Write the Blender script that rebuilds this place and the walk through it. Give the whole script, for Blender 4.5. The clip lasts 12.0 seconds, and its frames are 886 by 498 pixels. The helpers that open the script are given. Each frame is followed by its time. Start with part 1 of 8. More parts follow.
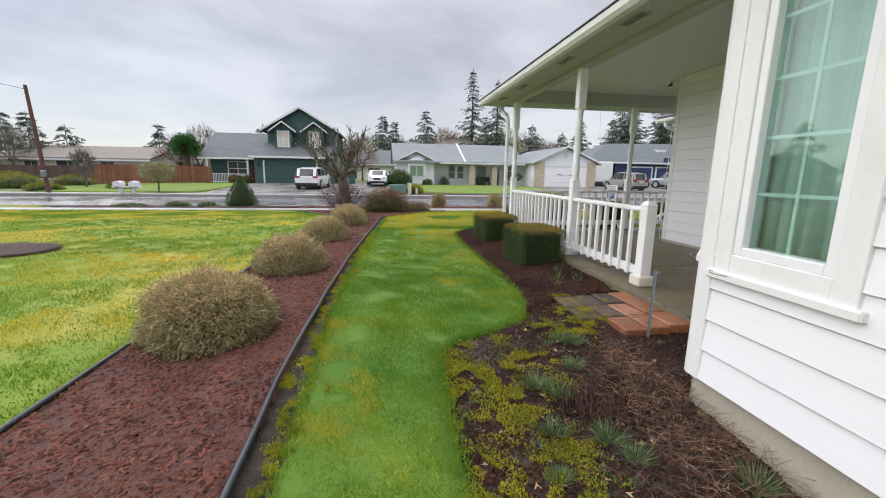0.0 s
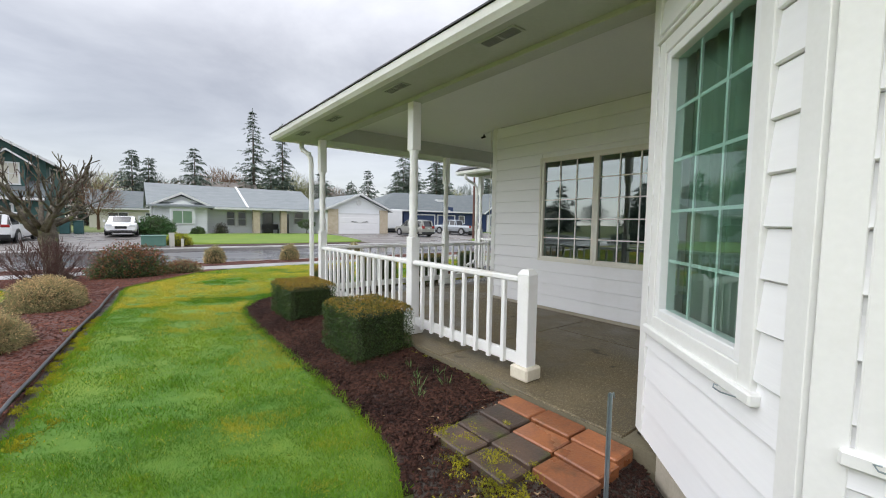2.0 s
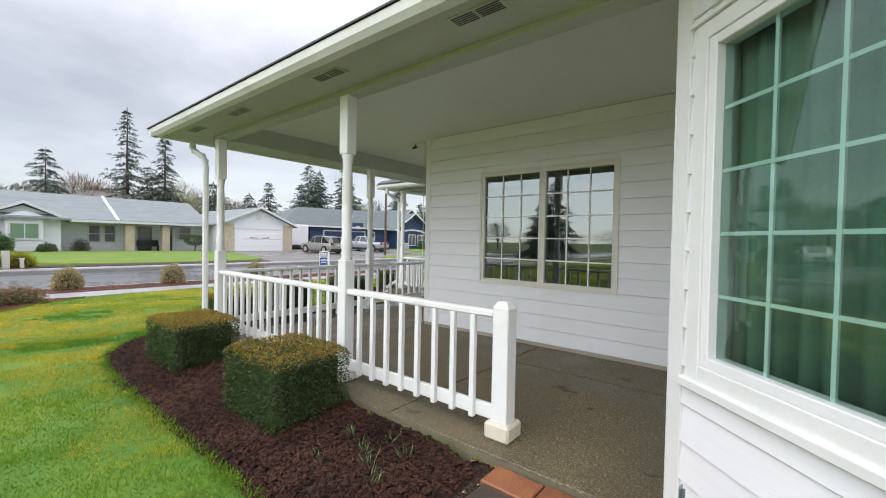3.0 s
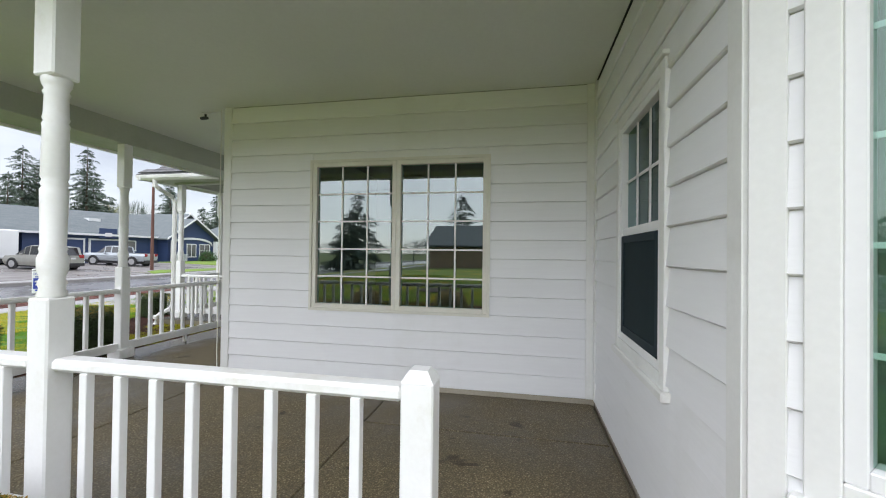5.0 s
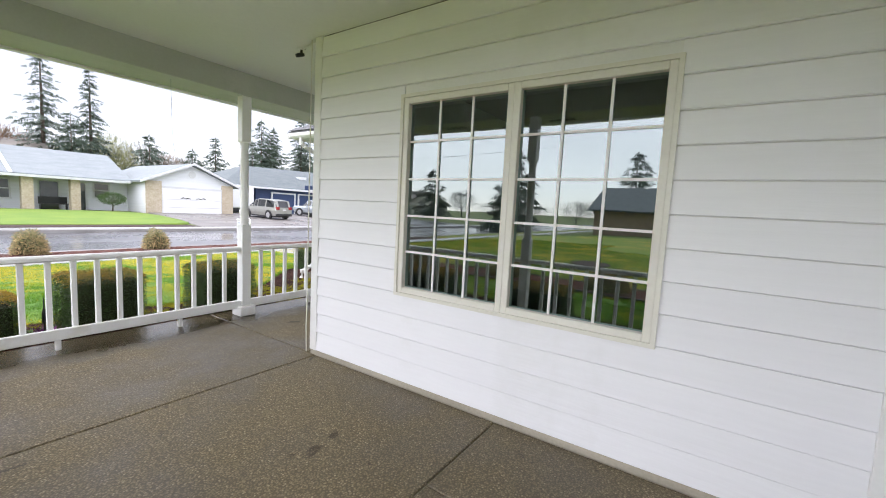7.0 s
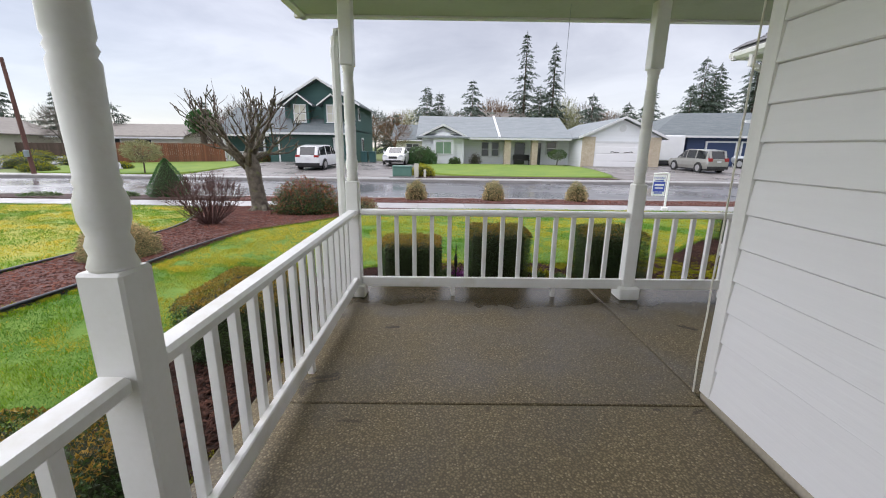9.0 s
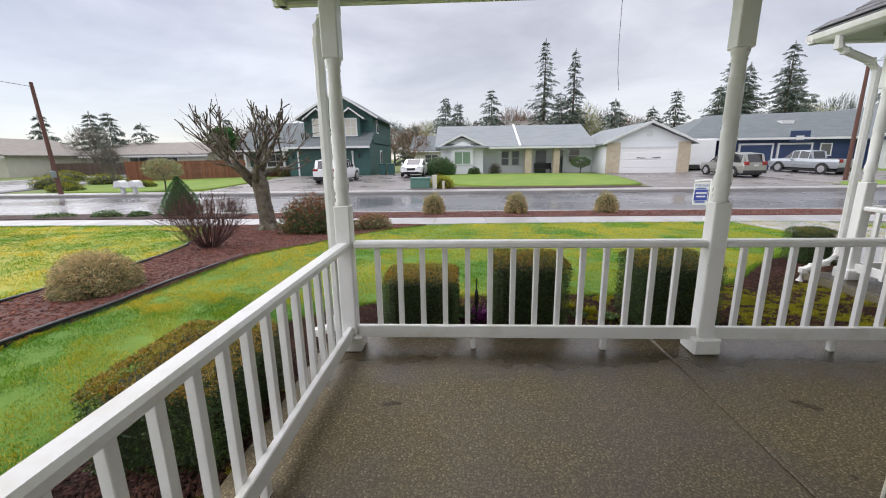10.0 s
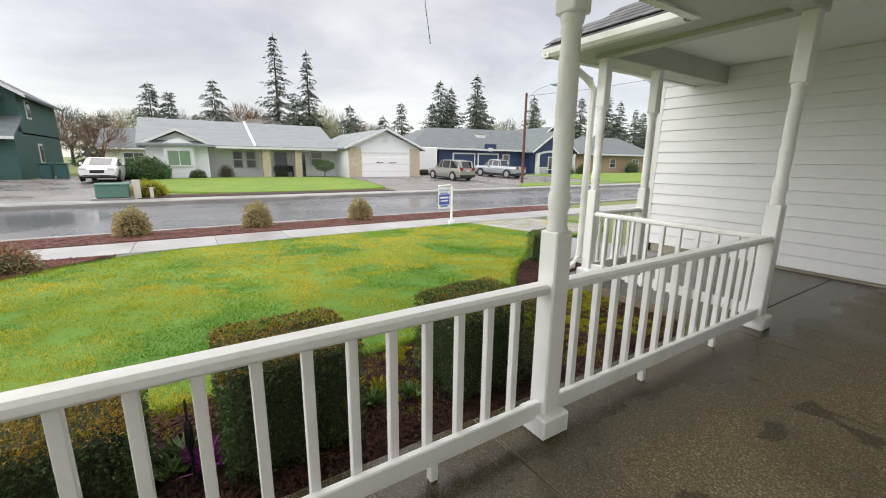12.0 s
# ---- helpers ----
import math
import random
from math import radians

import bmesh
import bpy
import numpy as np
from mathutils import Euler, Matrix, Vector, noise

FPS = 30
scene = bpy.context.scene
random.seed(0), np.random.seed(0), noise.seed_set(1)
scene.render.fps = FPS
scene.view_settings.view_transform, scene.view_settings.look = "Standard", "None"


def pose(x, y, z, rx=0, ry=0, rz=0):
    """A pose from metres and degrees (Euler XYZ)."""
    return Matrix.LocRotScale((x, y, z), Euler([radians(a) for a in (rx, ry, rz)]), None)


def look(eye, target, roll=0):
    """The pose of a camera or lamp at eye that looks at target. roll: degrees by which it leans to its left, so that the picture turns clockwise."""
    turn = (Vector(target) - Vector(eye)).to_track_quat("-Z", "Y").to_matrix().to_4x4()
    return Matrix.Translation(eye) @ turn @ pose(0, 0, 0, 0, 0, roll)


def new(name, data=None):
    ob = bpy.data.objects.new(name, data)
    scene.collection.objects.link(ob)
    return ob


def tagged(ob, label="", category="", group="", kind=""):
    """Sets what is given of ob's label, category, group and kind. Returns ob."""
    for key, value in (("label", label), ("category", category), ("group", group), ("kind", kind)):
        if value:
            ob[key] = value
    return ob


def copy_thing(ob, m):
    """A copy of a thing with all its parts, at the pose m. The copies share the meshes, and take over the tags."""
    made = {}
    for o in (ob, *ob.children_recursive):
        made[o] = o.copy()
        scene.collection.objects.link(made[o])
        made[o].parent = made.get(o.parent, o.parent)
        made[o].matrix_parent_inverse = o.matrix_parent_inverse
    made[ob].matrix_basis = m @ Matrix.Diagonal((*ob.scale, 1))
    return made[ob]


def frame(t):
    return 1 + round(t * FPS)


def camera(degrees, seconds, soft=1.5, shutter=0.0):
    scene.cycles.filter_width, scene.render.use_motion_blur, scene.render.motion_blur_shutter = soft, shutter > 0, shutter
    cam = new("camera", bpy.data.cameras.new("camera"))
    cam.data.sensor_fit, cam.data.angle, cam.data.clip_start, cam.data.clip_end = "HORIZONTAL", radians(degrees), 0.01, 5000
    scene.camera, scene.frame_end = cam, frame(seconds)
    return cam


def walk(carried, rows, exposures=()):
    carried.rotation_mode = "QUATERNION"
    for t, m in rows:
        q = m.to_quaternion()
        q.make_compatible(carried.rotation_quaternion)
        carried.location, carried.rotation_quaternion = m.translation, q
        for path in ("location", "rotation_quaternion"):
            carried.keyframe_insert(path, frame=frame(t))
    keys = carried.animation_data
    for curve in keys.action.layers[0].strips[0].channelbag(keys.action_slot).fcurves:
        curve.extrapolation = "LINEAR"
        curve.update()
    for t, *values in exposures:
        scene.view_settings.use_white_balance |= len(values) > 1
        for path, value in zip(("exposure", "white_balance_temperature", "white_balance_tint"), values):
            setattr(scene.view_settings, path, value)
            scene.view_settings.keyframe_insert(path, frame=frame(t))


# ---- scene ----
cam = camera(95.8, 12.0, 1.05)
# seconds, eye, target, roll
PATH = [
    (0, (0.131, 0.015, 1.622), (0.433, 1.957, 1.252), 0.9),
    (0.5, (0.195, 0.476, 1.678), (0.695, 2.392, 1.398), 2.0),
    (1, (0.245, 0.929, 1.731), (1.027, 2.758, 1.523), 2.2),
    (1.5, (0.322, 1.319, 1.735), (1.361, 3.021, 1.583), 1.5),
    (2, (0.374, 1.753, 1.74), (1.6, 3.328, 1.609), 0.9),
    (2.5, (0.469, 2.181, 1.761), (1.839, 3.635, 1.656), 0.9),
    (3, (0.601, 2.559, 1.77), (2.153, 3.819, 1.728), 1.1),
    (3.2, (0.641, 2.706, 1.763), (2.265, 3.873, 1.738), 1.2),
    (4.8, (1.349, 3.53, 1.773), (3.289, 4.014, 1.795), 0.7),
    (5, (1.532, 3.565, 1.789), (3.493, 3.957, 1.811), 0.7),
    (5.5, (2.024, 3.588, 1.776), (4.01, 3.828, 1.765), 0.9),
    (6, (2.453, 3.56, 1.848), (4.442, 3.771, 1.817), 1.5),
    (6.5, (2.676, 3.65, 1.875), (4.622, 4.096, 1.765), 2.0),
    (7, (2.933, 3.672, 1.885), (4.586, 4.78, 1.689), 3.0),
    (7.5, (3.222, 3.736, 1.97), (4.294, 5.392, 1.642), 4.0),
    (9.3, (3.825, 4.946, 1.87), (3.778, 6.885, 1.38), 0.5),
    (9.5, (3.812, 5.128, 1.899), (3.744, 7.069, 1.424), 0.4),
    (10, (3.842, 5.561, 1.898), (3.749, 7.509, 1.455), -0.8),
    (10.5, (3.839, 6.006, 1.913), (3.839, 7.954, 1.463), -1.7),
    (11, (3.848, 6.423, 1.927), (4.089, 8.36, 1.487), -1.8),
    (11.5, (3.98, 6.804, 1.914), (4.584, 8.663, 1.493), -0.8),
    (12, (4.091, 7.09, 1.908), (5.144, 8.735, 1.478), 0.7),
]

EXPOSURES = [(0, 0.94, 6550, 11), (2.5, 1.02, 6480, 8), (3.2, 1.15, 6450, 8), (5, 1.25, 6350, 9), (5.8, 1.55, 6350, 11), (6.5, 1.86, 6400, 13), (7.5, 1.60, 6350, 13),
             (9.5, 1.04, 6500, 12), (11, 1.08, 6750, 11), (12, 1.22, 6950, 8)]
walk(cam, [(t, look(eye, target, roll)) for t, eye, target, roll in PATH], EXPOSURES)

# ---- world and sun: wet winter day under broken grey cloud ----
world = bpy.data.worlds.new("overcast_sky")
scene.world = world
world.use_nodes = True
wn, wl = world.node_tree.nodes, world.node_tree.links
wn.clear()


def wnode(kind, **kw):
    n = wn.new(kind)
    for k, v in kw.items():
        n.inputs[k].default_value = v
    return n


sky = wn.new("ShaderNodeTexSky")
sky.sky_type, sky.sun_disc = "NISHITA", False
sky.dust_density = 0.0
sky.sun_elevation, sky.sun_rotation = radians(37), radians(-81)
coords = wn.new("ShaderNodeTexCoord")
sep = wn.new("ShaderNodeSeparateXYZ")
wl.new(coords.outputs["Generated"], sep.inputs[0])
# project the direction on a flat cloud layer
lift = wn.new("ShaderNodeMath"); lift.operation = "ADD"; lift.inputs[1].default_value = 0.22
absz = wn.new("ShaderNodeMath"); absz.operation = "ABSOLUTE"
wl.new(sep.outputs["Z"], absz.inputs[0]); wl.new(absz.outputs[0], lift.inputs[0])
flat = wn.new("ShaderNodeVectorMath"); flat.operation = "DIVIDE"
comb = wn.new("ShaderNodeCombineXYZ")
for k in range(3):
    wl.new(lift.outputs[0], comb.inputs[k])
wl.new(coords.outputs["Generated"], flat.inputs[0]); wl.new(comb.outputs[0], flat.inputs[1])
clouds = wnode("ShaderNodeTexNoise", Scale=1.15, Detail=9.0, Roughness=0.56, Distortion=0.35)
wl.new(flat.outputs[0], clouds.inputs["Vector"])
ramp = wn.new("ShaderNodeValToRGB")
ramp.color_ramp.elements[0].position, ramp.color_ramp.elements[0].color = 0.30, (0.44, 0.43, 0.475, 1)
ramp.color_ramp.elements[1].position, ramp.color_ramp.elements[1].color = 0.66, (0.80, 0.79, 0.83, 1)
mid = ramp.color_ramp.elements.new(0.47); mid.color = (0.60, 0.59, 0.635, 1)
wl.new(clouds.outputs["Fac"], ramp.inputs[0])
# brighter band of thinner cloud towards the horizon
hz = wn.new("ShaderNodeMapRange")
hz.inputs["From Min"].default_value, hz.inputs["From Max"].default_value = 0.02, 0.30
hz.inputs["To Min"].default_value, hz.inputs["To Max"].default_value = 0.55, 0.0
wl.new(sep.outputs["Z"], hz.inputs["Value"])
band = wn.new("ShaderNodeMix"); band.data_type = "RGBA"
band.inputs["B"].default_value = (0.76, 0.745, 0.79, 1)
wl.new(hz.outputs[0], band.inputs["Factor"]); wl.new(ramp.outputs[0], band.inputs["A"])
# an overcast sky is brightest overhead
zen = wn.new("ShaderNodeMapRange")
zen.inputs["From Min"].default_value, zen.inputs["From Max"].default_value = 0.34, 0.90
zen.inputs["To Min"].default_value, zen.inputs["To Max"].default_value = 1.0, 3.3
wl.new(sep.outputs["Z"], zen.inputs["Value"])
bright = wn.new("ShaderNodeVectorMath"); bright.operation = "SCALE"
wl.new(band.outputs["Result"], bright.inputs[0]); wl.new(zen.outputs[0], bright.inputs["Scale"])
bg_sky, bg_cloud = wnode("ShaderNodeBackground", Strength=0.02), wnode("ShaderNodeBackground", Strength=0.42)
wl.new(sky.outputs[0], bg_sky.inputs["Color"]); wl.new(bright.outputs[0], bg_cloud.inputs["Color"])
add = wn.new("ShaderNodeAddShader"); out = wn.new("ShaderNodeOutputWorld")
wl.new(bg_sky.outputs[0], add.inputs[0]); wl.new(bg_cloud.outputs[0], add.inputs[1]); wl.new(add.outputs[0], out.inputs[0])

sun = new("sun", bpy.data.lights.new("sun", "SUN"))
sun.data.energy, sun.data.angle, sun.data.color = 1.5, radians(115), (1.0, 0.985, 0.98)
sun.matrix_world = look((-52, 8, 40), (0, 0, 0))

# ---- materials ----
MATS = {}


def nodes_of(name):
    m = bpy.data.materials.new(name)
    m.use_nodes = True
    t = m.node_tree
    return m, t, t.nodes, t.links, t.nodes["Principled BSDF"]


def surface(name, c1, c2, rough=0.6, scale=3.0, fine=60.0, bump=0.1, bump_dist=0.01, metal=0.0, spread=(0.35, 0.65), c3=None, stretch=(1, 1, 1),
            vary=0.0, island=0.0, gloss=0.5, rough2=None, coat=0.0, wet=None, fine_mix=0.35, trans=0.0):
    """Two colours mixed by a broad and a fine noise, with a fine relief; c3 makes sparse stains; wet: (scale, low, high) patches of low roughness."""
    m, t, n, l, p = nodes_of(name)
    tc = n.new("ShaderNodeTexCoord")
    mp = n.new("ShaderNodeMapping"); mp.inputs["Scale"].default_value = stretch
    l.new(tc.outputs["Object"], mp.inputs["Vector"])
    a = n.new("ShaderNodeTexNoise"); a.inputs["Scale"].default_value = scale; a.inputs["Detail"].default_value = 5
    b = n.new("ShaderNodeTexNoise"); b.inputs["Scale"].default_value = fine; b.inputs["Detail"].default_value = 4
    l.new(mp.outputs[0], a.inputs["Vector"]); l.new(mp.outputs[0], b.inputs["Vector"])
    mixv = n.new("ShaderNodeMix"); mixv.data_type = "FLOAT"; mixv.inputs["Factor"].default_value = fine_mix
    l.new(a.outputs["Fac"], mixv.inputs["A"]); l.new(b.outputs["Fac"], mixv.inputs["B"])
    mr = n.new("ShaderNodeMapRange"); mr.inputs["From Min"].default_value, mr.inputs["From Max"].default_value = spread
    l.new(mixv.outputs["Result"], mr.inputs["Value"])
    mc = n.new("ShaderNodeMix"); mc.data_type = "RGBA"
    mc.inputs["A"].default_value, mc.inputs["B"].default_value = (*c1, 1), (*c2, 1)
    l.new(mr.outputs[0], mc.inputs["Factor"])
    col = mc.outputs["Result"]
    if c3:
        s = n.new("ShaderNodeTexNoise"); s.inputs["Scale"].default_value = scale * 0.6; s.inputs["Detail"].default_value = 6; s.inputs["Roughness"].default_value = 0.65
        l.new(tc.outputs["Object"], s.inputs["Vector"])
        r = n.new("ShaderNodeMapRange"); r.inputs["From Min"].default_value, r.inputs["From Max"].default_value = 0.55, 0.72
        l.new(s.outputs["Fac"], r.inputs["Value"])
        m3 = n.new("ShaderNodeMix"); m3.data_type = "RGBA"; m3.inputs["B"].default_value = (*c3, 1)
        l.new(r.outputs[0], m3.inputs["Factor"]); l.new(col, m3.inputs["A"])
        col = m3.outputs["Result"]
    if vary or island:
        if vary:
            src = n.new("ShaderNodeObjectInfo").outputs["Random"]
        else:
            src = n.new("ShaderNodeNewGeometry").outputs["Random Per Island"]
        amount = vary or island
        vr = n.new("ShaderNodeMapRange"); vr.inputs["To Min"].default_value, vr.inputs["To Max"].default_value = 1 - amount, 1 + amount
        l.new(src, vr.inputs["Value"])
        hsv = n.new("ShaderNodeHueSaturation")
        l.new(vr.outputs[0], hsv.inputs["Value"]); l.new(col, hsv.inputs["Color"])
        col = hsv.outputs["Color"]
    l.new(col, p.inputs["Base Color"])
    p.inputs["Roughness"].default_value, p.inputs["Metallic"].default_value = rough, metal
    p.inputs["Specular IOR Level"].default_value = gloss
    p.inputs["Coat Weight"].default_value = coat
    if wet:
        w = n.new("ShaderNodeTexNoise"); w.inputs["Scale"].default_value = wet[0]; w.inputs["Detail"].default_value = 5
        l.new(tc.outputs["Object"], w.inputs["Vector"])
        wr = n.new("ShaderNodeMapRange"); wr.inputs["From Min"].default_value, wr.inputs["From Max"].default_value = 0.4, 0.6
        wr.inputs["To Min"].default_value, wr.inputs["To Max"].default_value = wet[1], wet[2]
        l.new(w.outputs["Fac"], wr.inputs["Value"]); l.new(wr.outputs[0], p.inputs["Roughness"])
    if bump:
        bm_ = n.new("ShaderNodeBump"); bm_.inputs["Strength"].default_value = bump; bm_.inputs["Distance"].default_value = bump_dist
        l.new(b.outputs["Fac"], bm_.inputs["Height"]); l.new(bm_.outputs[0], p.inputs["Normal"])
    if trans:
        tl = n.new("ShaderNodeBsdfTranslucent"); l.new(col, tl.inputs["Color"])
        mx = n.new("ShaderNodeMixShader"); mx.inputs[0].default_value = trans
        l.new(p.outputs[0], mx.inputs[1]); l.new(tl.outputs[0], mx.inputs[2]); l.new(mx.outputs[0], n["Material Output"].inputs["Surface"])
    MATS[name] = m
    return m


def aggregate(name, tones, scale, rough, low):
    """Exposed-aggregate concrete: pebbles of mixed tones set in a darker matrix, damp in patches."""
    m, t, n, l, p = nodes_of(name)
    tc = n.new("ShaderNodeTexCoord")
    v = n.new("ShaderNodeTexVoronoi"); v.inputs["Scale"].default_value = scale; v.inputs["Randomness"].default_value = 1.0
    l.new(tc.outputs["Object"], v.inputs["Vector"])
    sp = n.new("ShaderNodeSeparateColor"); l.new(v.outputs["Color"], sp.inputs[0])
    cr = n.new("ShaderNodeValToRGB")
    el = cr.color_ramp.elements
    el[0].position, el[0].color = 0.0, (*tones[0], 1)
    el[1].position, el[1].color = 1.0, (*tones[-1], 1)
    for i, c in enumerate(tones[1:-1]):
        e = el.new((i + 1) / (len(tones) - 1)); e.color = (*c, 1)
    l.new(sp.outputs[0], cr.inputs[0])
    gap = n.new("ShaderNodeMapRange"); gap.inputs["From Min"].default_value, gap.inputs["From Max"].default_value = 0.32, 0.62
    l.new(v.outputs["Distance"], gap.inputs["Value"])
    mg = n.new("ShaderNodeMix"); mg.data_type = "RGBA"; mg.inputs["B"].default_value = (*low, 1)
    l.new(gap.outputs[0], mg.inputs["Factor"]); l.new(cr.outputs[0], mg.inputs["A"])
    a = n.new("ShaderNodeTexNoise"); a.inputs["Scale"].default_value = 0.9; a.inputs["Detail"].default_value = 7; a.inputs["Roughness"].default_value = 0.62
    l.new(tc.outputs["Object"], a.inputs["Vector"])
    st = n.new("ShaderNodeMapRange"); st.inputs["From Min"].default_value, st.inputs["From Max"].default_value = 0.36, 0.62
    st.inputs["To Min"].default_value, st.inputs["To Max"].default_value = 0.66, 1.10
    l.new(a.outputs["Fac"], st.inputs["Value"])
    hv = n.new("ShaderNodeHueSaturation"); l.new(mg.outputs["Result"], hv.inputs["Color"]); l.new(st.outputs[0], hv.inputs["Value"])
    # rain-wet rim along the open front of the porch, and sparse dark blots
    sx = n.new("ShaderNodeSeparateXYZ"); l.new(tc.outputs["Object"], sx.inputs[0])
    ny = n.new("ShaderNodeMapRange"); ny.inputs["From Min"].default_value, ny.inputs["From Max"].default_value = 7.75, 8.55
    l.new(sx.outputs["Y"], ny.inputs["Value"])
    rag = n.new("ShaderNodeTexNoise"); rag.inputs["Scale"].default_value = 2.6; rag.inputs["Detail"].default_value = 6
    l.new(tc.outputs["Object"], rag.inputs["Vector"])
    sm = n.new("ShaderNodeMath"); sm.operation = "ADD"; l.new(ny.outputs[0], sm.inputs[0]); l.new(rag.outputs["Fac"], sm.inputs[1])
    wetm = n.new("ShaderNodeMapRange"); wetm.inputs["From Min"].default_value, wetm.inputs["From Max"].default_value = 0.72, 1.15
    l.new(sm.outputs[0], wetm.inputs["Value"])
    blot = n.new("ShaderNodeTexNoise"); blot.inputs["Scale"].default_value = 3.4; blot.inputs["Detail"].default_value = 3; blot.inputs["Distortion"].default_value = 0.6
    l.new(tc.outputs["Object"], blot.inputs["Vector"])
    bl = n.new("ShaderNodeMapRange"); bl.inputs["From Min"].default_value, bl.inputs["From Max"].default_value = 0.66, 0.70
    l.new(blot.outputs["Fac"], bl.inputs["Value"])
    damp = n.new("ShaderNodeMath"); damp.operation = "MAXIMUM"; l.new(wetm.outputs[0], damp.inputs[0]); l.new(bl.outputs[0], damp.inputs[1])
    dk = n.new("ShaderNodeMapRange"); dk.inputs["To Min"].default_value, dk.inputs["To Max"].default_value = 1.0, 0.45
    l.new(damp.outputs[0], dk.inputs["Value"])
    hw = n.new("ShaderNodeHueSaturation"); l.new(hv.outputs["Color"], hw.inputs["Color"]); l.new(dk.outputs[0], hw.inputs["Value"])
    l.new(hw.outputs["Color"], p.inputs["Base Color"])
    rr = n.new("ShaderNodeMapRange"); rr.inputs["From Min"].default_value, rr.inputs["From Max"].default_value = 0.36, 0.60
    rr.inputs["To Min"].default_value, rr.inputs["To Max"].default_value = rough
    l.new(a.outputs["Fac"], rr.inputs["Value"])
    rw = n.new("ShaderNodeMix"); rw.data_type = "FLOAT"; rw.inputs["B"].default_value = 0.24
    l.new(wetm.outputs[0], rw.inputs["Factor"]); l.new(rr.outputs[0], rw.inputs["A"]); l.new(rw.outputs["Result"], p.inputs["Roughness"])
    b = n.new("ShaderNodeBump"); b.inputs["Strength"].default_value = 0.35; b.inputs["Distance"].default_value = 0.004; b.invert = True
    l.new(v.outputs["Distance"], b.inputs["Height"]); l.new(b.outputs[0], p.inputs["Normal"])
    return m


def pane_material(name, tint, ior, sheen=(0.86, 1.0, 0.95)):
    """Coated window glass: sees through with a tint, reflects by Fresnel."""
    m, t, n, l, p = nodes_of(name)
    n.remove(p)
    tr = n.new("ShaderNodeBsdfTransparent"); tr.inputs["Color"].default_value = (*tint, 1)
    gl = n.new("ShaderNodeBsdfGlossy"); gl.inputs["Roughness"].default_value = 0.004; gl.inputs["Color"].default_value = (*sheen, 1)
    fr = n.new("ShaderNodeFresnel"); fr.inputs["IOR"].default_value = ior
    wob = n.new("ShaderNodeTexNoise"); wob.inputs["Scale"].default_value = 1.7
    tc = n.new("ShaderNodeTexCoord"); l.new(tc.outputs["Object"], wob.inputs["Vector"])
    bp = n.new("ShaderNodeBump"); bp.inputs["Strength"].default_value = 0.03; bp.inputs["Distance"].default_value = 0.02
    l.new(wob.outputs["Fac"], bp.inputs["Height"]); l.new(bp.outputs[0], gl.inputs["Normal"])
    mx = n.new("ShaderNodeMixShader")
    l.new(fr.outputs[0], mx.inputs[0]); l.new(tr.outputs[0], mx.inputs[1]); l.new(gl.outputs[0], mx.inputs[2])
    l.new(mx.outputs[0], n["Material Output"].inputs["Surface"])
    return m


white_siding = surface("white_siding", (0.85, 0.85, 0.86), (0.81, 0.81, 0.82), 0.55, 1.2, 26, 0.28, 0.004, stretch=(0.18, 1, 2.2), vary=0.02, c3=(0.76, 0.76, 0.75))
white_trim = surface("white_trim", (0.82, 0.82, 0.80), (0.76, 0.76, 0.74), 0.42, 2.5, 45, 0.06, 0.003, c3=(0.72, 0.71, 0.67))
white_rail = surface("white_rail", (0.87, 0.87, 0.86), (0.82, 0.82, 0.80), 0.38, 5, 60, 0.08, 0.003, c3=(0.74, 0.72, 0.66))
cream_block = surface("cream_block", (0.72, 0.67, 0.55), (0.62, 0.56, 0.44), 0.55, 6, 50, 0.1, 0.004)
cream_vinyl = surface("cream_vinyl", (0.76, 0.74, 0.66), (0.70, 0.68, 0.60), 0.4, 3, 40, 0.05, 0.002)
white_vinyl = surface("white_vinyl", (0.84, 0.84, 0.84), (0.80, 0.80, 0.80), 0.3, 3, 40, 0.03, 0.002)
ceiling_paint = surface("ceiling_paint", (0.76, 0.77, 0.73), (0.71, 0.72, 0.68), 0.6, 0.8, 35, 0.05, 0.004)
soffit_shade_paint = surface("soffit_shade_paint", (0.50, 0.52, 0.46), (0.44, 0.46, 0.40), 0.55, 1.5, 40, 0.08, 0.004, c3=(0.38, 0.41, 0.32))
gutter_metal = surface("gutter_metal", (0.80, 0.80, 0.79), (0.72, 0.72, 0.70), 0.35, 2, 30, 0.05, 0.002, c3=(0.6, 0.6, 0.55))
dark_shingle = surface("dark_shingle", (0.05, 0.052, 0.055), (0.11, 0.11, 0.115), 0.75, 8, 120, 0.5, 0.006, vary=0.3)
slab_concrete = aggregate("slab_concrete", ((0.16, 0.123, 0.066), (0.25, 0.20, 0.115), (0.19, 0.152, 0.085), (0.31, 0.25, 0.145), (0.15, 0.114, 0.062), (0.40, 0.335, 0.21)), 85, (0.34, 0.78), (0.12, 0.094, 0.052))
slab_edge = surface("slab_edge", (0.20, 0.175, 0.115), (0.13, 0.115, 0.075), 0.7, 3, 70, 0.4, 0.006, c3=(0.10, 0.115, 0.035))
foundation_mat = surface("foundation_concrete", (0.50, 0.45, 0.36), (0.38, 0.34, 0.27), 0.8, 2, 50, 0.3, 0.006, c3=(0.26, 0.24, 0.18))
walk_concrete = surface("walk_concrete", (0.36, 0.355, 0.35), (0.27, 0.265, 0.265), 0.35, 0.8, 40, 0.1, 0.003, vary=0.1, wet=(0.5, 0.28, 0.55))
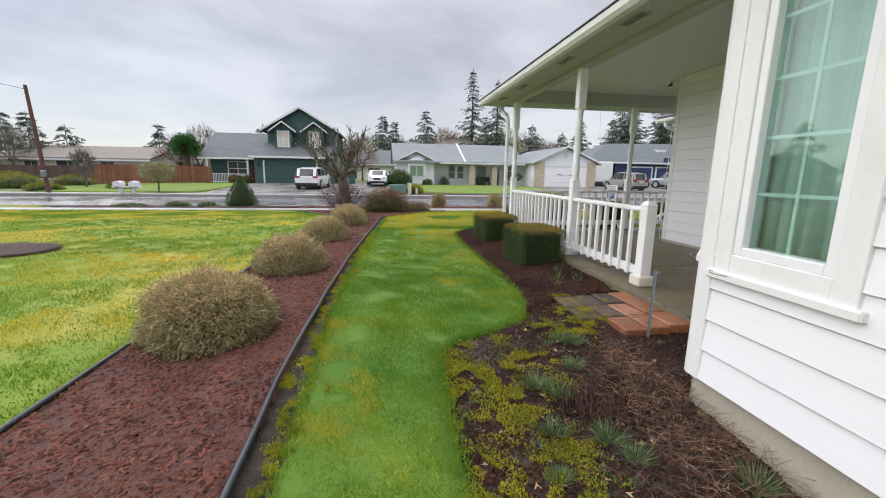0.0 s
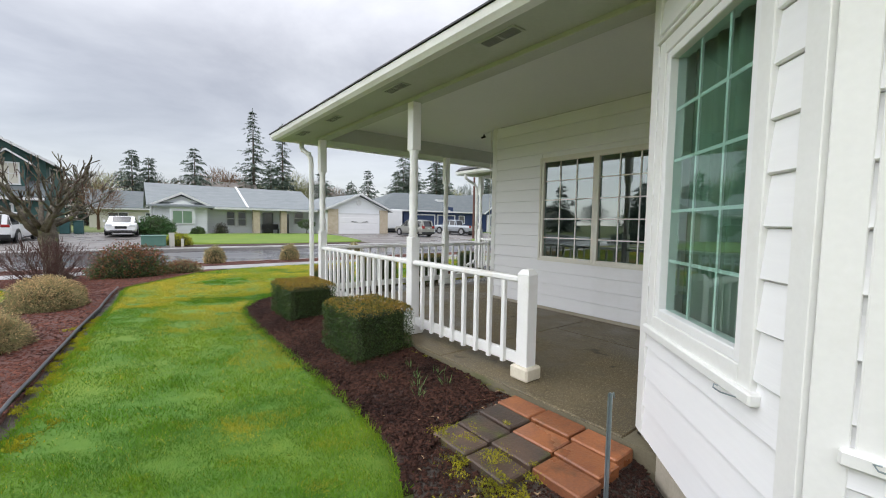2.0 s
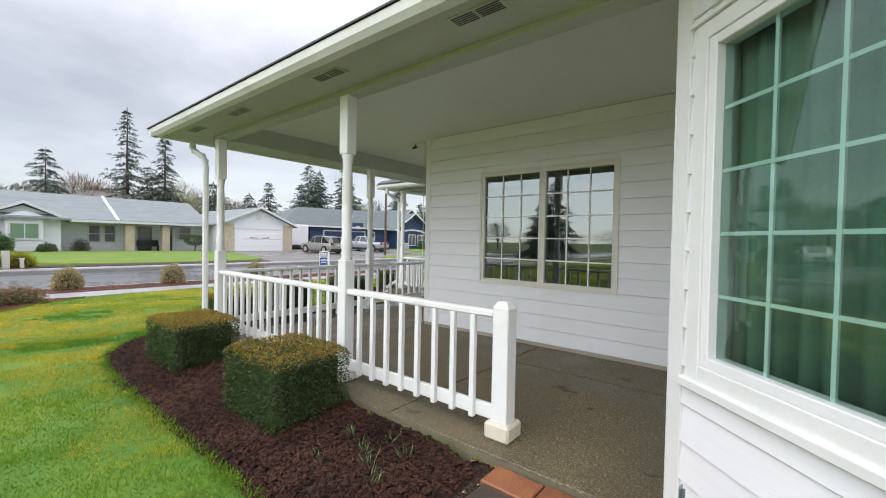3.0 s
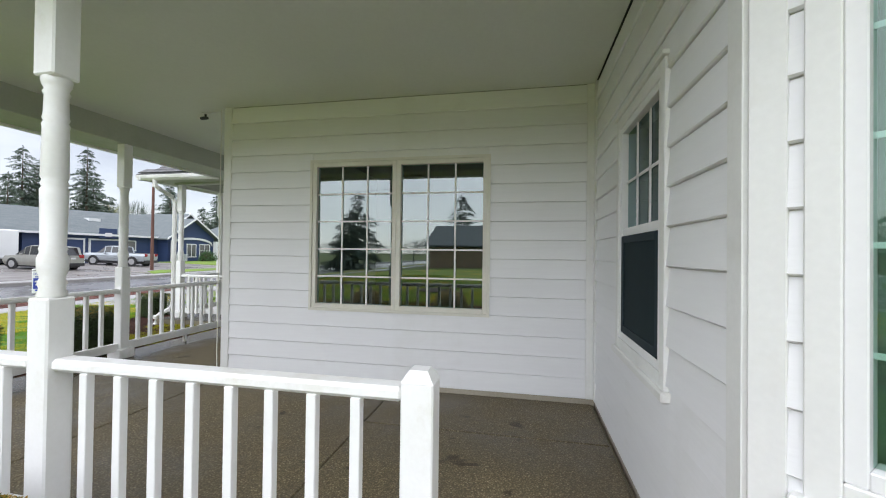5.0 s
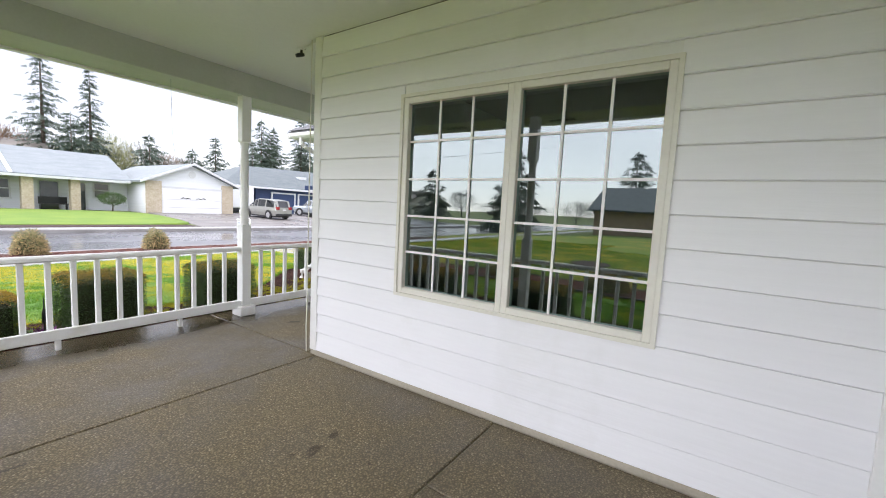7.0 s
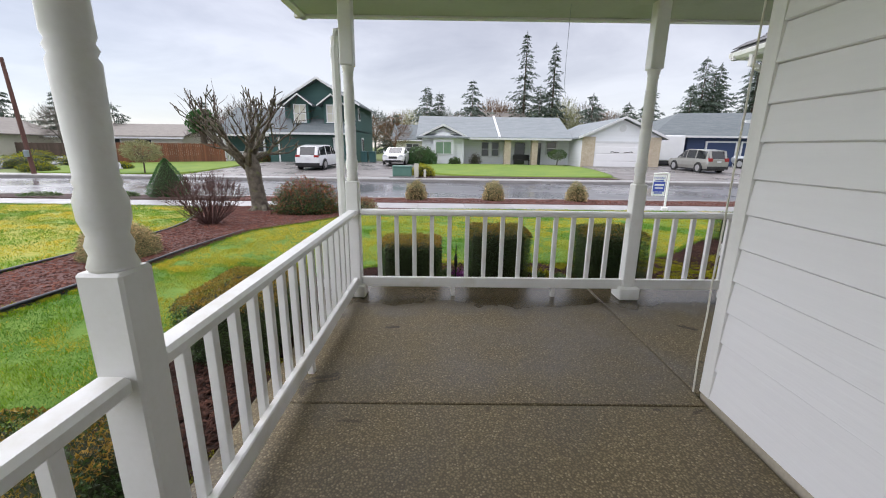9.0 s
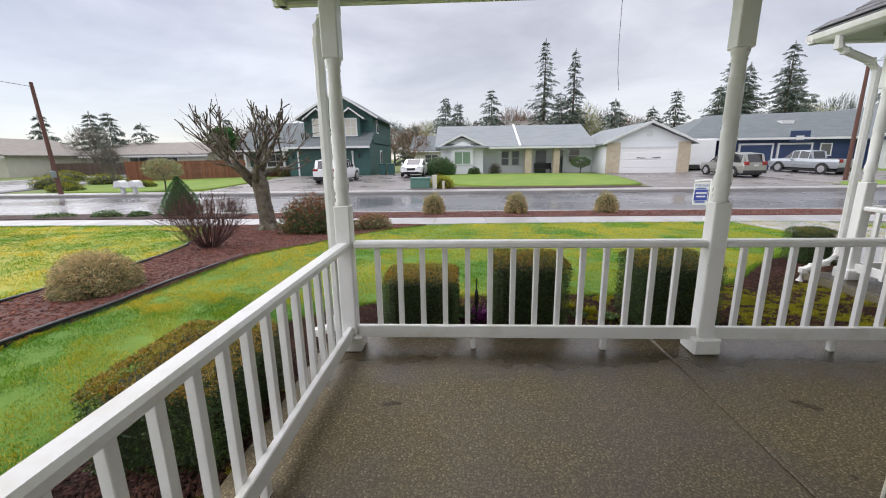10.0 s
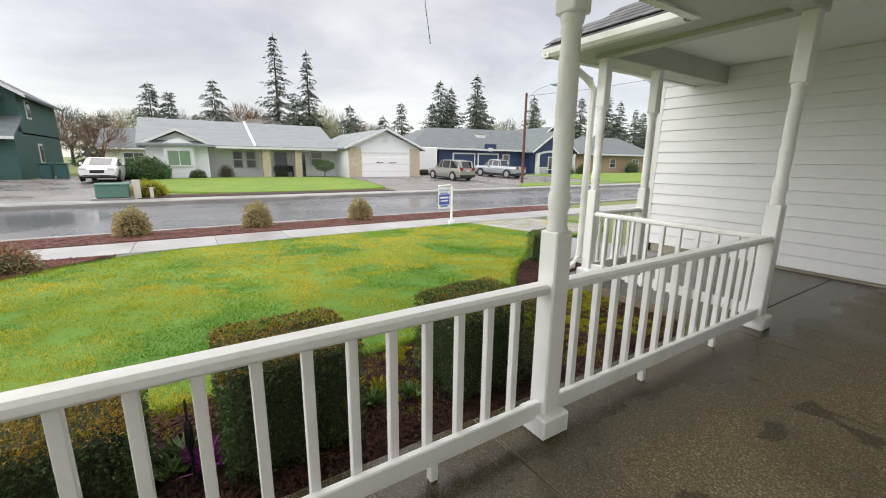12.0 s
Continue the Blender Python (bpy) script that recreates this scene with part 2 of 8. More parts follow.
kerb_concrete = surface("kerb_concrete", (0.30, 0.29, 0.28), (0.20, 0.19, 0.18), 0.5, 1, 30, 0.2, 0.004)
wet_asphalt = surface("wet_asphalt", (0.085, 0.085, 0.093), (0.14, 0.14, 0.15), 0.2, 0.35, 25, 0.02, 0.002, stretch=(0.25, 1, 1), wet=(0.22, 0.16, 0.34), c3=(0.065, 0.065, 0.072), gloss=0.7)
drive_asphalt = surface("drive_asphalt", (0.13, 0.12, 0.115), (0.20, 0.185, 0.175), 0.4, 0.5, 30, 0.05, 0.003, wet=(0.4, 0.26, 0.55))
soil = surface("soil", (0.026, 0.019, 0.015), (0.095, 0.074, 0.060), 0.7, 9, 110, 1.0, 0.03, wet=(3, 0.35, 0.9))
# dark brown filler of the tan shrubs: shade between shoots as a colour
gap_shade_core = surface("gap_shade_core", (0.055, 0.045, 0.026), (0.10, 0.08, 0.048), 0.9, 9, 90, 0.8, 0.02)
far_field = surface("far_field", (0.10, 0.15, 0.035), (0.15, 0.17, 0.05), 0.9, 0.08, 3, 0.3, 0.03)
mulch_red = surface("mulch_red", (0.060, 0.022, 0.017), (0.125, 0.052, 0.040), 0.8, 3, 90, 0.9, 0.02)
mulch_chip = surface("mulch_chip", (0.055, 0.018, 0.012), (0.145, 0.056, 0.038), 0.9, 2, 30, 0.3, 0.004, island=0.6, gloss=0.25)
far_lawn = surface("far_lawn", (0.095, 0.180, 0.018), (0.165, 0.235, 0.026), 0.9, 0.6, 9, 0.5, 0.02)
mulch_brown = surface("mulch_brown", (0.026, 0.012, 0.009), (0.060, 0.028, 0.020), 0.8, 4, 90, 0.9, 0.02)
brown_chip = surface("brown_chip", (0.018, 0.0075, 0.0055), (0.062, 0.027, 0.018), 0.9, 2, 30, 0.3, 0.004, island=0.6, gloss=0.2)
green_turf = surface("green_turf", (0.060, 0.150, 0.010), (0.13, 0.21, 0.016), 0.9, 0.8, 12, 0.6, 0.02, spread=(0.42, 0.66), fine_mix=0.2)
lawn_soil = surface("lawn_turf", (0.16, 0.235, 0.022), (0.37, 0.31, 0.045), 0.9, 0.55, 9, 0.6, 0.02, spread=(0.46, 0.66), fine_mix=0.12, c3=(0.10, 0.205, 0.020))
green_blade = surface("green_blade", (0.100, 0.245, 0.008), (0.215, 0.335, 0.012), 0.8, 0.8, 12, 0, spread=(0.40, 0.66), fine_mix=0.2, island=0.30, c3=(0.085, 0.215, 0.014), trans=0.28)
dark_blade = surface("dark_blade", (0.058, 0.170, 0.006), (0.090, 0.215, 0.009), 0.8, 0.9, 12, 0, island=0.2, trans=0.22)
grass_blade = surface("grass_blade", (0.34, 0.37, 0.026), (0.66, 0.48, 0.045), 0.6, 0.5, 9, 0, spread=(0.38, 0.56), fine_mix=0.15, island=0.13, c3=(0.17, 0.31, 0.024), trans=0.35)
moss = surface("moss", (0.19, 0.21, 0.012), (0.44, 0.40, 0.020), 0.95, 6, 110, 0, island=0.3, trans=0.3)
hedge_leaf = surface("hedge_leaf", (0.026, 0.072, 0.012), (0.068, 0.115, 0.020), 0.42, 3, 60, 0, island=0.5, trans=0.08)
hedge_tip = surface("hedge_tip", (0.40, 0.22, 0.030), (0.28, 0.23, 0.035), 0.5, 4, 60, 0, island=0.4, trans=0.25)
# near-black fill inside the foliage: shade between the leaves put into colour
hedge_shade_core = surface("hedge_shade_core", (0.018, 0.026, 0.009), (0.034, 0.040, 0.014), 0.9, 8, 60, 0.5, 0.02)
tan_leaf = surface("tan_leaf", (0.42, 0.31, 0.15), (0.66, 0.49, 0.27), 0.7, 5, 60, 0, island=0.55, trans=0.3)
olive_leaf = surface("olive_leaf", (0.21, 0.235, 0.105), (0.33, 0.31, 0.15), 0.7, 5, 60, 0, island=0.45, trans=0.2)
bare_twig = surface("bare_twig", (0.06, 0.03, 0.028), (0.11, 0.055, 0.045), 0.8, 8, 80, 0.3, 0.005)
red_leaf = surface("red_leaf", (0.18, 0.060, 0.030), (0.27, 0.10, 0.04), 0.5, 6, 60, 0, island=0.5, trans=0.2)
bark = surface("bark", (0.060, 0.048, 0.036), (0.20, 0.175, 0.135), 0.9, 9, 60, 1.0, 0.03, c3=(0.15, 0.17, 0.06))
# needles lightened towards grey: haze of distance mixed into their colour
hazed_fir_needle = surface("hazed_fir_needle", (0.040, 0.066, 0.050), (0.085, 0.112, 0.082), 0.8, 0.5, 6, 0, island=0.4)
fir_trunk = surface("fir_trunk", (0.06, 0.045, 0.035), (0.10, 0.08, 0.06), 0.9, 5, 30, 0.5, 0.02)
cypress_leaf = surface("cypress_leaf", (0.035, 0.125, 0.035), (0.075, 0.175, 0.05), 0.6, 4, 30, 0, island=0.4, trans=0.15)
brown_crown = surface("brown_crown", (0.12, 0.070, 0.040), (0.20, 0.12, 0.07), 0.9, 1, 10, 0, island=0.4)
grey_crown = surface("grey_crown", (0.11, 0.10, 0.085), (0.17, 0.155, 0.13), 0.9, 1, 10, 0, island=0.4)
glass_pane = pane_material("coated_glass", (0.20, 0.46, 0.40), 2.6, (0.88, 0.97, 0.965))
plain_glass = pane_material("plain_glass", (0.16, 0.34, 0.31), 1.5, (0.8, 0.95, 0.95))
green_glass = pane_material("green_tint_glass", (0.62, 0.88, 0.79), 1.9)
far_glass = surface("far_window_glass", (0.05, 0.06, 0.065), (0.07, 0.08, 0.085), 0.08, 3, 20, 0, gloss=0.8)
screen_mesh = surface("screen_mesh", (0.007, 0.018, 0.022), (0.011, 0.024, 0.029), 0.7, 3, 300, 0, gloss=0.15)
screen_frame = surface("screen_frame", (0.020, 0.032, 0.040), (0.028, 0.042, 0.050), 0.7, 4, 50, 0.03, 0.002, gloss=0.15)
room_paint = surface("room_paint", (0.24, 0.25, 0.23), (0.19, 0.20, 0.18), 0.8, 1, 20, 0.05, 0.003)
curtain_cloth = surface("curtain_cloth", (0.74, 0.76, 0.74), (0.66, 0.69, 0.66), 0.85, 2, 60, 0.1, 0.003)
# darker green copy of curtain_cloth: the eave's shade is put into the colour
shaded_curtain_cloth = surface("shaded_curtain_cloth", (0.26, 0.34, 0.27), (0.20, 0.27, 0.21), 0.85, 2, 60, 0.1, 0.003)
black_plastic = surface("black_plastic", (0.012, 0.012, 0.014), (0.022, 0.022, 0.024), 0.4, 6, 60, 0.05, 0.002)
edging_plastic = surface("edging_plastic", (0.018, 0.022, 0.030), (0.045, 0.05, 0.058), 0.35, 3, 40, 0.1, 0.003)
galvanised = surface("galvanised", (0.36, 0.42, 0.45), (0.28, 0.33, 0.36), 0.35, 5, 60, 0.05, 0.002, metal=0.7)
terracotta = surface("terracotta", (0.36, 0.135, 0.052), (0.22, 0.085, 0.045), 0.6, 5, 60, 0.5, 0.006, vary=0.22, c3=(0.085, 0.05, 0.032), wet=(2, 0.25, 0.6))
dark_paver = surface("dark_paver", (0.060, 0.048, 0.040), (0.115, 0.070, 0.048), 0.55, 6, 60, 0.6, 0.008, vary=0.25, c3=(0.10, 0.12, 0.015))
dead_stem = surface("dead_stem", (0.055, 0.026, 0.016), (0.27, 0.155, 0.09), 0.8, 5, 40, 0, island=0.5)
weed_leaf = surface("weed_leaf", (0.07, 0.15, 0.035), (0.15, 0.22, 0.07), 0.6, 5, 40, 0, island=0.4)
grey_weed = surface("grey_weed", (0.13, 0.21, 0.08), (0.24, 0.31, 0.15), 0.6, 5, 40, 0, island=0.4, trans=0.2)
purple_petal = surface("purple_petal", (0.14, 0.015, 0.13), (0.23, 0.04, 0.22), 0.6, 9, 40, 0, island=0.4)
dry_leaf = surface("dry_leaf", (0.30, 0.19, 0.10), (0.38, 0.27, 0.16), 0.8, 9, 40, 0, island=0.3)

# ---- builders ----


def thing(name, m=None, label="", category="", group="", kind=""):
    ob = new(name)
    ob.empty_display_size = 0.1
    if m is not None:
        ob.matrix_basis = m
    return tagged(ob, label, category, group, kind)


def mesh_of(name, bm, material, smooth=False):
    bmesh.ops.recalc_face_normals(bm, faces=bm.faces)
    me = bpy.data.meshes.new(name)
    bm.to_mesh(me)
    bm.free()
    for mt in (material if isinstance(material, (list, tuple)) else [material]):
        me.materials.append(mt)
    if smooth:
        for f in me.polygons:
            f.use_smooth = True
    return me


def part(name, bm, material, parent, label="", smooth=False):
    ob = new(name, mesh_of(name, bm, material, smooth) if isinstance(bm, bmesh.types.BMesh) else bm)
    ob.parent = parent
    return tagged(ob, label)


def structure(name, bm, material, label, m=None, smooth=False):
    ob = new(name, mesh_of(name, bm, material, smooth) if isinstance(bm, bmesh.types.BMesh) else bm)
    if m is not None:
        ob.matrix_basis = m
    return tagged(ob, label, kind="structure")


def box(bm, x0, x1, y0, y1, z0, z1, bevel=0.0):
    v = [bm.verts.new((x, y, z)) for z in (z0, z1) for y in (y0, y1) for x in (x0, x1)]
    fs = [bm.faces.new([v[i] for i in q]) for q in ((0, 2, 3, 1), (4, 5, 7, 6), (0, 1, 5, 4), (2, 6, 7, 3), (0, 4, 6, 2), (1, 3, 7, 5))]
    if bevel:
        es = list({e for f in fs for e in f.edges})
        bmesh.ops.bevel(bm, geom=es, offset=bevel, segments=1, affect="EDGES", profile=0.5)
    return bm


def boxes(*rows, bevel=0.0):
    bm = bmesh.new()
    for r in rows:
        box(bm, *r, bevel=bevel)
    return bm


def prism(poly, z0, z1, bm=None):
    bm = bm or bmesh.new()
    lo, hi = [bm.verts.new((x, y, z0)) for x, y in poly], [bm.verts.new((x, y, z1)) for x, y in poly]
    bm.faces.new(lo[::-1]); bm.faces.new(hi)
    for i in range(len(poly)):
        j = (i + 1) % len(poly)
        bm.faces.new((lo[i], lo[j], hi[j], hi[i]))
    return bm


def extrude_profile(profile, axis, a0, a1, bm=None):
    """A closed profile of (u, z) points drawn out along x (axis 'x', u = y) or y (axis 'y', u = x)."""
    bm = bm or bmesh.new()
    at = (lambda u, z, a: (a, u, z)) if axis == "x" else (lambda u, z, a: (u, a, z))
    lo, hi = [bm.verts.new(at(u, z, a0)) for u, z in profile], [bm.verts.new(at(u, z, a1)) for u, z in profile]
    bm.faces.new(lo); bm.faces.new(hi[::-1])
    for i in range(len(profile)):
        j = (i + 1) % len(profile)
        bm.faces.new((lo[i], lo[j], hi[j], hi[i]))
    return bm


def lathe(rows, seg=16, bm=None, x=0.0, y=0.0):
    """Rows of (radius, z), turned about a standing axis."""
    bm = bm or bmesh.new()
    rings = [[bm.verts.new((x + r * math.cos(2 * math.pi * k / seg), y + r * math.sin(2 * math.pi * k / seg), z)) for k in range(seg)] for r, z in rows]
    for a, b in zip(rings, rings[1:]):
        for k in range(seg):
            bm.faces.new((a[k], a[(k + 1) % seg], b[(k + 1) % seg], b[k]))
    bm.faces.new(rings[0][::-1]); bm.faces.new(rings[-1])
    return bm


def tube(bm, points, radii, seg=6, caps=True):
    """A tapered pipe through the points."""
    rings = []
    pts = [Vector(p) for p in points]
    for i, p in enumerate(pts):
        d = (pts[min(i + 1, len(pts) - 1)] - pts[max(i - 1, 0)]).normalized()
        u = d.orthogonal().normalized() if abs(d.z) > 0.9 else d.cross(Vector((0, 0, 1))).normalized()
        w = d.cross(u)
        r = radii[i] if isinstance(radii, (list, tuple)) else radii
        rings.append([bm.verts.new(p + r * (math.cos(2 * math.pi * k / seg) * u + math.sin(2 * math.pi * k / seg) * w)) for k in range(seg)])
    for a, b in zip(rings, rings[1:]):
        for k in range(seg):
            bm.faces.new((a[k], a[(k + 1) % seg], b[(k + 1) % seg], b[k]))
    if caps:
        bm.faces.new(rings[0][::-1]); bm.faces.new(rings[-1])
    return bm


def scatter(name, shape, faces, places, turns, sizes, materials, which=None):
    """One mesh of many small copies of a shape. shape: (k, 3); faces: equal-length tuples; turns: (n, 3, 3); sizes: (n,) or (n, 3)."""
    shape, places, sizes = np.asarray(shape, float), np.asarray(places, float), np.asarray(sizes, float)
    n, k = len(places), len(shape)
    if sizes.ndim == 1:
        sizes = np.repeat(sizes[:, None], 3, 1)
    v = np.einsum("nij,nkj->nki", turns, shape[None] * sizes[:, None, :]) + places[:, None, :]
    f = np.asarray(faces, int)
    loops = (f[None] + (np.arange(n) * k)[:, None, None]).reshape(-1)
    me = bpy.data.meshes.new(name)
    me.vertices.add(n * k); me.vertices.foreach_set("co", v.reshape(-1))
    me.loops.add(len(loops)); me.loops.foreach_set("vertex_index", loops)
    w = f.shape[1]
    me.polygons.add(n * len(f)); me.polygons.foreach_set("loop_start", np.arange(n * len(f)) * w)
    for mt in materials if isinstance(materials, (list, tuple)) else [materials]:
        me.materials.append(mt)
    if which is not None:
        me.polygons.foreach_set("material_index", np.repeat(np.asarray(which, int), len(f)))
    me.update(calc_edges=True)
    return me


def turns_about(n, rng, tilt):
    """Random turns: any heading, leaning by up to tilt radians."""
    a, b, c = rng.uniform(0, 2 * np.pi, n), rng.uniform(-tilt, tilt, n), rng.uniform(-tilt, tilt, n)
    return euler_turns(b, c, a)


def euler_turns(rx, ry, rz):
    cx, sx, cy, sy, cz, sz = np.cos(rx), np.sin(rx), np.cos(ry), np.sin(ry), np.cos(rz), np.sin(rz)
    m = np.empty((len(rx), 3, 3))
    m[:, 0] = np.stack([cy * cz, sx * sy * cz - cx * sz, cx * sy * cz + sx * sz], 1)
    m[:, 1] = np.stack([cy * sz, sx * sy * sz + cx * cz, cx * sy * sz - sx * cz], 1)
    m[:, 2] = np.stack([-sy, sx * cy, cx * cy], 1)
    return m


def toward(d, rng):
    """Turns that bring z onto the directions d."""
    d = d / np.linalg.norm(d, axis=1, keepdims=True)
    r = rng.normal(size=d.shape)
    x = np.cross(d, r); x /= np.linalg.norm(x, axis=1, keepdims=True)
    return np.stack([x, np.cross(d, x), d], 2)


LEAF = [(-0.5, 0, 0), (0, 0.10, 0.45), (0.5, 0, 0), (0, 0.0, 1.0)]
LEAF_F = [(0, 1, 3), (1, 2, 3)]
BLADE = [(-0.5, 0, 0), (0.5, 0, 0), (0.1, 0.35, 1.0)]
BLADE_F = [(0, 1, 2)]
CHIP = [(-0.5, -0.5, 0), (0.5, -0.4, 0), (0.45, 0.5, 0), (-0.5, 0.4, 0), (-0.4, -0.4, 1), (0.4, -0.35, 1), (0.38, 0.4, 1), (-0.42, 0.35, 1)]
CHIP_F = [(4, 5, 6, 7), (0, 1, 5, 4), (1, 2, 6, 5), (2, 3, 7, 6), (3, 0, 4, 7)]

# ---- ground ----
GROUND = ((-400, 0.15), (0, 0.17), (4, 0.33), (8, 0.38), (12, 0.32), (16.8, 0.08), (18.2, 0.05), (20.0, 0.0), (20.05, -0.12), (28.5, -0.12), (28.55, 0.02), (31, 0.10), (41, 0.40), (60, 0.45), (900, 0.6))


def ground_z(y):
    return np.interp(y, [k[0] for k in GROUND], [k[1] for k in GROUND])


def soft(v):
    v = np.clip(v, 0, 1)
    return v * v * (3 - 2 * v)


def soil_rise(x, y):
    """The beds lie higher towards the house."""
    a = 0.075 * soft((np.asarray(x) - 0.9) / 1.0) * soft((np.asarray(y) - 0.7) / 1.2)
    b = 0.06 * soft((np.asarray(x) - 1.8) / 0.8)
    k = soft((np.asarray(y) - 3.5) / 1.0)
    return np.where((np.asarray(x) > 0.5) & (np.asarray(y) < 8.6), a * (1 - k) + b * k, 0.0)


def inside(px, py, poly):
    c = np.zeros(px.shape, bool)
    n = len(poly)
    for i in range(n):
        (x0, y0), (x1, y1) = poly[i], poly[(i + 1) % n]
        if y0 != y1:
            c ^= ((y0 > py) != (y1 > py)) & (px < (x1 - x0) * (py - y0) / (y1 - y0) + x0)
    return c


def rounded(poly, steps=3):
    """Cuts the corners of a closed line, so that it runs smoothly."""
    for _ in range(steps):
        poly = [q for i in range(len(poly)) for q in (
            (0.75 * poly[i][0] + 0.25 * poly[(i + 1) % len(poly)][0], 0.75 * poly[i][1] + 0.25 * poly[(i + 1) % len(poly)][1]),
            (0.25 * poly[i][0] + 0.75 * poly[(i + 1) % len(poly)][0], 0.25 * poly[i][1] + 0.75 * poly[(i + 1) % len(poly)][1]))]
    return poly


def draped(name, poly, cell, lift, material, label, rough=0.0, sx=1.0, rise=False):
    """A sheet of ground cover inside the outline, lying on the ground with a skirt down into it."""
    xs, ys = [p[0] for p in poly], [p[1] for p in poly]
    gx, gy = np.arange(min(xs) - cell * sx, max(xs) + 2 * cell * sx, cell * sx), np.arange(min(ys) - cell, max(ys) + 2 * cell, cell)
    cx, cy = np.meshgrid((gx[:-1] + gx[1:]) / 2, (gy[:-1] + gy[1:]) / 2, indexing="ij")
    keep = inside(cx, cy, poly)
    nx, ny = len(gx), len(gy)
    use = np.zeros((nx, ny), int)
    for dx in (0, 1):
        for dy in (0, 1):
            use[dx:nx - 1 + dx, dy:ny - 1 + dy] += keep
    X, Y = np.meshgrid(gx, gy, indexing="ij")
    P = np.array(poly, float); Q = np.roll(P, -1, 0); D = Q - P
    L2 = np.maximum((D ** 2).sum(1), 1e-9)
    index = -np.ones((nx, ny), int)
    verts = []
    edge = []
    for i, j in zip(*np.nonzero(use)):
        x, y = X[i, j], Y[i, j]
        rim = use[i, j] < 4
        if rim:
            k = np.clip(((x - P[:, 0]) * D[:, 0] + (y - P[:, 1]) * D[:, 1]) / L2, 0, 1)
            qx, qy = P[:, 0] + k * D[:, 0], P[:, 1] + k * D[:, 1]
            b = np.argmin((qx - x) ** 2 + (qy - y) ** 2)
            x, y = qx[b], qy[b]
        index[i, j] = len(verts)
        dz = rough * (noise.noise(Vector((x * 2.3, y * 2.3, lift * 40))) + 0.5 * noise.noise(Vector((x * 7, y * 7, 3)))) if rough else 0
        verts.append((x, y, float(ground_z(y)) + lift + dz + (float(soil_rise(x, y)) if rise else 0.0)))
        edge.append(rim)
    faces = [(index[i, j], index[i + 1, j], index[i + 1, j + 1], index[i, j + 1]) for i, j in zip(*np.nonzero(keep))]
    # skirt
    count = {}
    for f in faces:
        for a, b in zip(f, f[1:] + f[:1]):
            count[(a, b)] = 1
    n0 = len(verts)
    low = {}
    for (a, b) in list(count):
        if (b, a) not in count:
            for q in (a, b):
                if q not in low:
                    low[q] = len(verts)
                    verts.append((verts[q][0], verts[q][1], verts[q][2] - 0.12))
            faces.append((b, a, low[a], low[b]))
    me = bpy.data.meshes.new(name)
    me.from_pydata(verts, [], faces)
    me.materials.append(material)
    for f in me.polygons:
        f.use_smooth = True
    return structure(name, me, None, label)


def points_in(poly, n, rng):
    xs, ys = [p[0] for p in poly], [p[1] for p in poly]
    px, py = rng.uniform(min(xs), max(xs), n), rng.uniform(min(ys), max(ys), n)
    k = inside(px, py, poly)
    return px[k], py[k]


def ground_sheet():
    ys = [-400, -120, -40, -12, -3, 0, 2, 4, 6, 8, 10, 12, 14.4, 16.8, 18.2, 20.0, 20.05, 24, 28.5, 28.55, 31, 36, 41, 60, 120, 300, 900]
    xs = [-900, -300, -120, -60, -30, -15, -6, 0, 4, 8, 12, 18, 30, 60, 120, 300, 900]
    bm = bmesh.new()
    g = [[bm.verts.new((x, y, float(ground_z(y)) - 0.06)) for y in ys] for x in xs]
    for i in range(len(xs) - 1):
        for j in range(len(ys) - 1):
            bm.faces.new((g[i][j], g[i + 1][j], g[i + 1][j + 1], g[i][j + 1]))
    structure("ground", bm, far_field, "broad grassy ground running out to the horizon")


ground_sheet()

LAWN_SIDE = rounded([(-0.36, -8), (-0.36, 3.0), (-0.30, 5.0), (-0.12, 7.0), (0.05, 9.0), (0.18, 10.5), (0.22, 12.0), (0.95, 13.4), (1.95, 15.5), (3.3, 16.6), (5.5, 16.76), (9.8, 16.76), (13.8, 16.76), (13.9, 13.4),
                     (10.2, 13.0), (9.2, 12.2), (8.2, 11.5), (7.2, 10.4), (6.0, 10.02), (4.2, 9.9), (3.2, 9.9), (2.3, 9.35), (1.72, 8.6), (1.58, 7.6), (1.62, 6.0), (1.66, 4.7), (1.60, 3.75), (1.42, 3.36), (0.95, 3.16), (0.60, 2.98), (0.52, 2.4), (0.50, 1.5), (0.50, -2), (0.50, -8)], 2)
LAWN_WEST = rounded([(-1.86, -10), (-1.84, 2.2), (-1.77, 3.2), (-1.58, 5.5), (-1.46, 9.0), (-1.25, 11.2), (-1.35, 12.4), (-1.9, 13.7), (-2.6, 15.4), (-3.5, 16.5), (-5.5, 16.76), (-14, 16.76), (-26, 16.76), (-27, 10), (-27, -10)], 2)
BED_WEST = rounded([(-1.84, -10), (-1.82, 2.2), (-1.75, 3.2), (-1.56, 5.5), (-1.44, 9.0), (-1.23, 11.2), (-1.33, 12.4), (-1.88, 13.7), (-2.58, 15.4), (-3.4, 16.6), (-2, 16.75), (3.0, 16.75), (2.6, 16.3), (1.95, 15.55), (0.93, 13.45), (0.20, 12.1), (0.10, 11.5),
                    (0.02, 10.3), (-0.12, 8.6), (-0.32, 6.3), (-0.46, 4.2), (-0.54, 2.5), (-0.56, 0.0), (-0.56, -10)], 1)
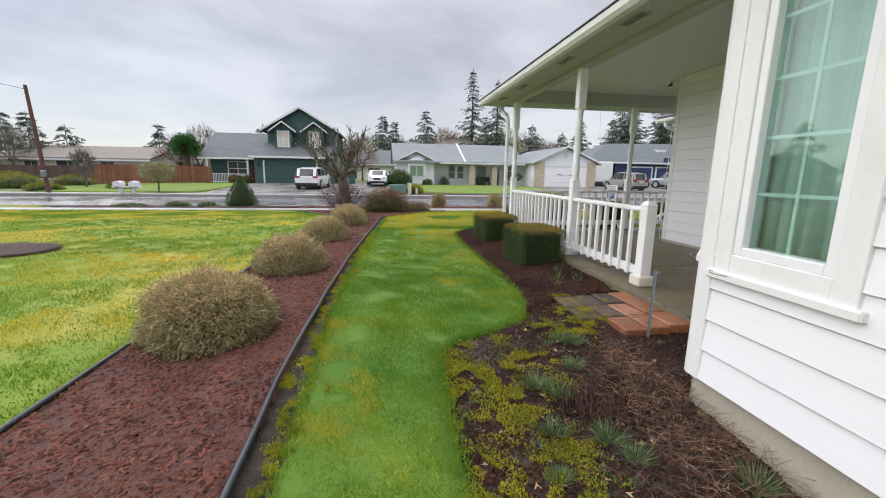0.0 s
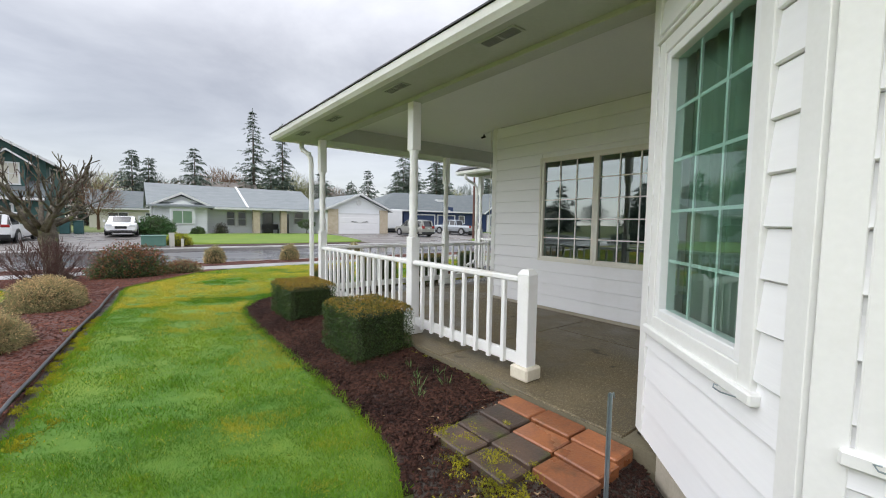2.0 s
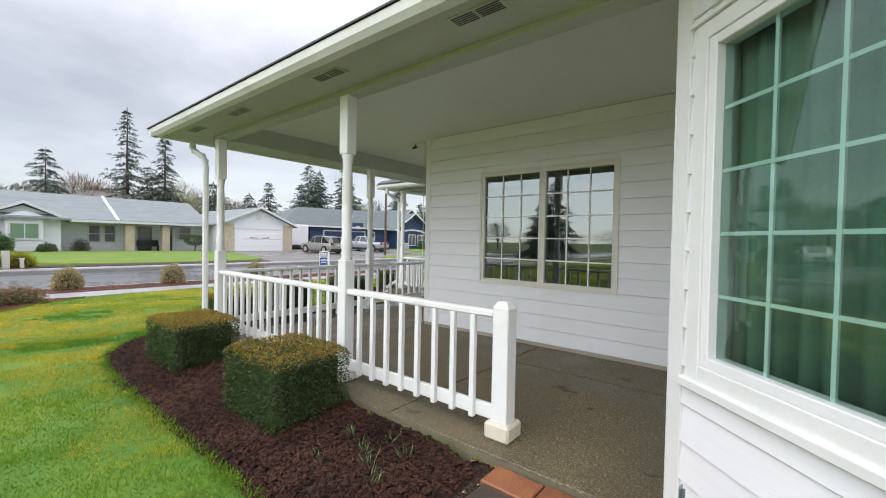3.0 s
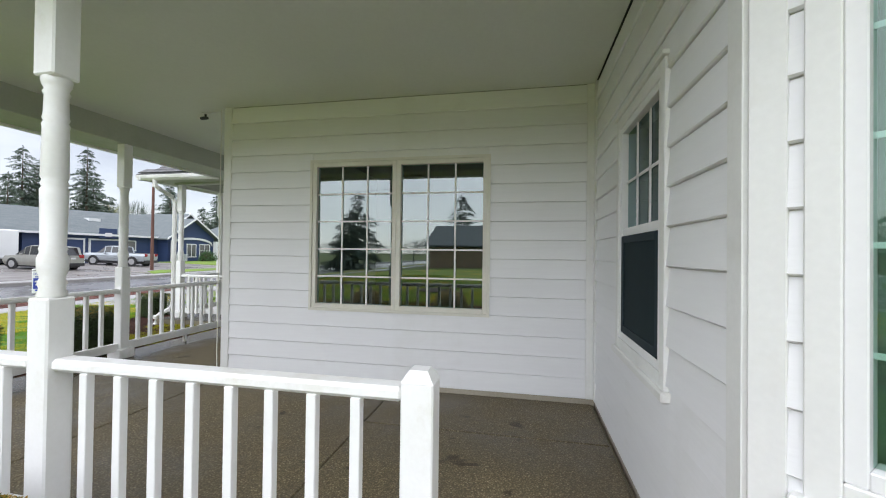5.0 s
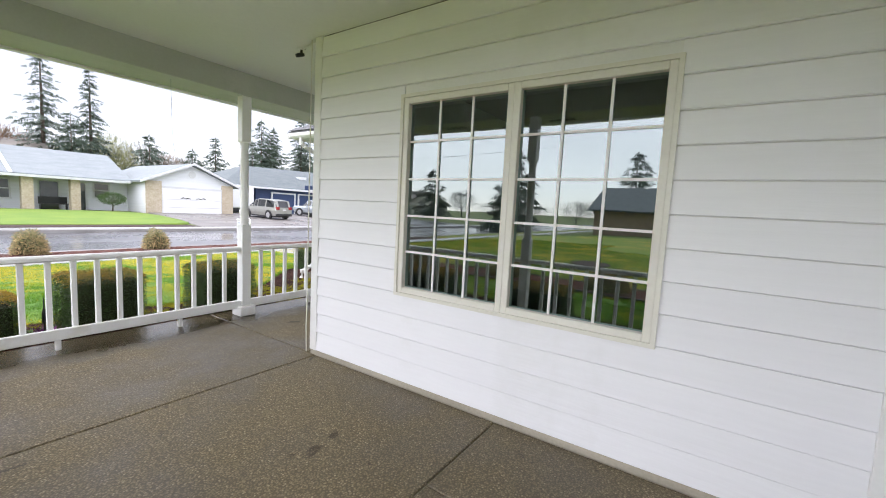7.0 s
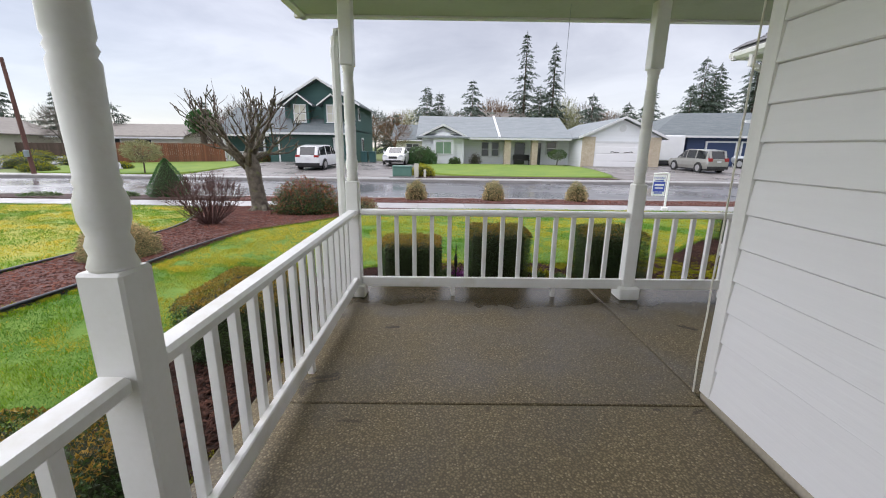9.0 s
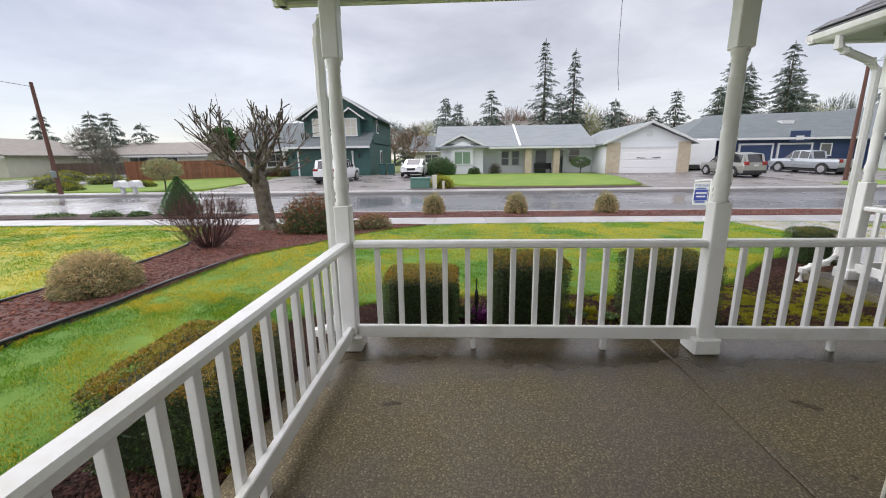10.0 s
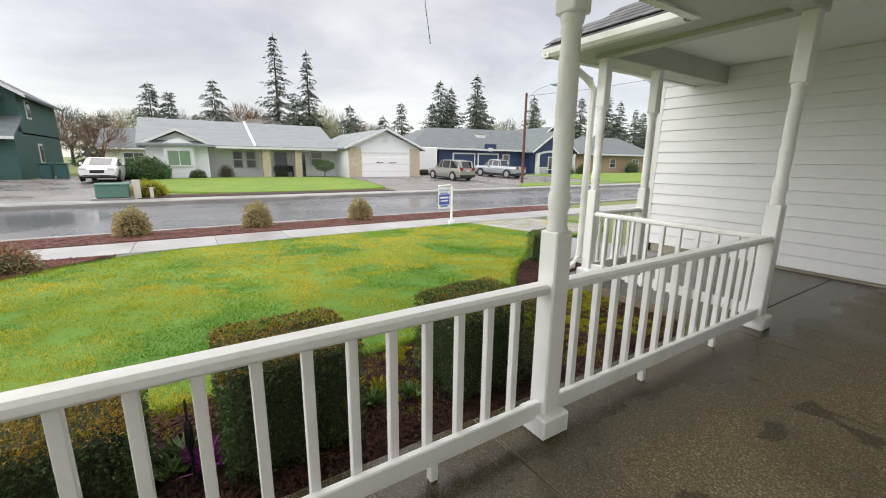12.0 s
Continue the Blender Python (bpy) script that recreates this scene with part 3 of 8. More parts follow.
MOSS_STRIP = [(-0.58, -10), (-0.58, 2.5), (-0.48, 4.4), (-0.32, 6.5), (-0.12, 8.8), (0.05, 11.6), (0.30, 12.4), (0.36, 11.8), (0.22, 9.6), (0.05, 7.2), (-0.2, 5.0), (-0.30, 3.0), (-0.30, -10)]
BED_HOUSE = [(0.46, -8), (0.48, 1.5), (0.50, 2.4), (0.56, 2.95), (0.95, 3.12), (1.45, 3.32), (1.7, 3.75), (1.7, 4.3), (2.0, 4.0), (2.75, 4.0), (2.75, 2.85), (1.99, 2.0), (1.99, -8)]
BED_SIDE = rounded([(1.44, 3.42), (1.64, 3.8), (1.64, 4.7), (1.60, 6.0), (1.55, 7.6), (1.68, 8.6), (2.3, 9.4), (3.2, 9.95), (4.2, 9.95), (6.0, 10.06), (7.2, 10.45), (8.2, 11.55), (9.3, 12.0), (9.3, 10.3), (8.3, 10.2), (8.3, 8.7), (5, 8.7), (2.8, 8.68), (2.7, 8.0), (2.7, 5.5), (2.72, 3.9), (2.2, 3.85), (1.9, 3.7)], 1)

draped("lawn_1", LAWN_SIDE, 0.12, 0.0, green_turf, "green and yellowed mown lawn, damp")
draped("lawn_2", LAWN_WEST, 0.25, -0.01, lawn_soil, "broad green and yellow-brown mown lawn")
draped("mulch_bed_1", BED_WEST, 0.10, 0.015, mulch_red, "bed of wet red-brown bark mulch", 0.02)
draped("moss_strip", MOSS_STRIP, 0.06, -0.025, soil, "strip of bare soil beside the plastic edging", 0.012)
draped("soil_bed", BED_HOUSE, 0.07, -0.03, soil, "dark damp bed of soil along the house", 0.025, 1.0, True)
draped("mulch_bed_2", BED_SIDE, 0.09, -0.025, mulch_brown, "bed of dark brown mulch round the porch", 0.02, 1.0, True)

# ---- street ----
structure("road_1", boxes((-160, 200, 20.06, 28.49, -0.4, -0.115)), wet_asphalt, "wet grey asphalt street with a shine")
for y0, y1, nm in ((19.86, 20.06, "kerb_1"), (28.48, 28.66, "kerb_2")):
    structure(nm, boxes((-160, 200, y0, y1, -0.4, 0.03 if y0 < 25 else 0.05), bevel=0.02), kerb_concrete, "low grey concrete kerb along the street")
draped("planting_strip_1", [(-3.5, 18.2), (16.2, 18.2), (18.5, 19.0), (16.5, 19.86), (-3.5, 19.86)], 0.2, 0.02, mulch_red, "strip of red-brown mulch between pavement and street", 0.02)
draped("planting_strip_2", rounded([(-13.6, 18.4), (-11, 18.25), (-3.5, 18.25), (-3.5, 19.8), (-12.5, 19.8)], 2), 0.2, 0.03, mulch_brown, "strip of brown mulch with low weeds", 0.04)
draped("planting_strip_3", [(-60, 18.2), (-13.8, 18.2), (-13.8, 19.86), (-60, 19.86)], 0.4, 0.0, lawn_soil, "grassy strip beside the kerb", 0.02, 3)
draped("pavement_1", [(-60, 16.77), (60, 16.77), (60, 18.2), (-60, 18.2)], 0.47, -0.02, kerb_concrete, "bed of the concrete pavement", 0, 6)
pavement_far = structure("pavement_2", boxes((-80, 80, 28.66, 29.9, -0.2, 0.055)), walk_concrete, "wet concrete pavement across the street")
draped("driveway_1", [(-12.2, 29.9), (2.0, 29.9), (1.6, 48), (-4.0, 48), (-4.2, 43.6), (-12.2, 43.6)], 0.5, 0.0, drive_asphalt, "wide wet grey driveway before the green house")
draped("driveway_2", [(15.2, 29.9), (26.0, 29.9), (25.0, 44), (16.5, 42)], 0.5, 0.0, drive_asphalt, "wet grey concrete driveway before the garage")
draped("driveway_3", [(27.2, 29.9), (38.5, 29.9), (38.5, 45.2), (25.1, 45.2), (26.5, 32)], 0.5, 0.005, drive_asphalt, "wet grey driveway with two parked vehicles")
draped("lawn_3", rounded([(2.3, 31.2), (14.8, 31.0), (15.8, 33), (16.2, 41.5), (10, 43.5), (3, 43.5), (2.0, 41)], 2), 0.4, 0.03, far_lawn, "short bright green lawn before the ranch house")
draped("lawn_4", rounded([(-24.5, 30.2), (-13.2, 30.2), (-12.4, 33), (-12.6, 41), (-15, 43), (-24.5, 38)], 1), 0.4, 0.02, far_lawn, "green corner lawn before a wooden fence")
draped("lawn_5", [(39.0, 31), (75, 31), (75, 46), (39.0, 44.8)], 0.6, 0.02, far_lawn, "green lawn before the blue house")
draped("road_2", [(-37, 28.7), (-26, 28.7), (-27, 45), (-30, 90), (-41, 90)], 0.8, 0.015, wet_asphalt, "wet side street leading away", 0, 2)
draped("bed_3", [(2.2, 29.95), (15.1, 29.95), (14.7, 31.0), (2.3, 31.2)], 0.3, 0.01, mulch_brown, "narrow dark bed along the far pavement")
draped("bed_4", [(26.2, 30.0), (38.0, 30.0), (36, 31.6), (29.0, 32.6), (27.2, 31.8)], 0.3, 0.02, far_lawn, "small grass island beside the driveway")

# ---- the house: walls with lapped siding ----
PITCH, FOOT, TOP = 0.18, 0.48, 3.36


def wall_pose(x, y, a):
    return pose(x, y, 0, 0, 0, a)


def board_mesh(length, height):
    """One lapped board: its lower edge stands proud."""
    bm = bmesh.new()
    p = [(0.0, 0.0), (-0.015, 0.0), (-0.022, 0.006), (-0.0215, 0.008), (-0.006, height - 0.004), (0.0, height - 0.004)]
    return mesh_of("siding_board", extrude_profile(p, "x", 0, length, bm), white_siding)


BOARDS = {}


def wall(name, x, y, a, length, top, openings, label, corner=(True, True), base=None, thick=0.15):
    """A wall that runs to the right as seen from outside; openings: (from, to, sill, head)."""
    m = wall_pose(x, y, a)
    bm = bmesh.new()
    zs = sorted({FOOT, top, *[o[2] for o in openings], *[o[3] for o in openings]})
    for z0, z1 in zip(zs, zs[1:]):
        cut = sorted((o[0], o[1]) for o in openings if o[2] < z1 - 1e-6 and o[3] > z0 + 1e-6)
        s = 0.0
        for c0, c1 in cut + [(length, length)]:
            if c0 > s + 1e-4:
                box(bm, s, c0, 0, thick, z0, z1)
            s = c1
    ob = structure(name, bm, white_trim, label, m)
    boards = []
    z = FOOT
    while z < top - 0.02:
        z1 = min(z + PITCH, top)
        cut = sorted((o[0] - 0.01, o[1] + 0.01) for o in openings if o[2] < z1 - 0.03 and o[3] > z + 0.03)
        s = 0.07 if corner[0] else 0.0
        for c0, c1 in cut + [(length - (0.07 if corner[1] else 0.0),) * 2]:
            if c0 > s + 0.03:
                boards.append((s, z, c0 - s, z1 - z))
            s = c1
        z += PITCH
    trims = bmesh.new()
    if corner[0]:
        box(trims, 0.0, 0.09, -0.024, 0.0, FOOT, top, 0.003)
    if corner[1]:
        box(trims, length - 0.09, length, -0.024, 0.0, FOOT, top, 0.003)
    if corner[0] or corner[1]:
        part("corner_trim", trims, white_trim, ob, "white painted corner board")
    else:
        trims.free()
    BOARDS[name] = (ob, boards)
    return ob


def window(name, x, y, a, s0, s1, z0, z1, cols, rows, label, glass, frame_mat=white_vinyl, units=1, casing=0.09, sill=True, curtain=True, screen=False, proud=0.03, cloth=None):
    """A window set in a wall: outer casing, vinyl frame, pane and bars, for each unit side by side."""
    w = thing(name, wall_pose(x, y, a), label, kind="structure")
    c = casing
    if c:
        part("casing", boxes((s0 - c, s0, -proud, 0.01, z0 - c, z1 + c), (s1, s1 + c, -proud, 0.01, z0 - c, z1 + c), (s0, s1, -proud, 0.01, z1, z1 + c), (s0, s1, -proud, 0.01, z0 - c, z0), bevel=0.004), white_trim, w, "white painted casing")
        part("drip_cap", boxes((s0 - c - 0.02, s1 + c + 0.02, -proud - 0.018, 0.0, z1 + c, z1 + c + 0.022), bevel=0.004), white_trim, w)
    if sill:
        part("window_sill", boxes((s0 - c - 0.03, s1 + c + 0.03, -proud - 0.020, 0.0, z0 - c - 0.045, z0 - c + 0.004), bevel=0.008), white_trim, w, "rounded white sill")
    width = (s1 - s0) / units
    f = 0.045
    for k in range(units):
        u0, u1 = s0 + k * width, s0 + (k + 1) * width
        fr = part("window_frame", boxes((u0, u0 + f, -0.022, 0.07, z0, z1), (u1 - f, u1, -0.022, 0.07, z0, z1), (u0 + f, u1 - f, -0.022, 0.07, z0, z0 + f), (u0 + f, u1 - f, -0.022, 0.07, z1 - f, z1), bevel=0.004), frame_mat, w)
        g0, g1, h0, h1 = u0 + f, u1 - f, z0 + f, z1 - f
        if screen:
            mid = (z0 + z1) / 2
            part("meeting_rail", boxes((g0, g1, -0.012, 0.05, mid - 0.025, mid + 0.025), bevel=0.003), frame_mat, fr)
            part("screen_frame", boxes((g0 - 0.02, g0 + 0.05, -0.02, -0.006, h0, mid - 0.026), (g1 - 0.05, g1 + 0.02, -0.02, -0.006, h0, mid - 0.026), (g0 + 0.05, g1 - 0.05, -0.02, -0.006, h0, h0 + 0.05), (g0 + 0.05, g1 - 0.05, -0.02, -0.006, mid - 0.07, mid - 0.026), bevel=0.002), screen_frame, w, "grey frame of the insect screen")
            part("screen", boxes((g0, g1, -0.012, -0.009, h0, mid - 0.03)), screen_mesh, w, "dark insect screen")
        gm = bmesh.new()
        gm.faces.new([gm.verts.new(c) for c in ((g0, 0.02, h0), (g1, 0.02, h0), (g1, 0.02, h1), (g0, 0.02, h1))])
        sheet = bpy.data.meshes.new("pane"); gm.to_mesh(sheet); gm.free(); sheet.materials.append(glass)
        pn = part("pane", sheet, None, w)
        pn.visible_shadow = False
        bars = bmesh.new()
        d0 = 0.022 if glass is green_glass else 0.008
        for i in range(1, cols):
            b = g0 + (g1 - g0) * i / cols
            box(bars, b - 0.008, b + 0.008, d0, d0 + 0.009, h0, h1)
        for j in range(1, rows):
            b = h0 + (h1 - h0) * j / rows
            box(bars, g0, g1, d0 + 0.002, d0 + 0.008, b - 0.008, b + 0.008)
        part("glazing_bars", bars, white_vinyl, fr, "thin white glazing bars")
    if curtain:
        bm = bmesh.new()
        n = int((s1 - s0) / 0.02) + 8
        lo = [bm.verts.new((s0 - 0.05 + (s1 - s0 + 0.1) * i / n, 0.13 + 0.022 * math.sin(i * 1.15) + 0.014 * math.sin(i * 0.41 + 1), z0 - 0.1)) for i in range(n + 1)]
        hi = [bm.verts.new((v.co.x, 0.13 + (v.co.y - 0.13) * 0.6, z1 + 0.1)) for v in lo]
        for i in range(n):
            bm.faces.new((lo[i], lo[i + 1], hi[i + 1], hi[i]))
        cur = part("curtain", bm, cloth or curtain_cloth, w, "pale hanging curtain", True)
        md = cur.modifiers.new("thickness", "SOLIDIFY"); md.thickness = 0.003
    return w


WX, SY = 5.39, 2.91
wall("wall_front", WX, 6.80, -90, 3.89, TOP, [(1.07, 2.90, 1.21, 2.72)], "white lapped siding wall under the porch")
window("window_1", WX, 6.80, -90, 1.07, 2.90, 1.21, 2.72, 3, 5, "wide white window of two lights with thin glazing bars", glass_pane, cream_vinyl, 2, 0.0, False, False)
tagged(part("window_surround", boxes((1.045, 1.07, -0.034, 0.0, 1.185, 2.745), (2.90, 2.925, -0.034, 0.0, 1.185, 2.745), (1.07, 2.90, -0.034, 0.0, 2.72, 2.745), (1.07, 2.90, -0.034, 0.0, 1.185, 1.21)), cream_vinyl, bpy.data.objects["window_1"]), "cream edge strip")
wall("wall_side", WX, SY, 180, 2.53, TOP, [(1.00, 1.82, 1.245, 2.635)], "white lapped siding wall beside the porch")
window("window_2", WX, SY, 180, 1.00, 1.82, 1.245, 2.635, 3, 4, "white sash window with a dark insect screen below", plain_glass, casing=0.068, curtain=False, screen=True)
wall("wall_bay", 2.86, 2.91, -135, 1.30, 3.20, [(0.20, 1.00, 1.235, 2.68)], "white lapped siding of the angled bay")
window("window_3", 2.86, 2.91, -135, 0.20, 1.00, 1.235, 2.68, 3, 5, "white bay window with glazing bars and curtains", green_glass, casing=0.075, cloth=shaded_curtain_cloth)
wall("wall_west", 1.94, 1.99, -90, 9.0, 3.20, [(0.20, 0.68, 1.235, 2.66)], "white lapped siding wall of the bay")
window("window_4", 1.94, 1.99, -90, 0.20, 0.68, 1.235, 2.66, 2, 5, "narrow white bay window with glazing bars", green_glass, casing=0.10)
wall("wall_entry", 11.25, 6.80, 180, 5.86, TOP, [], "white siding wall facing the front porch")
wall("wall_wing", 11.25, 11.30, -90, 4.50, 3.5, [], "white siding wall of the projecting wing")
wall("wall_wing_front", 20.0, 11.30, 180, 8.75, 3.5, [], "white siding front of the wing")
wall("wall_back", 1.94, -7.01, 0, 18.06, 3.36, [], "white siding wall at the back", (True, True))
wall("wall_east", 20.0, -7.01, 90, 18.31, 3.5, [], "white siding wall at the far side", (True, True))

# concrete footing under the siding
fnd = bmesh.new()
for x0, x1, y0, y1 in ((1.965, 2.10, -7.0, 1.97), (11.27, 11.4, 6.8, 11.28), (5.383, 5.54, 2.9, 6.805), (11.27, 20, 11.15, 11.28), (1.965, 20, -7.0, -6.87), (2.9, 5.38, 2.75, 2.915), (5.54, 11.3, 6.65, 6.805)):
    box(fnd, x0, x1, y0, y1, -0.2, FOOT + 0.005)
prism([(2.86, 2.88), (1.965, 1.985), (2.1, 1.9), (2.95, 2.75)], -0.2, FOOT + 0.005, fnd)
structure("foundation", fnd, foundation_mat, "weathered concrete footing of the house")

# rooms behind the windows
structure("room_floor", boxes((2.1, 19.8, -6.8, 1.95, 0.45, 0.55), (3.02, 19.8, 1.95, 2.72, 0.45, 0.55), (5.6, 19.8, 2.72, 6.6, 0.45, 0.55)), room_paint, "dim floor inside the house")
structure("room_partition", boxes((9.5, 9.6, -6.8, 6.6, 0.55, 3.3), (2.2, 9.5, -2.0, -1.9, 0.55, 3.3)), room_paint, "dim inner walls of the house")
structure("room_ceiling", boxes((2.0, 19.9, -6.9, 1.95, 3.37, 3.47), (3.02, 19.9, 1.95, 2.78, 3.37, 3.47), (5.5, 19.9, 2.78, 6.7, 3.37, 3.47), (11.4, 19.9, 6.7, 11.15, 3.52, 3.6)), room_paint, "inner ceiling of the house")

# ---- porch ----
FLOOR = 0.44
SLAB = [(2.72, 2.70), (2.72, 8.74), (8.16, 8.74), (8.16, 10.62), (11.24, 10.62), (11.24, 6.82), (5.37, 6.82), (5.37, 2.93), (2.88, 2.93)]
structure("porch_floor", prism(SLAB, 0.1, FLOOR - 0.012), slab_edge, "mossy concrete rim of the porch slab")
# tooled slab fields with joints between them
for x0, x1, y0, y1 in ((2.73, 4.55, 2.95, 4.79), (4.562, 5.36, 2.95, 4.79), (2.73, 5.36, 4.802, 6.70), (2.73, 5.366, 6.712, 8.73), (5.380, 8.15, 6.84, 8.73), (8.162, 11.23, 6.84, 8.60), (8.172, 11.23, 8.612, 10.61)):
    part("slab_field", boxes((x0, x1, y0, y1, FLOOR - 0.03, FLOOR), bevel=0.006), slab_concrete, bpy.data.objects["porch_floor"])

ceil = bmesh.new()
prism([(3.04, 2.93), (3.04, 8.42), (8.50, 8.42), (8.50, 10.28), (11.24, 10.28), (11.24, 6.82), (5.38, 6.82), (5.38, 2.93)], TOP, TOP + 0.06, ceil)
tagged(new("ceiling", mesh_of("ceiling", ceil, ceiling_paint)), "smooth painted porch ceiling, pale grey-green in shade", kind="structure")
# white beam in the soffit's grey-green: its shade is put into the colour
structure("beam", boxes((2.90, 3.06, 2.95, 8.56, 3.10, 3.40), (3.06, 8.55, 8.40, 8.56, 3.10, 3.40), (8.32, 8.48, 8.56, 10.42, 3.10, 3.40), (8.48, 11.24, 10.26, 10.42, 3.10, 3.40), bevel=0.006), soffit_shade_paint, "boxed porch beam over the posts, shade painted in as grey-green")

GX, GY, GZ = 2.42, 9.10, 3.12  # outer lower edge of the eaves
BAY_E = 1.34
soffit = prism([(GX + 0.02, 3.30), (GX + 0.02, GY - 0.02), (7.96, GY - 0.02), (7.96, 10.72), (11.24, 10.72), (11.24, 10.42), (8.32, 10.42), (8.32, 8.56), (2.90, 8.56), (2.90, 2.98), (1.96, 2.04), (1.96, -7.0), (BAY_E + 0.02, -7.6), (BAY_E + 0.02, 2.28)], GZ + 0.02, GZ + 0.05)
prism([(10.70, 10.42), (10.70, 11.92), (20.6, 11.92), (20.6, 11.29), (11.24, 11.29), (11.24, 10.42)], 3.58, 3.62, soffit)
structure("soffit", soffit, soffit_shade_paint, "pale soffit boards under the eaves")


def gutter_profile(sign):
    """An ogee gutter, seen along its run; it hangs out on the side of sign."""
    q = [(0, 0.0), (0.055, 0.0), (0.075, 0.03), (0.09, 0.05), (0.10, 0.12), (0.10, 0.13), (0.088, 0.13), (0.08, 0.055), (0.05, 0.012), (0.012, 0.012), (0.012, 0.13), (0, 0.13)]
    return [(sign * u, 0.72 * z + GZ) for u, z in q]


def gutter(axis, at, a0, a1, sign):
    prof = [(at + u, z) for u, z in gutter_profile(sign)]
    return extrude_profile(prof, axis, a0, a1)


eaves = thing("gutter", None, "white metal rain gutter along the eaves", "gutter", kind="structure")
part("gutter_run", gutter("y", GX, 3.30, GY + 0.1, -1), gutter_metal, eaves)
part("gutter_run", gutter("x", GY, GX - 0.1, 7.94, 1), gutter_metal, eaves)
part("gutter_run", gutter("y", 7.95, GY + 0.1, 10.83, -1), gutter_metal, eaves)
part("gutter_run", gutter("x", 10.73, 7.85, 11.9, 1), gutter_metal, eaves)
part("gutter_run", gutter("y", BAY_E, -7.6, 2.28, -1), gutter_metal, eaves)
wing = gutter("x", 11.92, 10.62, 20.6, 1)
bmesh.ops.translate(wing, vec=(0, 0, 0.46), verts=wing.verts)
part("gutter_run", wing, gutter_metal, eaves)
diag = gutter("x", 0, 0, 1.44, 1)
bmesh.ops.transform(diag, matrix=pose(BAY_E, 2.27, 0, 0, 0, 45), verts=diag.verts)
part("gutter_run", diag, gutter_metal, eaves)
structure("fascia", boxes((GX, GX + 0.02, 3.30, GY, GZ, GZ + 0.096), (GX, 7.95, GY - 0.02, GY, GZ, GZ + 0.096), (7.95, 7.97, GY, 10.73, GZ, GZ + 0.096), (7.95, 11.9, 10.71, 10.73, GZ, GZ + 0.096), (BAY_E, BAY_E + 0.02, -7.6, 2.28, GZ, GZ + 0.096)), white_trim, "white fascia board behind the gutter")

# roof: hipped planes with rows of shingles
SLOPE = 0.42


def roof_plane(name, corners, material, label, thick=0.014):
    bm = bmesh.new()
    a = [bm.verts.new(c) for c in corners]
    b = [bm.verts.new((c[0], c[1], c[2] - thick)) for c in corners]
    bm.faces.new(a); bm.faces.new(b[::-1])
    for i in range(len(a)):
        j = (i + 1) % len(a)
        bm.faces.new((a[i], a[j], b[j], b[i]))
    return structure(name, bm, material, label)


RZ = GZ + 0.112
roof_plane("roof_west", [(GX - 0.115, 3.2, RZ), (GX - 0.115, GY + 0.115, RZ), (8.0, 3.6, RZ + 5.6 * SLOPE), (8.0, -1.0, RZ + 5.6 * SLOPE), (GX, -1.0, RZ)], dark_shingle, "dark grey shingle roof of the house")
roof_plane("roof_front", [(GX - 0.115, GY + 0.115, RZ), (8.3, GY + 0.115, RZ), (8.3, 8.6, RZ + 0.56 * SLOPE), (20.6, 8.6, RZ + 0.56 * SLOPE), (20.6, 3.6, RZ + 5.6 * SLOPE), (8.0, 3.6, RZ + 5.6 * SLOPE)], dark_shingle, "dark grey shingle roof over the porch")
roof_plane("roof_back", [(BAY_E, -7.6, RZ), (20.6, -7.6, RZ), (20.6, 3.6, RZ + 5.6 * SLOPE), (8.0, 3.6, RZ + 5.6 * SLOPE), (8.0, -1, RZ + 5.6 * SLOPE)], dark_shingle, "dark grey shingle roof at the back")
roof_plane("roof_bay", [(BAY_E - 0.06, -7.6, RZ), (BAY_E - 0.06, 2.28, RZ), (GX, 3.3, RZ), (5.5, 0.5, RZ + 1.75), (5.5, -7.6, RZ + 1.75)], dark_shingle, "dark grey shingle roof of the bay")

# entry roof: west plane with single shingles
ER, EY, ES = 7.86, 10.82, 0.60
roof_plane("roof_entry_west", [(ER, EY, RZ), (ER, 8.0, RZ), (9.6, 8.0, RZ + 1.74 * ES), (9.6, 9.08, RZ + 1.74 * ES)], dark_shingle, "dark shingle hip over the entry porch")
roof_plane("roof_entry_front", [(ER, EY, RZ), (9.6, 9.08, RZ + 1.74 * ES), (12.0, 9.08, RZ + 1.74 * ES), (12.0, EY, RZ)], dark_shingle, "dark shingle hip over the entry front")
roof_plane("roof_wing", [(10.6, 11.98, RZ + 0.46), (20.6, 11.98, RZ + 0.46), (20.6, 4.0, RZ + 3.3), (13.6, 4.0, RZ + 3.3), (10.6, 9.5, RZ + 1.1)], dark_shingle, "dark shingle roof of the wing")

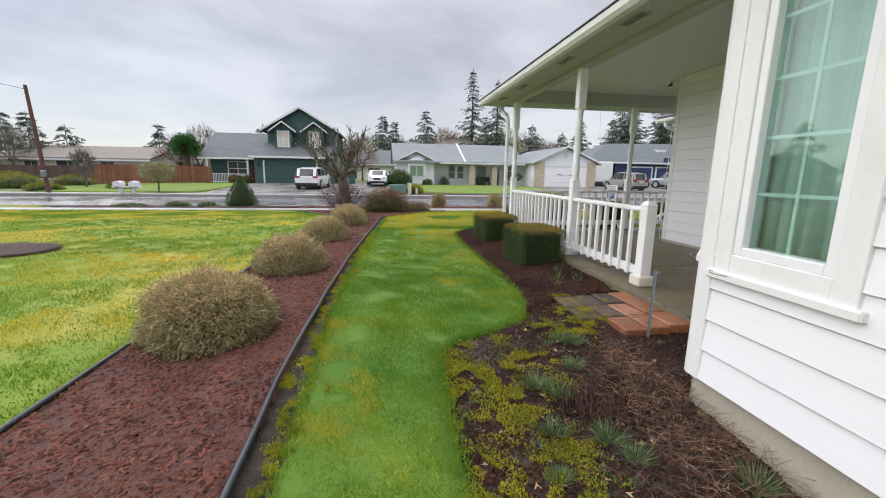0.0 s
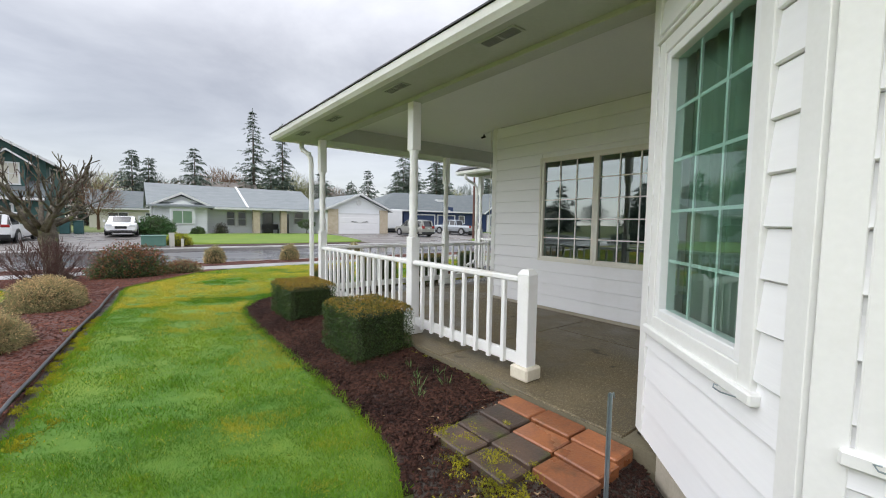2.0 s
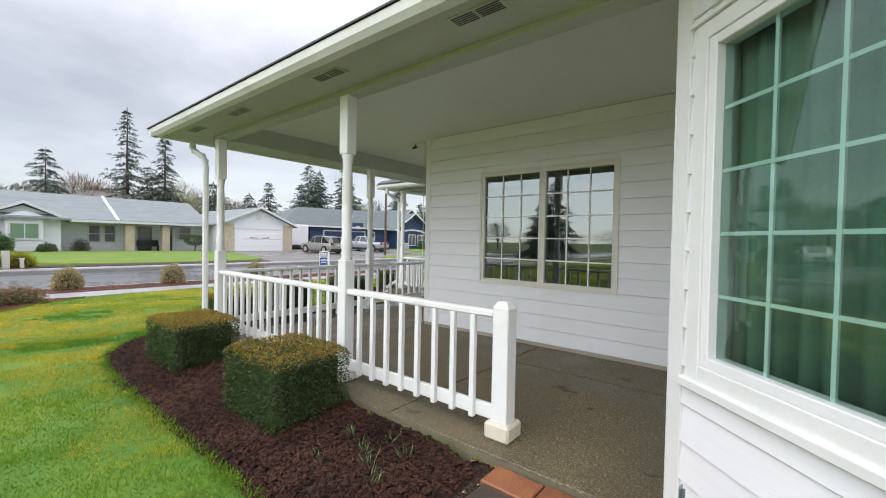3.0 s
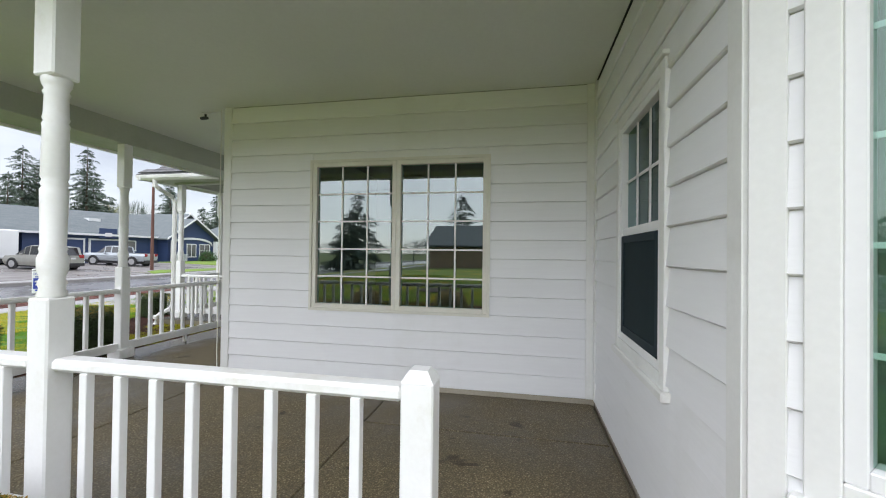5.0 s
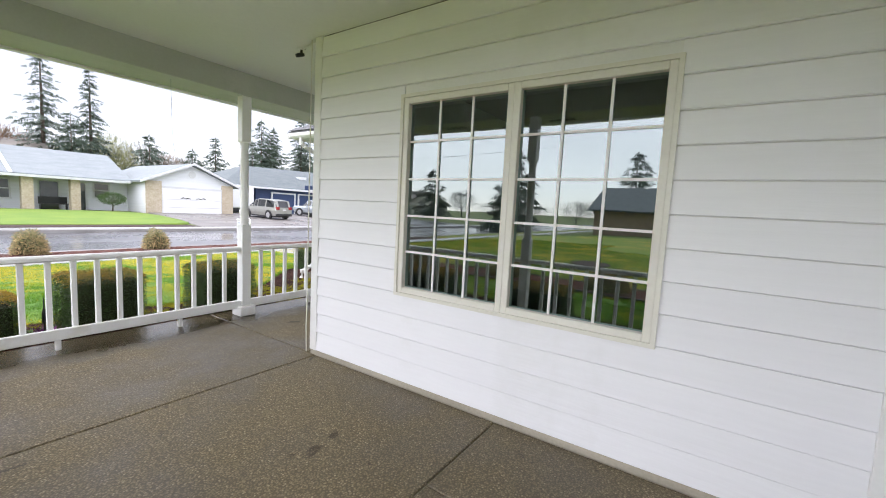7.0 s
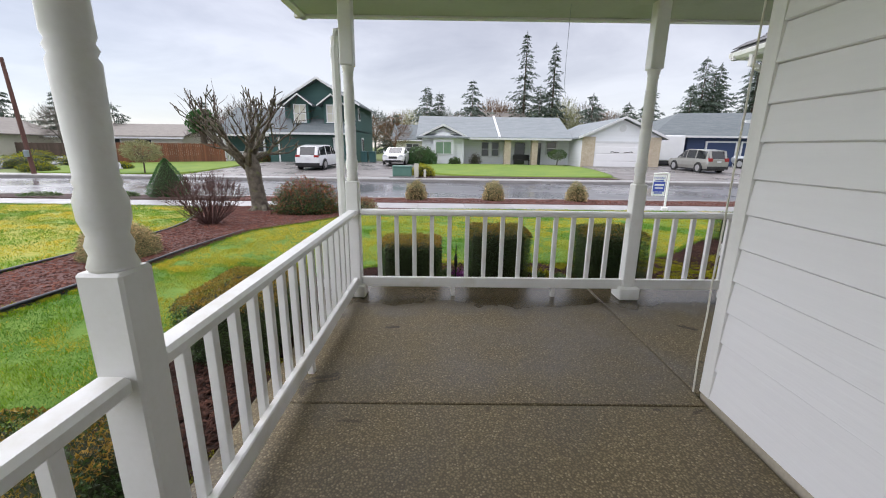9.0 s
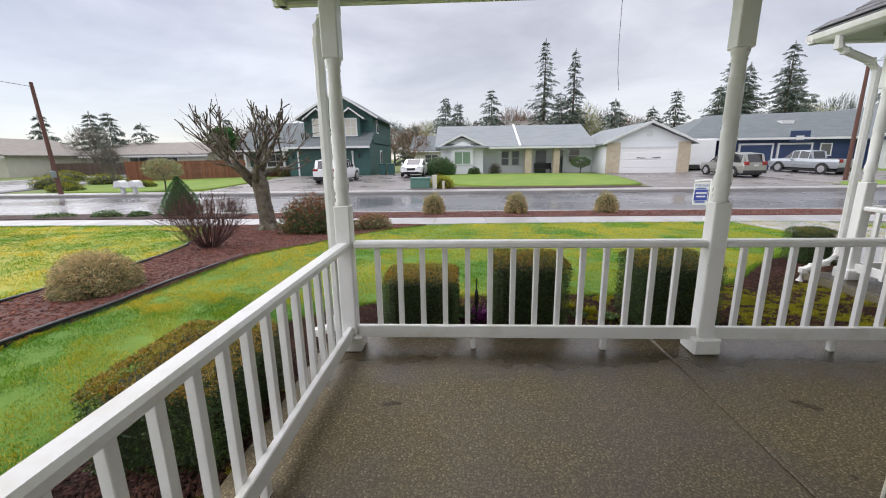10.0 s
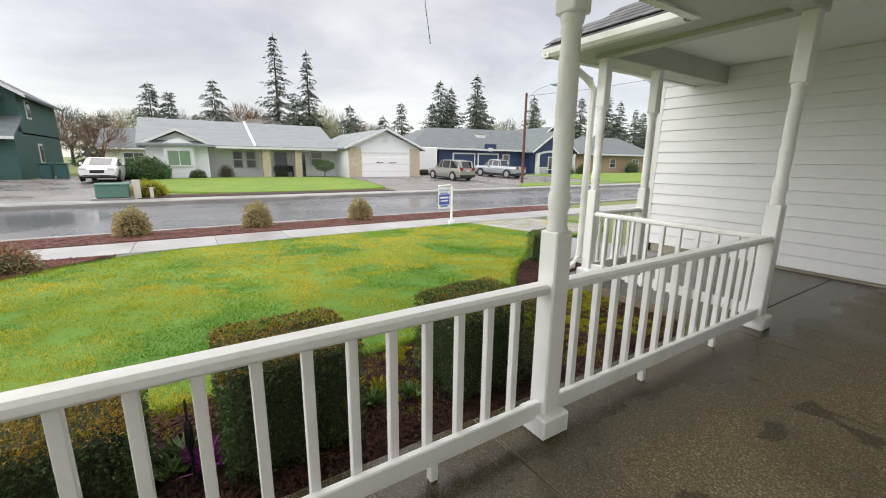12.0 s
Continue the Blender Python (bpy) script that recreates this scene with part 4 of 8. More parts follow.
# ---- porch posts and rails ----


def porch_post(x, y, label, lean=0):
    p = thing("porch_post", pose(x, y, FLOOR), label, "porch post", "turned posts of the porch")
    part("base_block", boxes((-0.10, 0.10, -0.10, 0.10, 0.0, 0.125), bevel=0.012), white_rail, p)
    part("lower_block", boxes((-0.058, 0.058, -0.058, 0.058, 0.12, 1.13), bevel=0.008), white_rail, p)
    rows = [(0.050, 1.155), (0.056, 1.17), (0.046, 1.20), (0.052, 1.225), (0.044, 1.25), (0.055, 1.29), (0.056, 1.34), (0.046, 1.37), (0.050, 1.385), (0.045, 1.40), (0.050, 1.62), (0.051, 1.66), (0.044, 1.675), (0.051, 1.69), (0.044, 1.705),
            (0.050, 1.72), (0.047, 1.95), (0.050, 1.965), (0.043, 1.98), (0.049, 1.995), (0.045, 2.01), (0.043, 2.10), (0.050, 2.115), (0.043, 2.13), (0.052, 2.15), (0.056, 2.175), (0.050, 2.19)]
    part("turned_shaft", lathe([(r, 1.125 + (z - 1.155) * 0.97) for r, z in rows], 20), white_rail, p, "turned white shaft with rings", True)
    part("upper_block", boxes((-0.058, 0.058, -0.058, 0.058, 2.122, 2.665), bevel=0.008), white_rail, p)
    return p


POST_LABEL = "white turned wooden porch post on a square base"
first = porch_post(2.97, 5.66, POST_LABEL)
for x, y in ((2.97, 8.47), (5.66, 8.47), (8.42, 8.47), (8.42, 10.34), (9.50, 10.34)):
    copy_thing(first, pose(x, y, FLOOR))

newel = thing("newel_post", pose(2.97, 3.93, FLOOR), "square white newel post with a chamfered cap on a cream block", "newel post")
part("base_block", boxes((-0.095, 0.095, -0.095, 0.095, 0.0, 0.115), bevel=0.015), cream_block, newel, "cream painted base block")
nb = boxes((-0.060, 0.060, -0.060, 0.060, 0.11, 0.885), bevel=0.006)
part("shaft", nb, white_rail, newel)
capm = bmesh.new()
vb = [capm.verts.new((sx * 0.060, sy * 0.060, 0.884)) for sx, sy in ((-1, -1), (1, -1), (1, 1), (-1, 1))]
vt = [capm.verts.new((sx * 0.034, sy * 0.034, 0.925)) for sx, sy in ((-1, -1), (1, -1), (1, 1), (-1, 1))]
capm.faces.new(vt)
for i in range(4):
    capm.faces.new((vb[i], vb[(i + 1) % 4], vt[(i + 1) % 4], vt[i]))
part("cap", capm, white_rail, newel)


def railing(x, y, a, length, label, gap=0.173, legs=()):
    """A run of railing along its own x: two rails with square balusters between."""
    r = thing("railing", pose(x, y, FLOOR, 0, 0, a), label, "railing", "white railings round the porch")
    part("top_rail", boxes((0, length, -0.047, 0.047, 0.808, 0.862), bevel=0.014), white_rail, r)
    part("bottom_rail", boxes((0, length, -0.032, 0.008, 0.095, 0.195), bevel=0.006), white_rail, r)
    n = max(1, round(length / gap) - 1)
    bal = mesh_of("baluster", boxes((-0.020, 0.020, 0.006, 0.044, 0.085, 0.81), bevel=0.003), white_rail)
    for i in range(n):
        b = part("baluster", bal, None, r)
        b.location = (length * (i + 1) / (n + 1), 0, 0)
    for s in legs:
        part("support_block", boxes((s - 0.02, s + 0.02, -0.02, 0.02, 0.0, 0.10), bevel=0.003), white_rail, r)
    return r


railing(2.97, 3.99, 90, 1.61, "white railing between newel and turned post")
railing(2.97, 5.72, 90, 2.69, "white railing along the side of the porch", legs=(1.3,))
railing(3.03, 8.47, 0, 2.57, "white railing along the front of the porch", legs=(0.9, 1.9))
railing(5.72, 8.47, 0, 2.64, "white railing along the front of the porch", legs=(0.9, 1.9))
railing(8.42, 8.53, 90, 1.75, "white railing beside the entry")
railing(8.48, 10.34, 0, 0.96, "short white railing before the entry")


def downspout(points, label, elbow=True):
    d = thing("downspout", None, label, "downspout", "white downspouts")
    bm = bmesh.new()
    tube(bm, points, 0.040, 8)
    part("pipe", bm, gutter_metal, d)
    for p in points[1:-1]:
        ring = bmesh.new()
        tube(ring, [(p[0], p[1], p[2] - 0.03), (p[0], p[1], p[2] + 0.03)], 0.045, 8)
        part("coupling", ring, gutter_metal, d)
    return d


downspout([(2.83, 9.10, 3.16), (2.83, 9.09, 3.06), (2.83, 9.02, 2.99), (2.83, 8.74, 2.89), (2.83, 8.64, 2.80), (2.83, 8.61, 2.70), (2.83, 8.61, 0.62), (2.78, 8.62, 0.55), (2.66, 8.62, 0.50), (2.56, 8.62, 0.50)], "ribbed white metal downspout at the porch corner")
downspout([(7.92, 10.46, 3.14), (7.93, 10.46, 3.02), (8.0, 10.45, 2.97), (8.28, 10.45, 2.86), (8.37, 10.45, 2.76), (8.37, 10.45, 0.72), (8.24, 10.45, 0.60), (8.12, 10.47, 0.55), (8.02, 10.48, 0.50), (8.0, 10.48, 0.36)], "white metal downspout at the entry porch corner")
downspout([(10.80, 11.86, 3.60), (10.82, 11.80, 3.52), (11.08, 11.50, 3.38), (11.16, 11.40, 3.28), (11.17, 11.38, 3.1), (11.17, 11.38, 0.6)], "white metal downspout at the wing corner")

# soffit vents
for y in (3.95, 5.45, 7.1, 8.3):
    v = thing("soffit_vent", pose(2.60, y, GZ + 0.018), "slotted pale soffit vent", "vent", "soffit vents")
    part("vent_frame", boxes((-0.06, 0.06, -0.19, 0.19, -0.006, 0.002)), soffit_shade_paint, v)
    for k in range(5):
        for y0, y1 in ((-0.17, -0.01), (0.01, 0.17)):
            part("vent_slot", boxes((-0.045 + k * 0.02, -0.036 + k * 0.02, y0, y1, -0.0085, -0.0055)), black_plastic, v, "dark vent slot")

# camera lamp on the porch ceiling and its conduit
cl = thing("porch_camera", pose(5.47, 7.14, TOP), "small dark security fitting under the porch ceiling", "security camera")
part("mount", lathe([(0.04, -0.012), (0.04, 0.0)], 14), white_trim, cl)
part("stem", lathe([(0.012, -0.05), (0.012, -0.012)], 8), black_plastic, cl)
hd = bmesh.new(); tube(hd, [(-0.045, 0.02, -0.075), (-0.015, 0.01, -0.062), (0.02, -0.02, -0.052)], [0.017, 0.020, 0.014], 10)
part("head", hd, black_plastic, cl)
cd = bmesh.new(); tube(cd, [(0.0, -0.02, -0.006), (-0.03, -0.2, -0.006), (-0.06, -0.33, -0.006)], 0.006, 6)
part("cable", cd, white_trim, cl)
cable = thing("corner_cable", None, "thin cream cable run down the wall corner", "cable")
cb = bmesh.new(); tube(cb, [(5.356, 6.832, 3.34), (5.354, 6.833, 2.4), (5.356, 6.836, 1.6), (5.350, 6.834, 1.15), (5.358, 6.838, 0.95), (5.350, 6.836, 0.7), (5.357, 6.834, 0.45)], 0.0055, 6)
part("cable_run", cb, cream_vinyl, cable)

# loose wire hanging before the porch
wire = thing("hanging_wire", None, "thin grey wire hanging from the eave", "wire")
wb = bmesh.new(); tube(wb, [(4.93, 8.62, 3.16), (4.91, 8.56, 2.95), (4.885, 8.49, 2.62), (4.88, 8.46, 2.45), (4.89, 8.44, 2.32)], 0.0020, 5)
part("wire_strand", wb, galvanised, wire)

# ---- far houses ----
green_wall = surface("green_wall", (0.028, 0.085, 0.080), (0.040, 0.105, 0.098), 0.6, 2, 30, 0.2, 0.01, stretch=(0.2, 0.2, 6))
green_door = surface("green_garage", (0.026, 0.072, 0.066), (0.034, 0.085, 0.078), 0.5, 2, 30, 0.1, 0.01)
grey_roof = surface("grey_roof", (0.17, 0.195, 0.205), (0.24, 0.265, 0.275), 0.75, 1.5, 14, 0.6, 0.03, stretch=(0.6, 1.6, 1.6), fine_mix=0.5)
slate_roof = surface("slate_roof", (0.085, 0.105, 0.112), (0.14, 0.16, 0.165), 0.75, 1.5, 14, 0.6, 0.03, stretch=(0.6, 1.6, 1.6), fine_mix=0.5)
brown_roof = surface("brown_roof", (0.17, 0.155, 0.135), (0.24, 0.22, 0.195), 0.8, 1.5, 14, 0.5, 0.03, fine_mix=0.5)
ranch_wall = surface("ranch_wall", (0.82, 0.84, 0.87), (0.76, 0.78, 0.81), 0.65, 1.5, 20, 0.2, 0.01, stretch=(0.2, 0.2, 6))
garage_white = surface("garage_white", (0.86, 0.86, 0.87), (0.82, 0.82, 0.83), 0.5, 2, 30, 0.05, 0.01)
stone_veneer = surface("stone_veneer", (0.50, 0.41, 0.29), (0.68, 0.60, 0.47), 0.85, 3, 9, 0.6, 0.03, fine_mix=0.6, island=0.3)
blue_wall = surface("blue_wall", (0.020, 0.040, 0.110), (0.030, 0.052, 0.130), 0.6, 2, 30, 0.2, 0.01, stretch=(0.2, 0.2, 6))
tan_wall = surface("tan_wall", (0.40, 0.29, 0.20), (0.33, 0.24, 0.17), 0.75, 2, 25, 0.2, 0.01)
cream_wall = surface("cream_wall", (0.60, 0.58, 0.50), (0.54, 0.52, 0.45), 0.7, 2, 25, 0.2, 0.01)
fence_wood = surface("fence_wood", (0.17, 0.062, 0.032), (0.24, 0.095, 0.050), 0.75, 2, 30, 0.4, 0.01, vary=0.25, stretch=(3, 3, 0.4))
dark_fence = surface("dark_fence", (0.075, 0.05, 0.042), (0.11, 0.075, 0.06), 0.8, 2, 30, 0.3, 0.01, vary=0.2)
red_door = surface("red_door", (0.13, 0.010, 0.012), (0.17, 0.016, 0.018), 0.4, 2, 20, 0.03, 0.005)
far_trim = surface("far_trim", (0.70, 0.71, 0.72), (0.62, 0.63, 0.64), 0.5, 2, 20, 0.03, 0.005)
green_curtain = surface("green_blind", (0.16, 0.26, 0.17), (0.20, 0.30, 0.20), 0.7, 2, 20, 0.05, 0.005)


def gable_roof_x(bm, x0, x1, y0, y1, eave, ridge, over=0.45, t=0.14):
    """A pitched roof whose ridge runs along x."""
    ym = (y0 + y1) / 2
    s = (ridge - eave) / (ym - y0)
    a0, a1, e = y0 - over, y1 + over, eave - over * s
    extrude_profile([(a0, e), (ym, ridge), (a1, e), (a1, e + t), (ym, ridge + t), (a0, e + t)], "x", x0 - over, x1 + over, bm)


def gable_roof_y(bm, x0, x1, y0, y1, eave, ridge, over=0.45, t=0.14):
    xm = (x0 + x1) / 2
    s = (ridge - eave) / (xm - x0)
    a0, a1, e = x0 - over, x1 + over, eave - over * s
    extrude_profile([(a0, e), (xm, ridge), (a1, e), (a1, e + t), (xm, ridge + t), (a0, e + t)], "y", y0 - over, y1, bm)


def rake_trim(bm, x0, x1, y, eave, ridge, over=0.45, h=0.20, d=0.06):
    """White boards along a gable that faces the street."""
    xm = (x0 + x1) / 2
    s = (ridge - eave) / (xm - x0)
    a0, a1, e = x0 - over - 0.02, x1 + over + 0.02, eave - (over + 0.02) * s
    for u in (((a0, e), (xm, ridge), (xm, ridge + h), (a0, e + h)), ((xm, ridge), (a1, e), (a1, e + h), (xm, ridge + h))):
        extrude_profile([(p[0], p[1]) for p in u], "y", y - over - d, y - over, bm)


def far_window(parent, x0, x1, y, z0, z1, cols=2, rows=2, glass=None, bars=True):
    """A window of a far house, facing the street."""
    w = part("window", boxes((x0 - 0.1, x0, y - 0.06, y + 0.02, z0 - 0.1, z1 + 0.1), (x1, x1 + 0.1, y - 0.06, y + 0.02, z0 - 0.1, z1 + 0.1), (x0, x1, y - 0.06, y + 0.02, z1, z1 + 0.1), (x0 - 0.14, x1 + 0.14, y - 0.08, y + 0.02, z0 - 0.1, z0)), far_trim, parent, "white-framed window")
    part("pane", boxes((x0, x1, y - 0.03, y + 0.01, z0, z1)), glass or far_glass, w)
    if bars:
        bm = bmesh.new()
        for i in range(1, cols):
            b = x0 + (x1 - x0) * i / cols
            box(bm, b - 0.03, b + 0.03, y - 0.05, y - 0.03, z0, z1)
        for j in range(1, rows):
            b = z0 + (z1 - z0) * j / rows
            box(bm, x0, x1, y - 0.048, y - 0.03, b - 0.03, b + 0.03)
        part("window_bars", bm, far_trim, w)
    return w


def gable_wall(bm, x0, x1, y0, y1, z0, eave, ridge):
    """Walls of a block with pointed ends that face along y."""
    xm = (x0 + x1) / 2
    extrude_profile([(x0, z0), (x1, z0), (x1, eave), (xm, ridge), (x0, eave)], "y", y0, y1, bm)


# the pale ranch house across the street
ranch = thing("ranch_house", None, "low pale grey ranch house with grey roof and white garage", "house")
RB = 0.36
bm = boxes((6.0, 16.6, 45.6, 54.0, RB - 0.3, 2.95))
part("wall", bm, ranch_wall, ranch)
bm = bmesh.new(); gable_wall(bm, 1.9, 5.9, 44.2, 53.0, RB - 0.3, 2.90, 3.75)
part("wall", bm, ranch_wall, ranch)
bm = bmesh.new(); gable_wall(bm, 3.0, 4.9, 43.75, 44.3, RB - 0.3, 3.0, 3.35)
part("bay_front", bm, ranch_wall, ranch)
bm = bmesh.new(); gable_wall(bm, 16.4, 23.5, 41.9, 54.0, RB - 0.3, 3.0, 4.48)
part("wall", bm, ranch_wall, ranch)
bm = bmesh.new(); gable_roof_x(bm, 1.9, 15.6, 44.0, 54.0, 2.95, 4.95, 0.5)
part("roof", bm, grey_roof, ranch, "grey shingle roof")
bm = bmesh.new(); gable_roof_y(bm, 1.9, 5.9, 44.2, 49.5, 2.90, 3.86, 0.5)
part("roof", bm, grey_roof, ranch)
bm = bmesh.new(); gable_roof_y(bm, 16.4, 23.5, 41.9, 54.0, 3.0, 4.56, 0.45)
part("roof", bm, grey_roof, ranch)
bm = bmesh.new(); rake_trim(bm, 1.9, 5.9, 44.2, 2.90, 3.86, 0.5); rake_trim(bm, 16.4, 23.5, 41.9, 3.0, 4.56, 0.45)
box(bm, 6.4, 15.95, 43.42, 43.5, 2.66, 2.84)
extrude_profile([(43.5, 2.86), (49.0, 5.1), (49.0, 5.2), (43.5, 2.97)], "x", 9.1, 9.3, bm)
part("gutter_trim", bm, far_trim, ranch, "white gutters and rake boards")
for x0, x1 in ((9.75, 10.35), (12.35, 12.9)):
    part("stone_pillar", boxes((x0, x1, 43.8, 44.4, RB - 0.3, 2.8)), stone_veneer, ranch, "tan stone pillar")
for x0, x1 in ((16.42, 17.55), (22.45, 23.48)):
    part("stone_facing", boxes((x0, x1, 41.78, 41.9, RB - 0.3, 3.0)), stone_veneer, ranch, "tan stone facing")
gd = part("garage_door", boxes((17.6, 22.4, 41.82, 41.9, RB - 0.2, 2.46)), garage_white, ranch, "white sectional garage door")
for k in range(1, 4):
    part("door_panel", boxes((17.65, 22.35, 41.79, 41.82, RB - 0.17 + 0.68 * (k - 1), RB - 0.2 + 0.66 * k), bevel=0.015), garage_white, gd)
for s in (-1, 1):
    orn = extrude_profile([(20.0 + s * u, z) for u, z in ((0.22, 1.66), (0.45, 1.72), (0.62, 1.68), (0.85, 1.76), (1.05, 1.67), (0.95, 1.64), (0.80, 1.69), (0.62, 1.62), (0.42, 1.66), (0.24, 1.62))], "y", 41.77, 41.785)
    part("door_ornament", orn, black_plastic, gd, "black scroll ornament")
part("garage_trim", boxes((17.45, 22.55, 41.8, 41.9, 2.46, 2.62), (17.45, 17.6, 41.8, 41.9, RB - 0.2, 2.46), (22.4, 22.55, 41.8, 41.9, RB - 0.2, 2.46)), far_trim, ranch)
ov = bmesh.new(); lathe([(0.30, 0), (0.30, 0.05)], 12, ov)
bmesh.ops.transform(ov, matrix=pose(19.95, 41.9, 3.75, 90, 0, 0), verts=ov.verts)
part("gable_vent", ov, far_trim, ranch)
far_window(ranch, 3.25, 4.65, 43.75, 1.35, 2.4, 2, 1, green_curtain)
far_window(ranch, 7.75, 8.4, 45.6, 1.15, 2.45, 1, 2)
far_window(ranch, 8.75, 9.4, 45.6, 1.15, 2.45, 1, 2)
far_window(ranch, 14.2, 15.1, 45.6, 1.4, 2.5, 1, 2)
part("door", boxes((11.0, 12.0, 45.5, 45.6, RB, 2.45), (12.9, 13.6, 45.5, 45.6, RB, 2.45)), far_glass, ranch, "dark recessed entry doors")
bench = thing("garden_bench", pose(11.6, 44.9, RB), "dark bench on the ranch house porch", "bench")
part("seat", boxes((-0.8, 0.8, -0.2, 0.25, 0.4, 0.46)), black_plastic, bench)
part("backrest", boxes((-0.8, 0.8, 0.2, 0.26, 0.46, 0.95)), black_plastic, bench)
for x in (-0.75, 0.7):
    part("leg", boxes((x, x + 0.05, -0.18, 0.22, -0.05, 0.4)), black_plastic, bench)

# the green two-storey house
green = thing("green_house", None, "dark green two-storey house with grey roof and white trim", "house")
GB = 0.35
green.location, green.scale = (-0.6, 0, -0.03), (1, 1, 1.09)
gx0, gx1 = -12.0, -4.2
part("wall", boxes((gx0, gx1, 44.1, 56.0, GB - 0.4, 3.2)), green_wall, green)
bm = bmesh.new(); gable_wall(bm, -11.0, -4.2, 46.0, 56.0, 3.1, 5.6, 7.35)
part("wall", bm, green_wall, green)
part("wall", boxes((-17.0, gx0, 46.3, 54.0, GB - 0.4, 2.9)), green_wall, green)
bm = bmesh.new(); gable_roof_y(bm, -11.0, -4.2, 46.0, 56.0, 5.55, 7.42, 0.6, 0.16)
part("roof", bm, slate_roof, green, "grey shingle roof")
bm = extrude_profile([(43.5, 2.75), (46.1, 4.05), (46.1, 4.2), (43.5, 2.9)], "x", gx0 - 0.3, gx1 + 0.15)
part("roof", bm, slate_roof, green)
bm = bmesh.new(); gable_roof_x(bm, -17.2, -11.2, 45.6, 54.4, 2.85, 5.2, 0.5)
part("roof", bm, slate_roof, green)
bm = bmesh.new(); rake_trim(bm, -11.0, -4.2, 46.0, 5.55, 7.42, 0.6, 0.2, 0.08)
box(bm, gx0 - 0.3, gx1 + 0.15, 43.42, 43.5, 2.70, 2.88); box(bm, -17.7, gx0 - 0.3, 45.0, 45.1, 2.55, 2.72)
part("gutter_trim", bm, far_trim, green, "pale gutters and rake boards")
for cx in (-9.25, -6.1):
    dm = bmesh.new(); gable_wall(dm, cx - 0.85, cx + 0.85, 45.1, 46.2, 3.3, 5.45, 5.95)
    dormer = part("dormer", dm, green_wall, green)
    rf = bmesh.new(); gable_roof_y(rf, cx - 0.85, cx + 0.85, 45.1, 47.2, 5.45, 6.02, 0.5, 0.1)
    part("dormer_roof", rf, slate_roof, dormer)
    tr = bmesh.new(); rake_trim(tr, cx - 0.85, cx + 0.85, 45.1, 5.45, 6.02, 0.5, 0.14, 0.05)
    part("dormer_trim", tr, far_trim, dormer)
    far_window(green, cx - 0.5, cx + 0.5, 45.1, 3.85, 5.2, 2, 2, cream_wall)
gdm = part("garage_door", boxes((-11.0, -5.9, 44.0, 44.1, GB - 0.1, 2.35)), green_door, green, "wide dark green garage door")
for k in range(4):
    part("door_panel", boxes((-10.95, -5.95, 43.97, 44.0, GB - 0.07 + 0.6 * k, GB + 0.5 + 0.6 * k), bevel=0.015), green_door, gdm)
part("garage_trim", boxes((-11.15, -5.75, 43.98, 44.1, 2.35, 2.5), (-11.15, -11.0, 43.98, 44.1, GB - 0.1, 2.35), (-5.9, -5.75, 43.98, 44.1, GB - 0.1, 2.35)), far_trim, green)
for x in (-11.6, -5.2):
    part("wall_lamp", boxes((x - 0.08, x + 0.08, 43.92, 44.1, 1.9, 2.25), bevel=0.02), black_plastic, green)
far_window(green, -15.2, -13.4, 46.3, 1.1, 2.3, 2, 2)
part("red_front_door", boxes((-12.9, -12.1, 46.2, 46.3, GB, 2.4), bevel=0.02), red_door, green, "dark red front door")
for x in (-16.9, -13.0):
    part("porch_pillar", boxes((x - 0.1, x + 0.1, 45.2, 45.4, GB - 0.3, 2.7)), far_trim, green)
pr = bmesh.new()
box(pr, -16.8, -13.2, 45.25, 45.33, 1.15, 1.22); box(pr, -16.8, -13.2, 45.25, 45.33, GB + 0.05, GB + 0.12)
for k in range(24):
    box(pr, -16.75 + k * 0.15, -16.70 + k * 0.15, 45.27, 45.31, GB + 0.1, 1.17)
part("porch_rail", pr, far_trim, green, "white porch rail")
sw = part("side_window", boxes((-4.2, -4.15, 47.6, 48.6, 4.1, 5.3), (-4.2, -4.15, 49.0, 50.0, 1.2, 2.6)), far_trim, green)
part("side_pane", boxes((-4.16, -4.13, 47.75, 48.45, 4.22, 5.18), (-4.16, -4.13, 49.15, 49.85, 1.35, 2.45)), far_glass, sw)

# the blue house
blue = thing("blue_house", None, "dark blue house with white trim and arched porch", "house")
part("wall", boxes((28.6, 42.0, 46.5, 58.0, 0.0, 3.35)), blue_wall, blue)
bm = bmesh.new(); gable_wall(bm, 41.8, 49.0, 45.0, 58.0, 0.0, 3.4, 5.6)
part("wall", bm, blue_wall, blue)
bm = bmesh.new()
hip = [bm.verts.new(c) for c in ((24.6, 46.0, 3.3), (46, 46.0, 3.3), (46, 59, 3.3), (24.6, 59, 3.3), (30.6, 52.5, 6.0), (46, 52.5, 6.3))]
for f in ((0, 1, 5, 4), (1, 2, 5), (2, 3, 4, 5), (3, 0, 4), (0, 3, 2, 1)):
    bm.faces.new([hip[i] for i in f])
part("roof", bm, slate_roof, blue, "grey shingle hip roof")
bm = bmesh.new(); gable_roof_y(bm, 41.8, 49.0, 45.0, 58.0, 3.4, 5.7, 0.6)
part("roof", bm, slate_roof, blue)
bm = bmesh.new(); gable_roof_y(bm, 44.0, 50.5, 47.5, 58.0, 4.1, 6.5, 0.4)
part("roof", bm, slate_roof, blue)
bm = bmesh.new(); rake_trim(bm, 41.8, 49.0, 45.0, 3.4, 5.7, 0.6, 0.22); rake_trim(bm, 44.0, 50.5, 47.5, 4.1, 6.5, 0.4, 0.2)
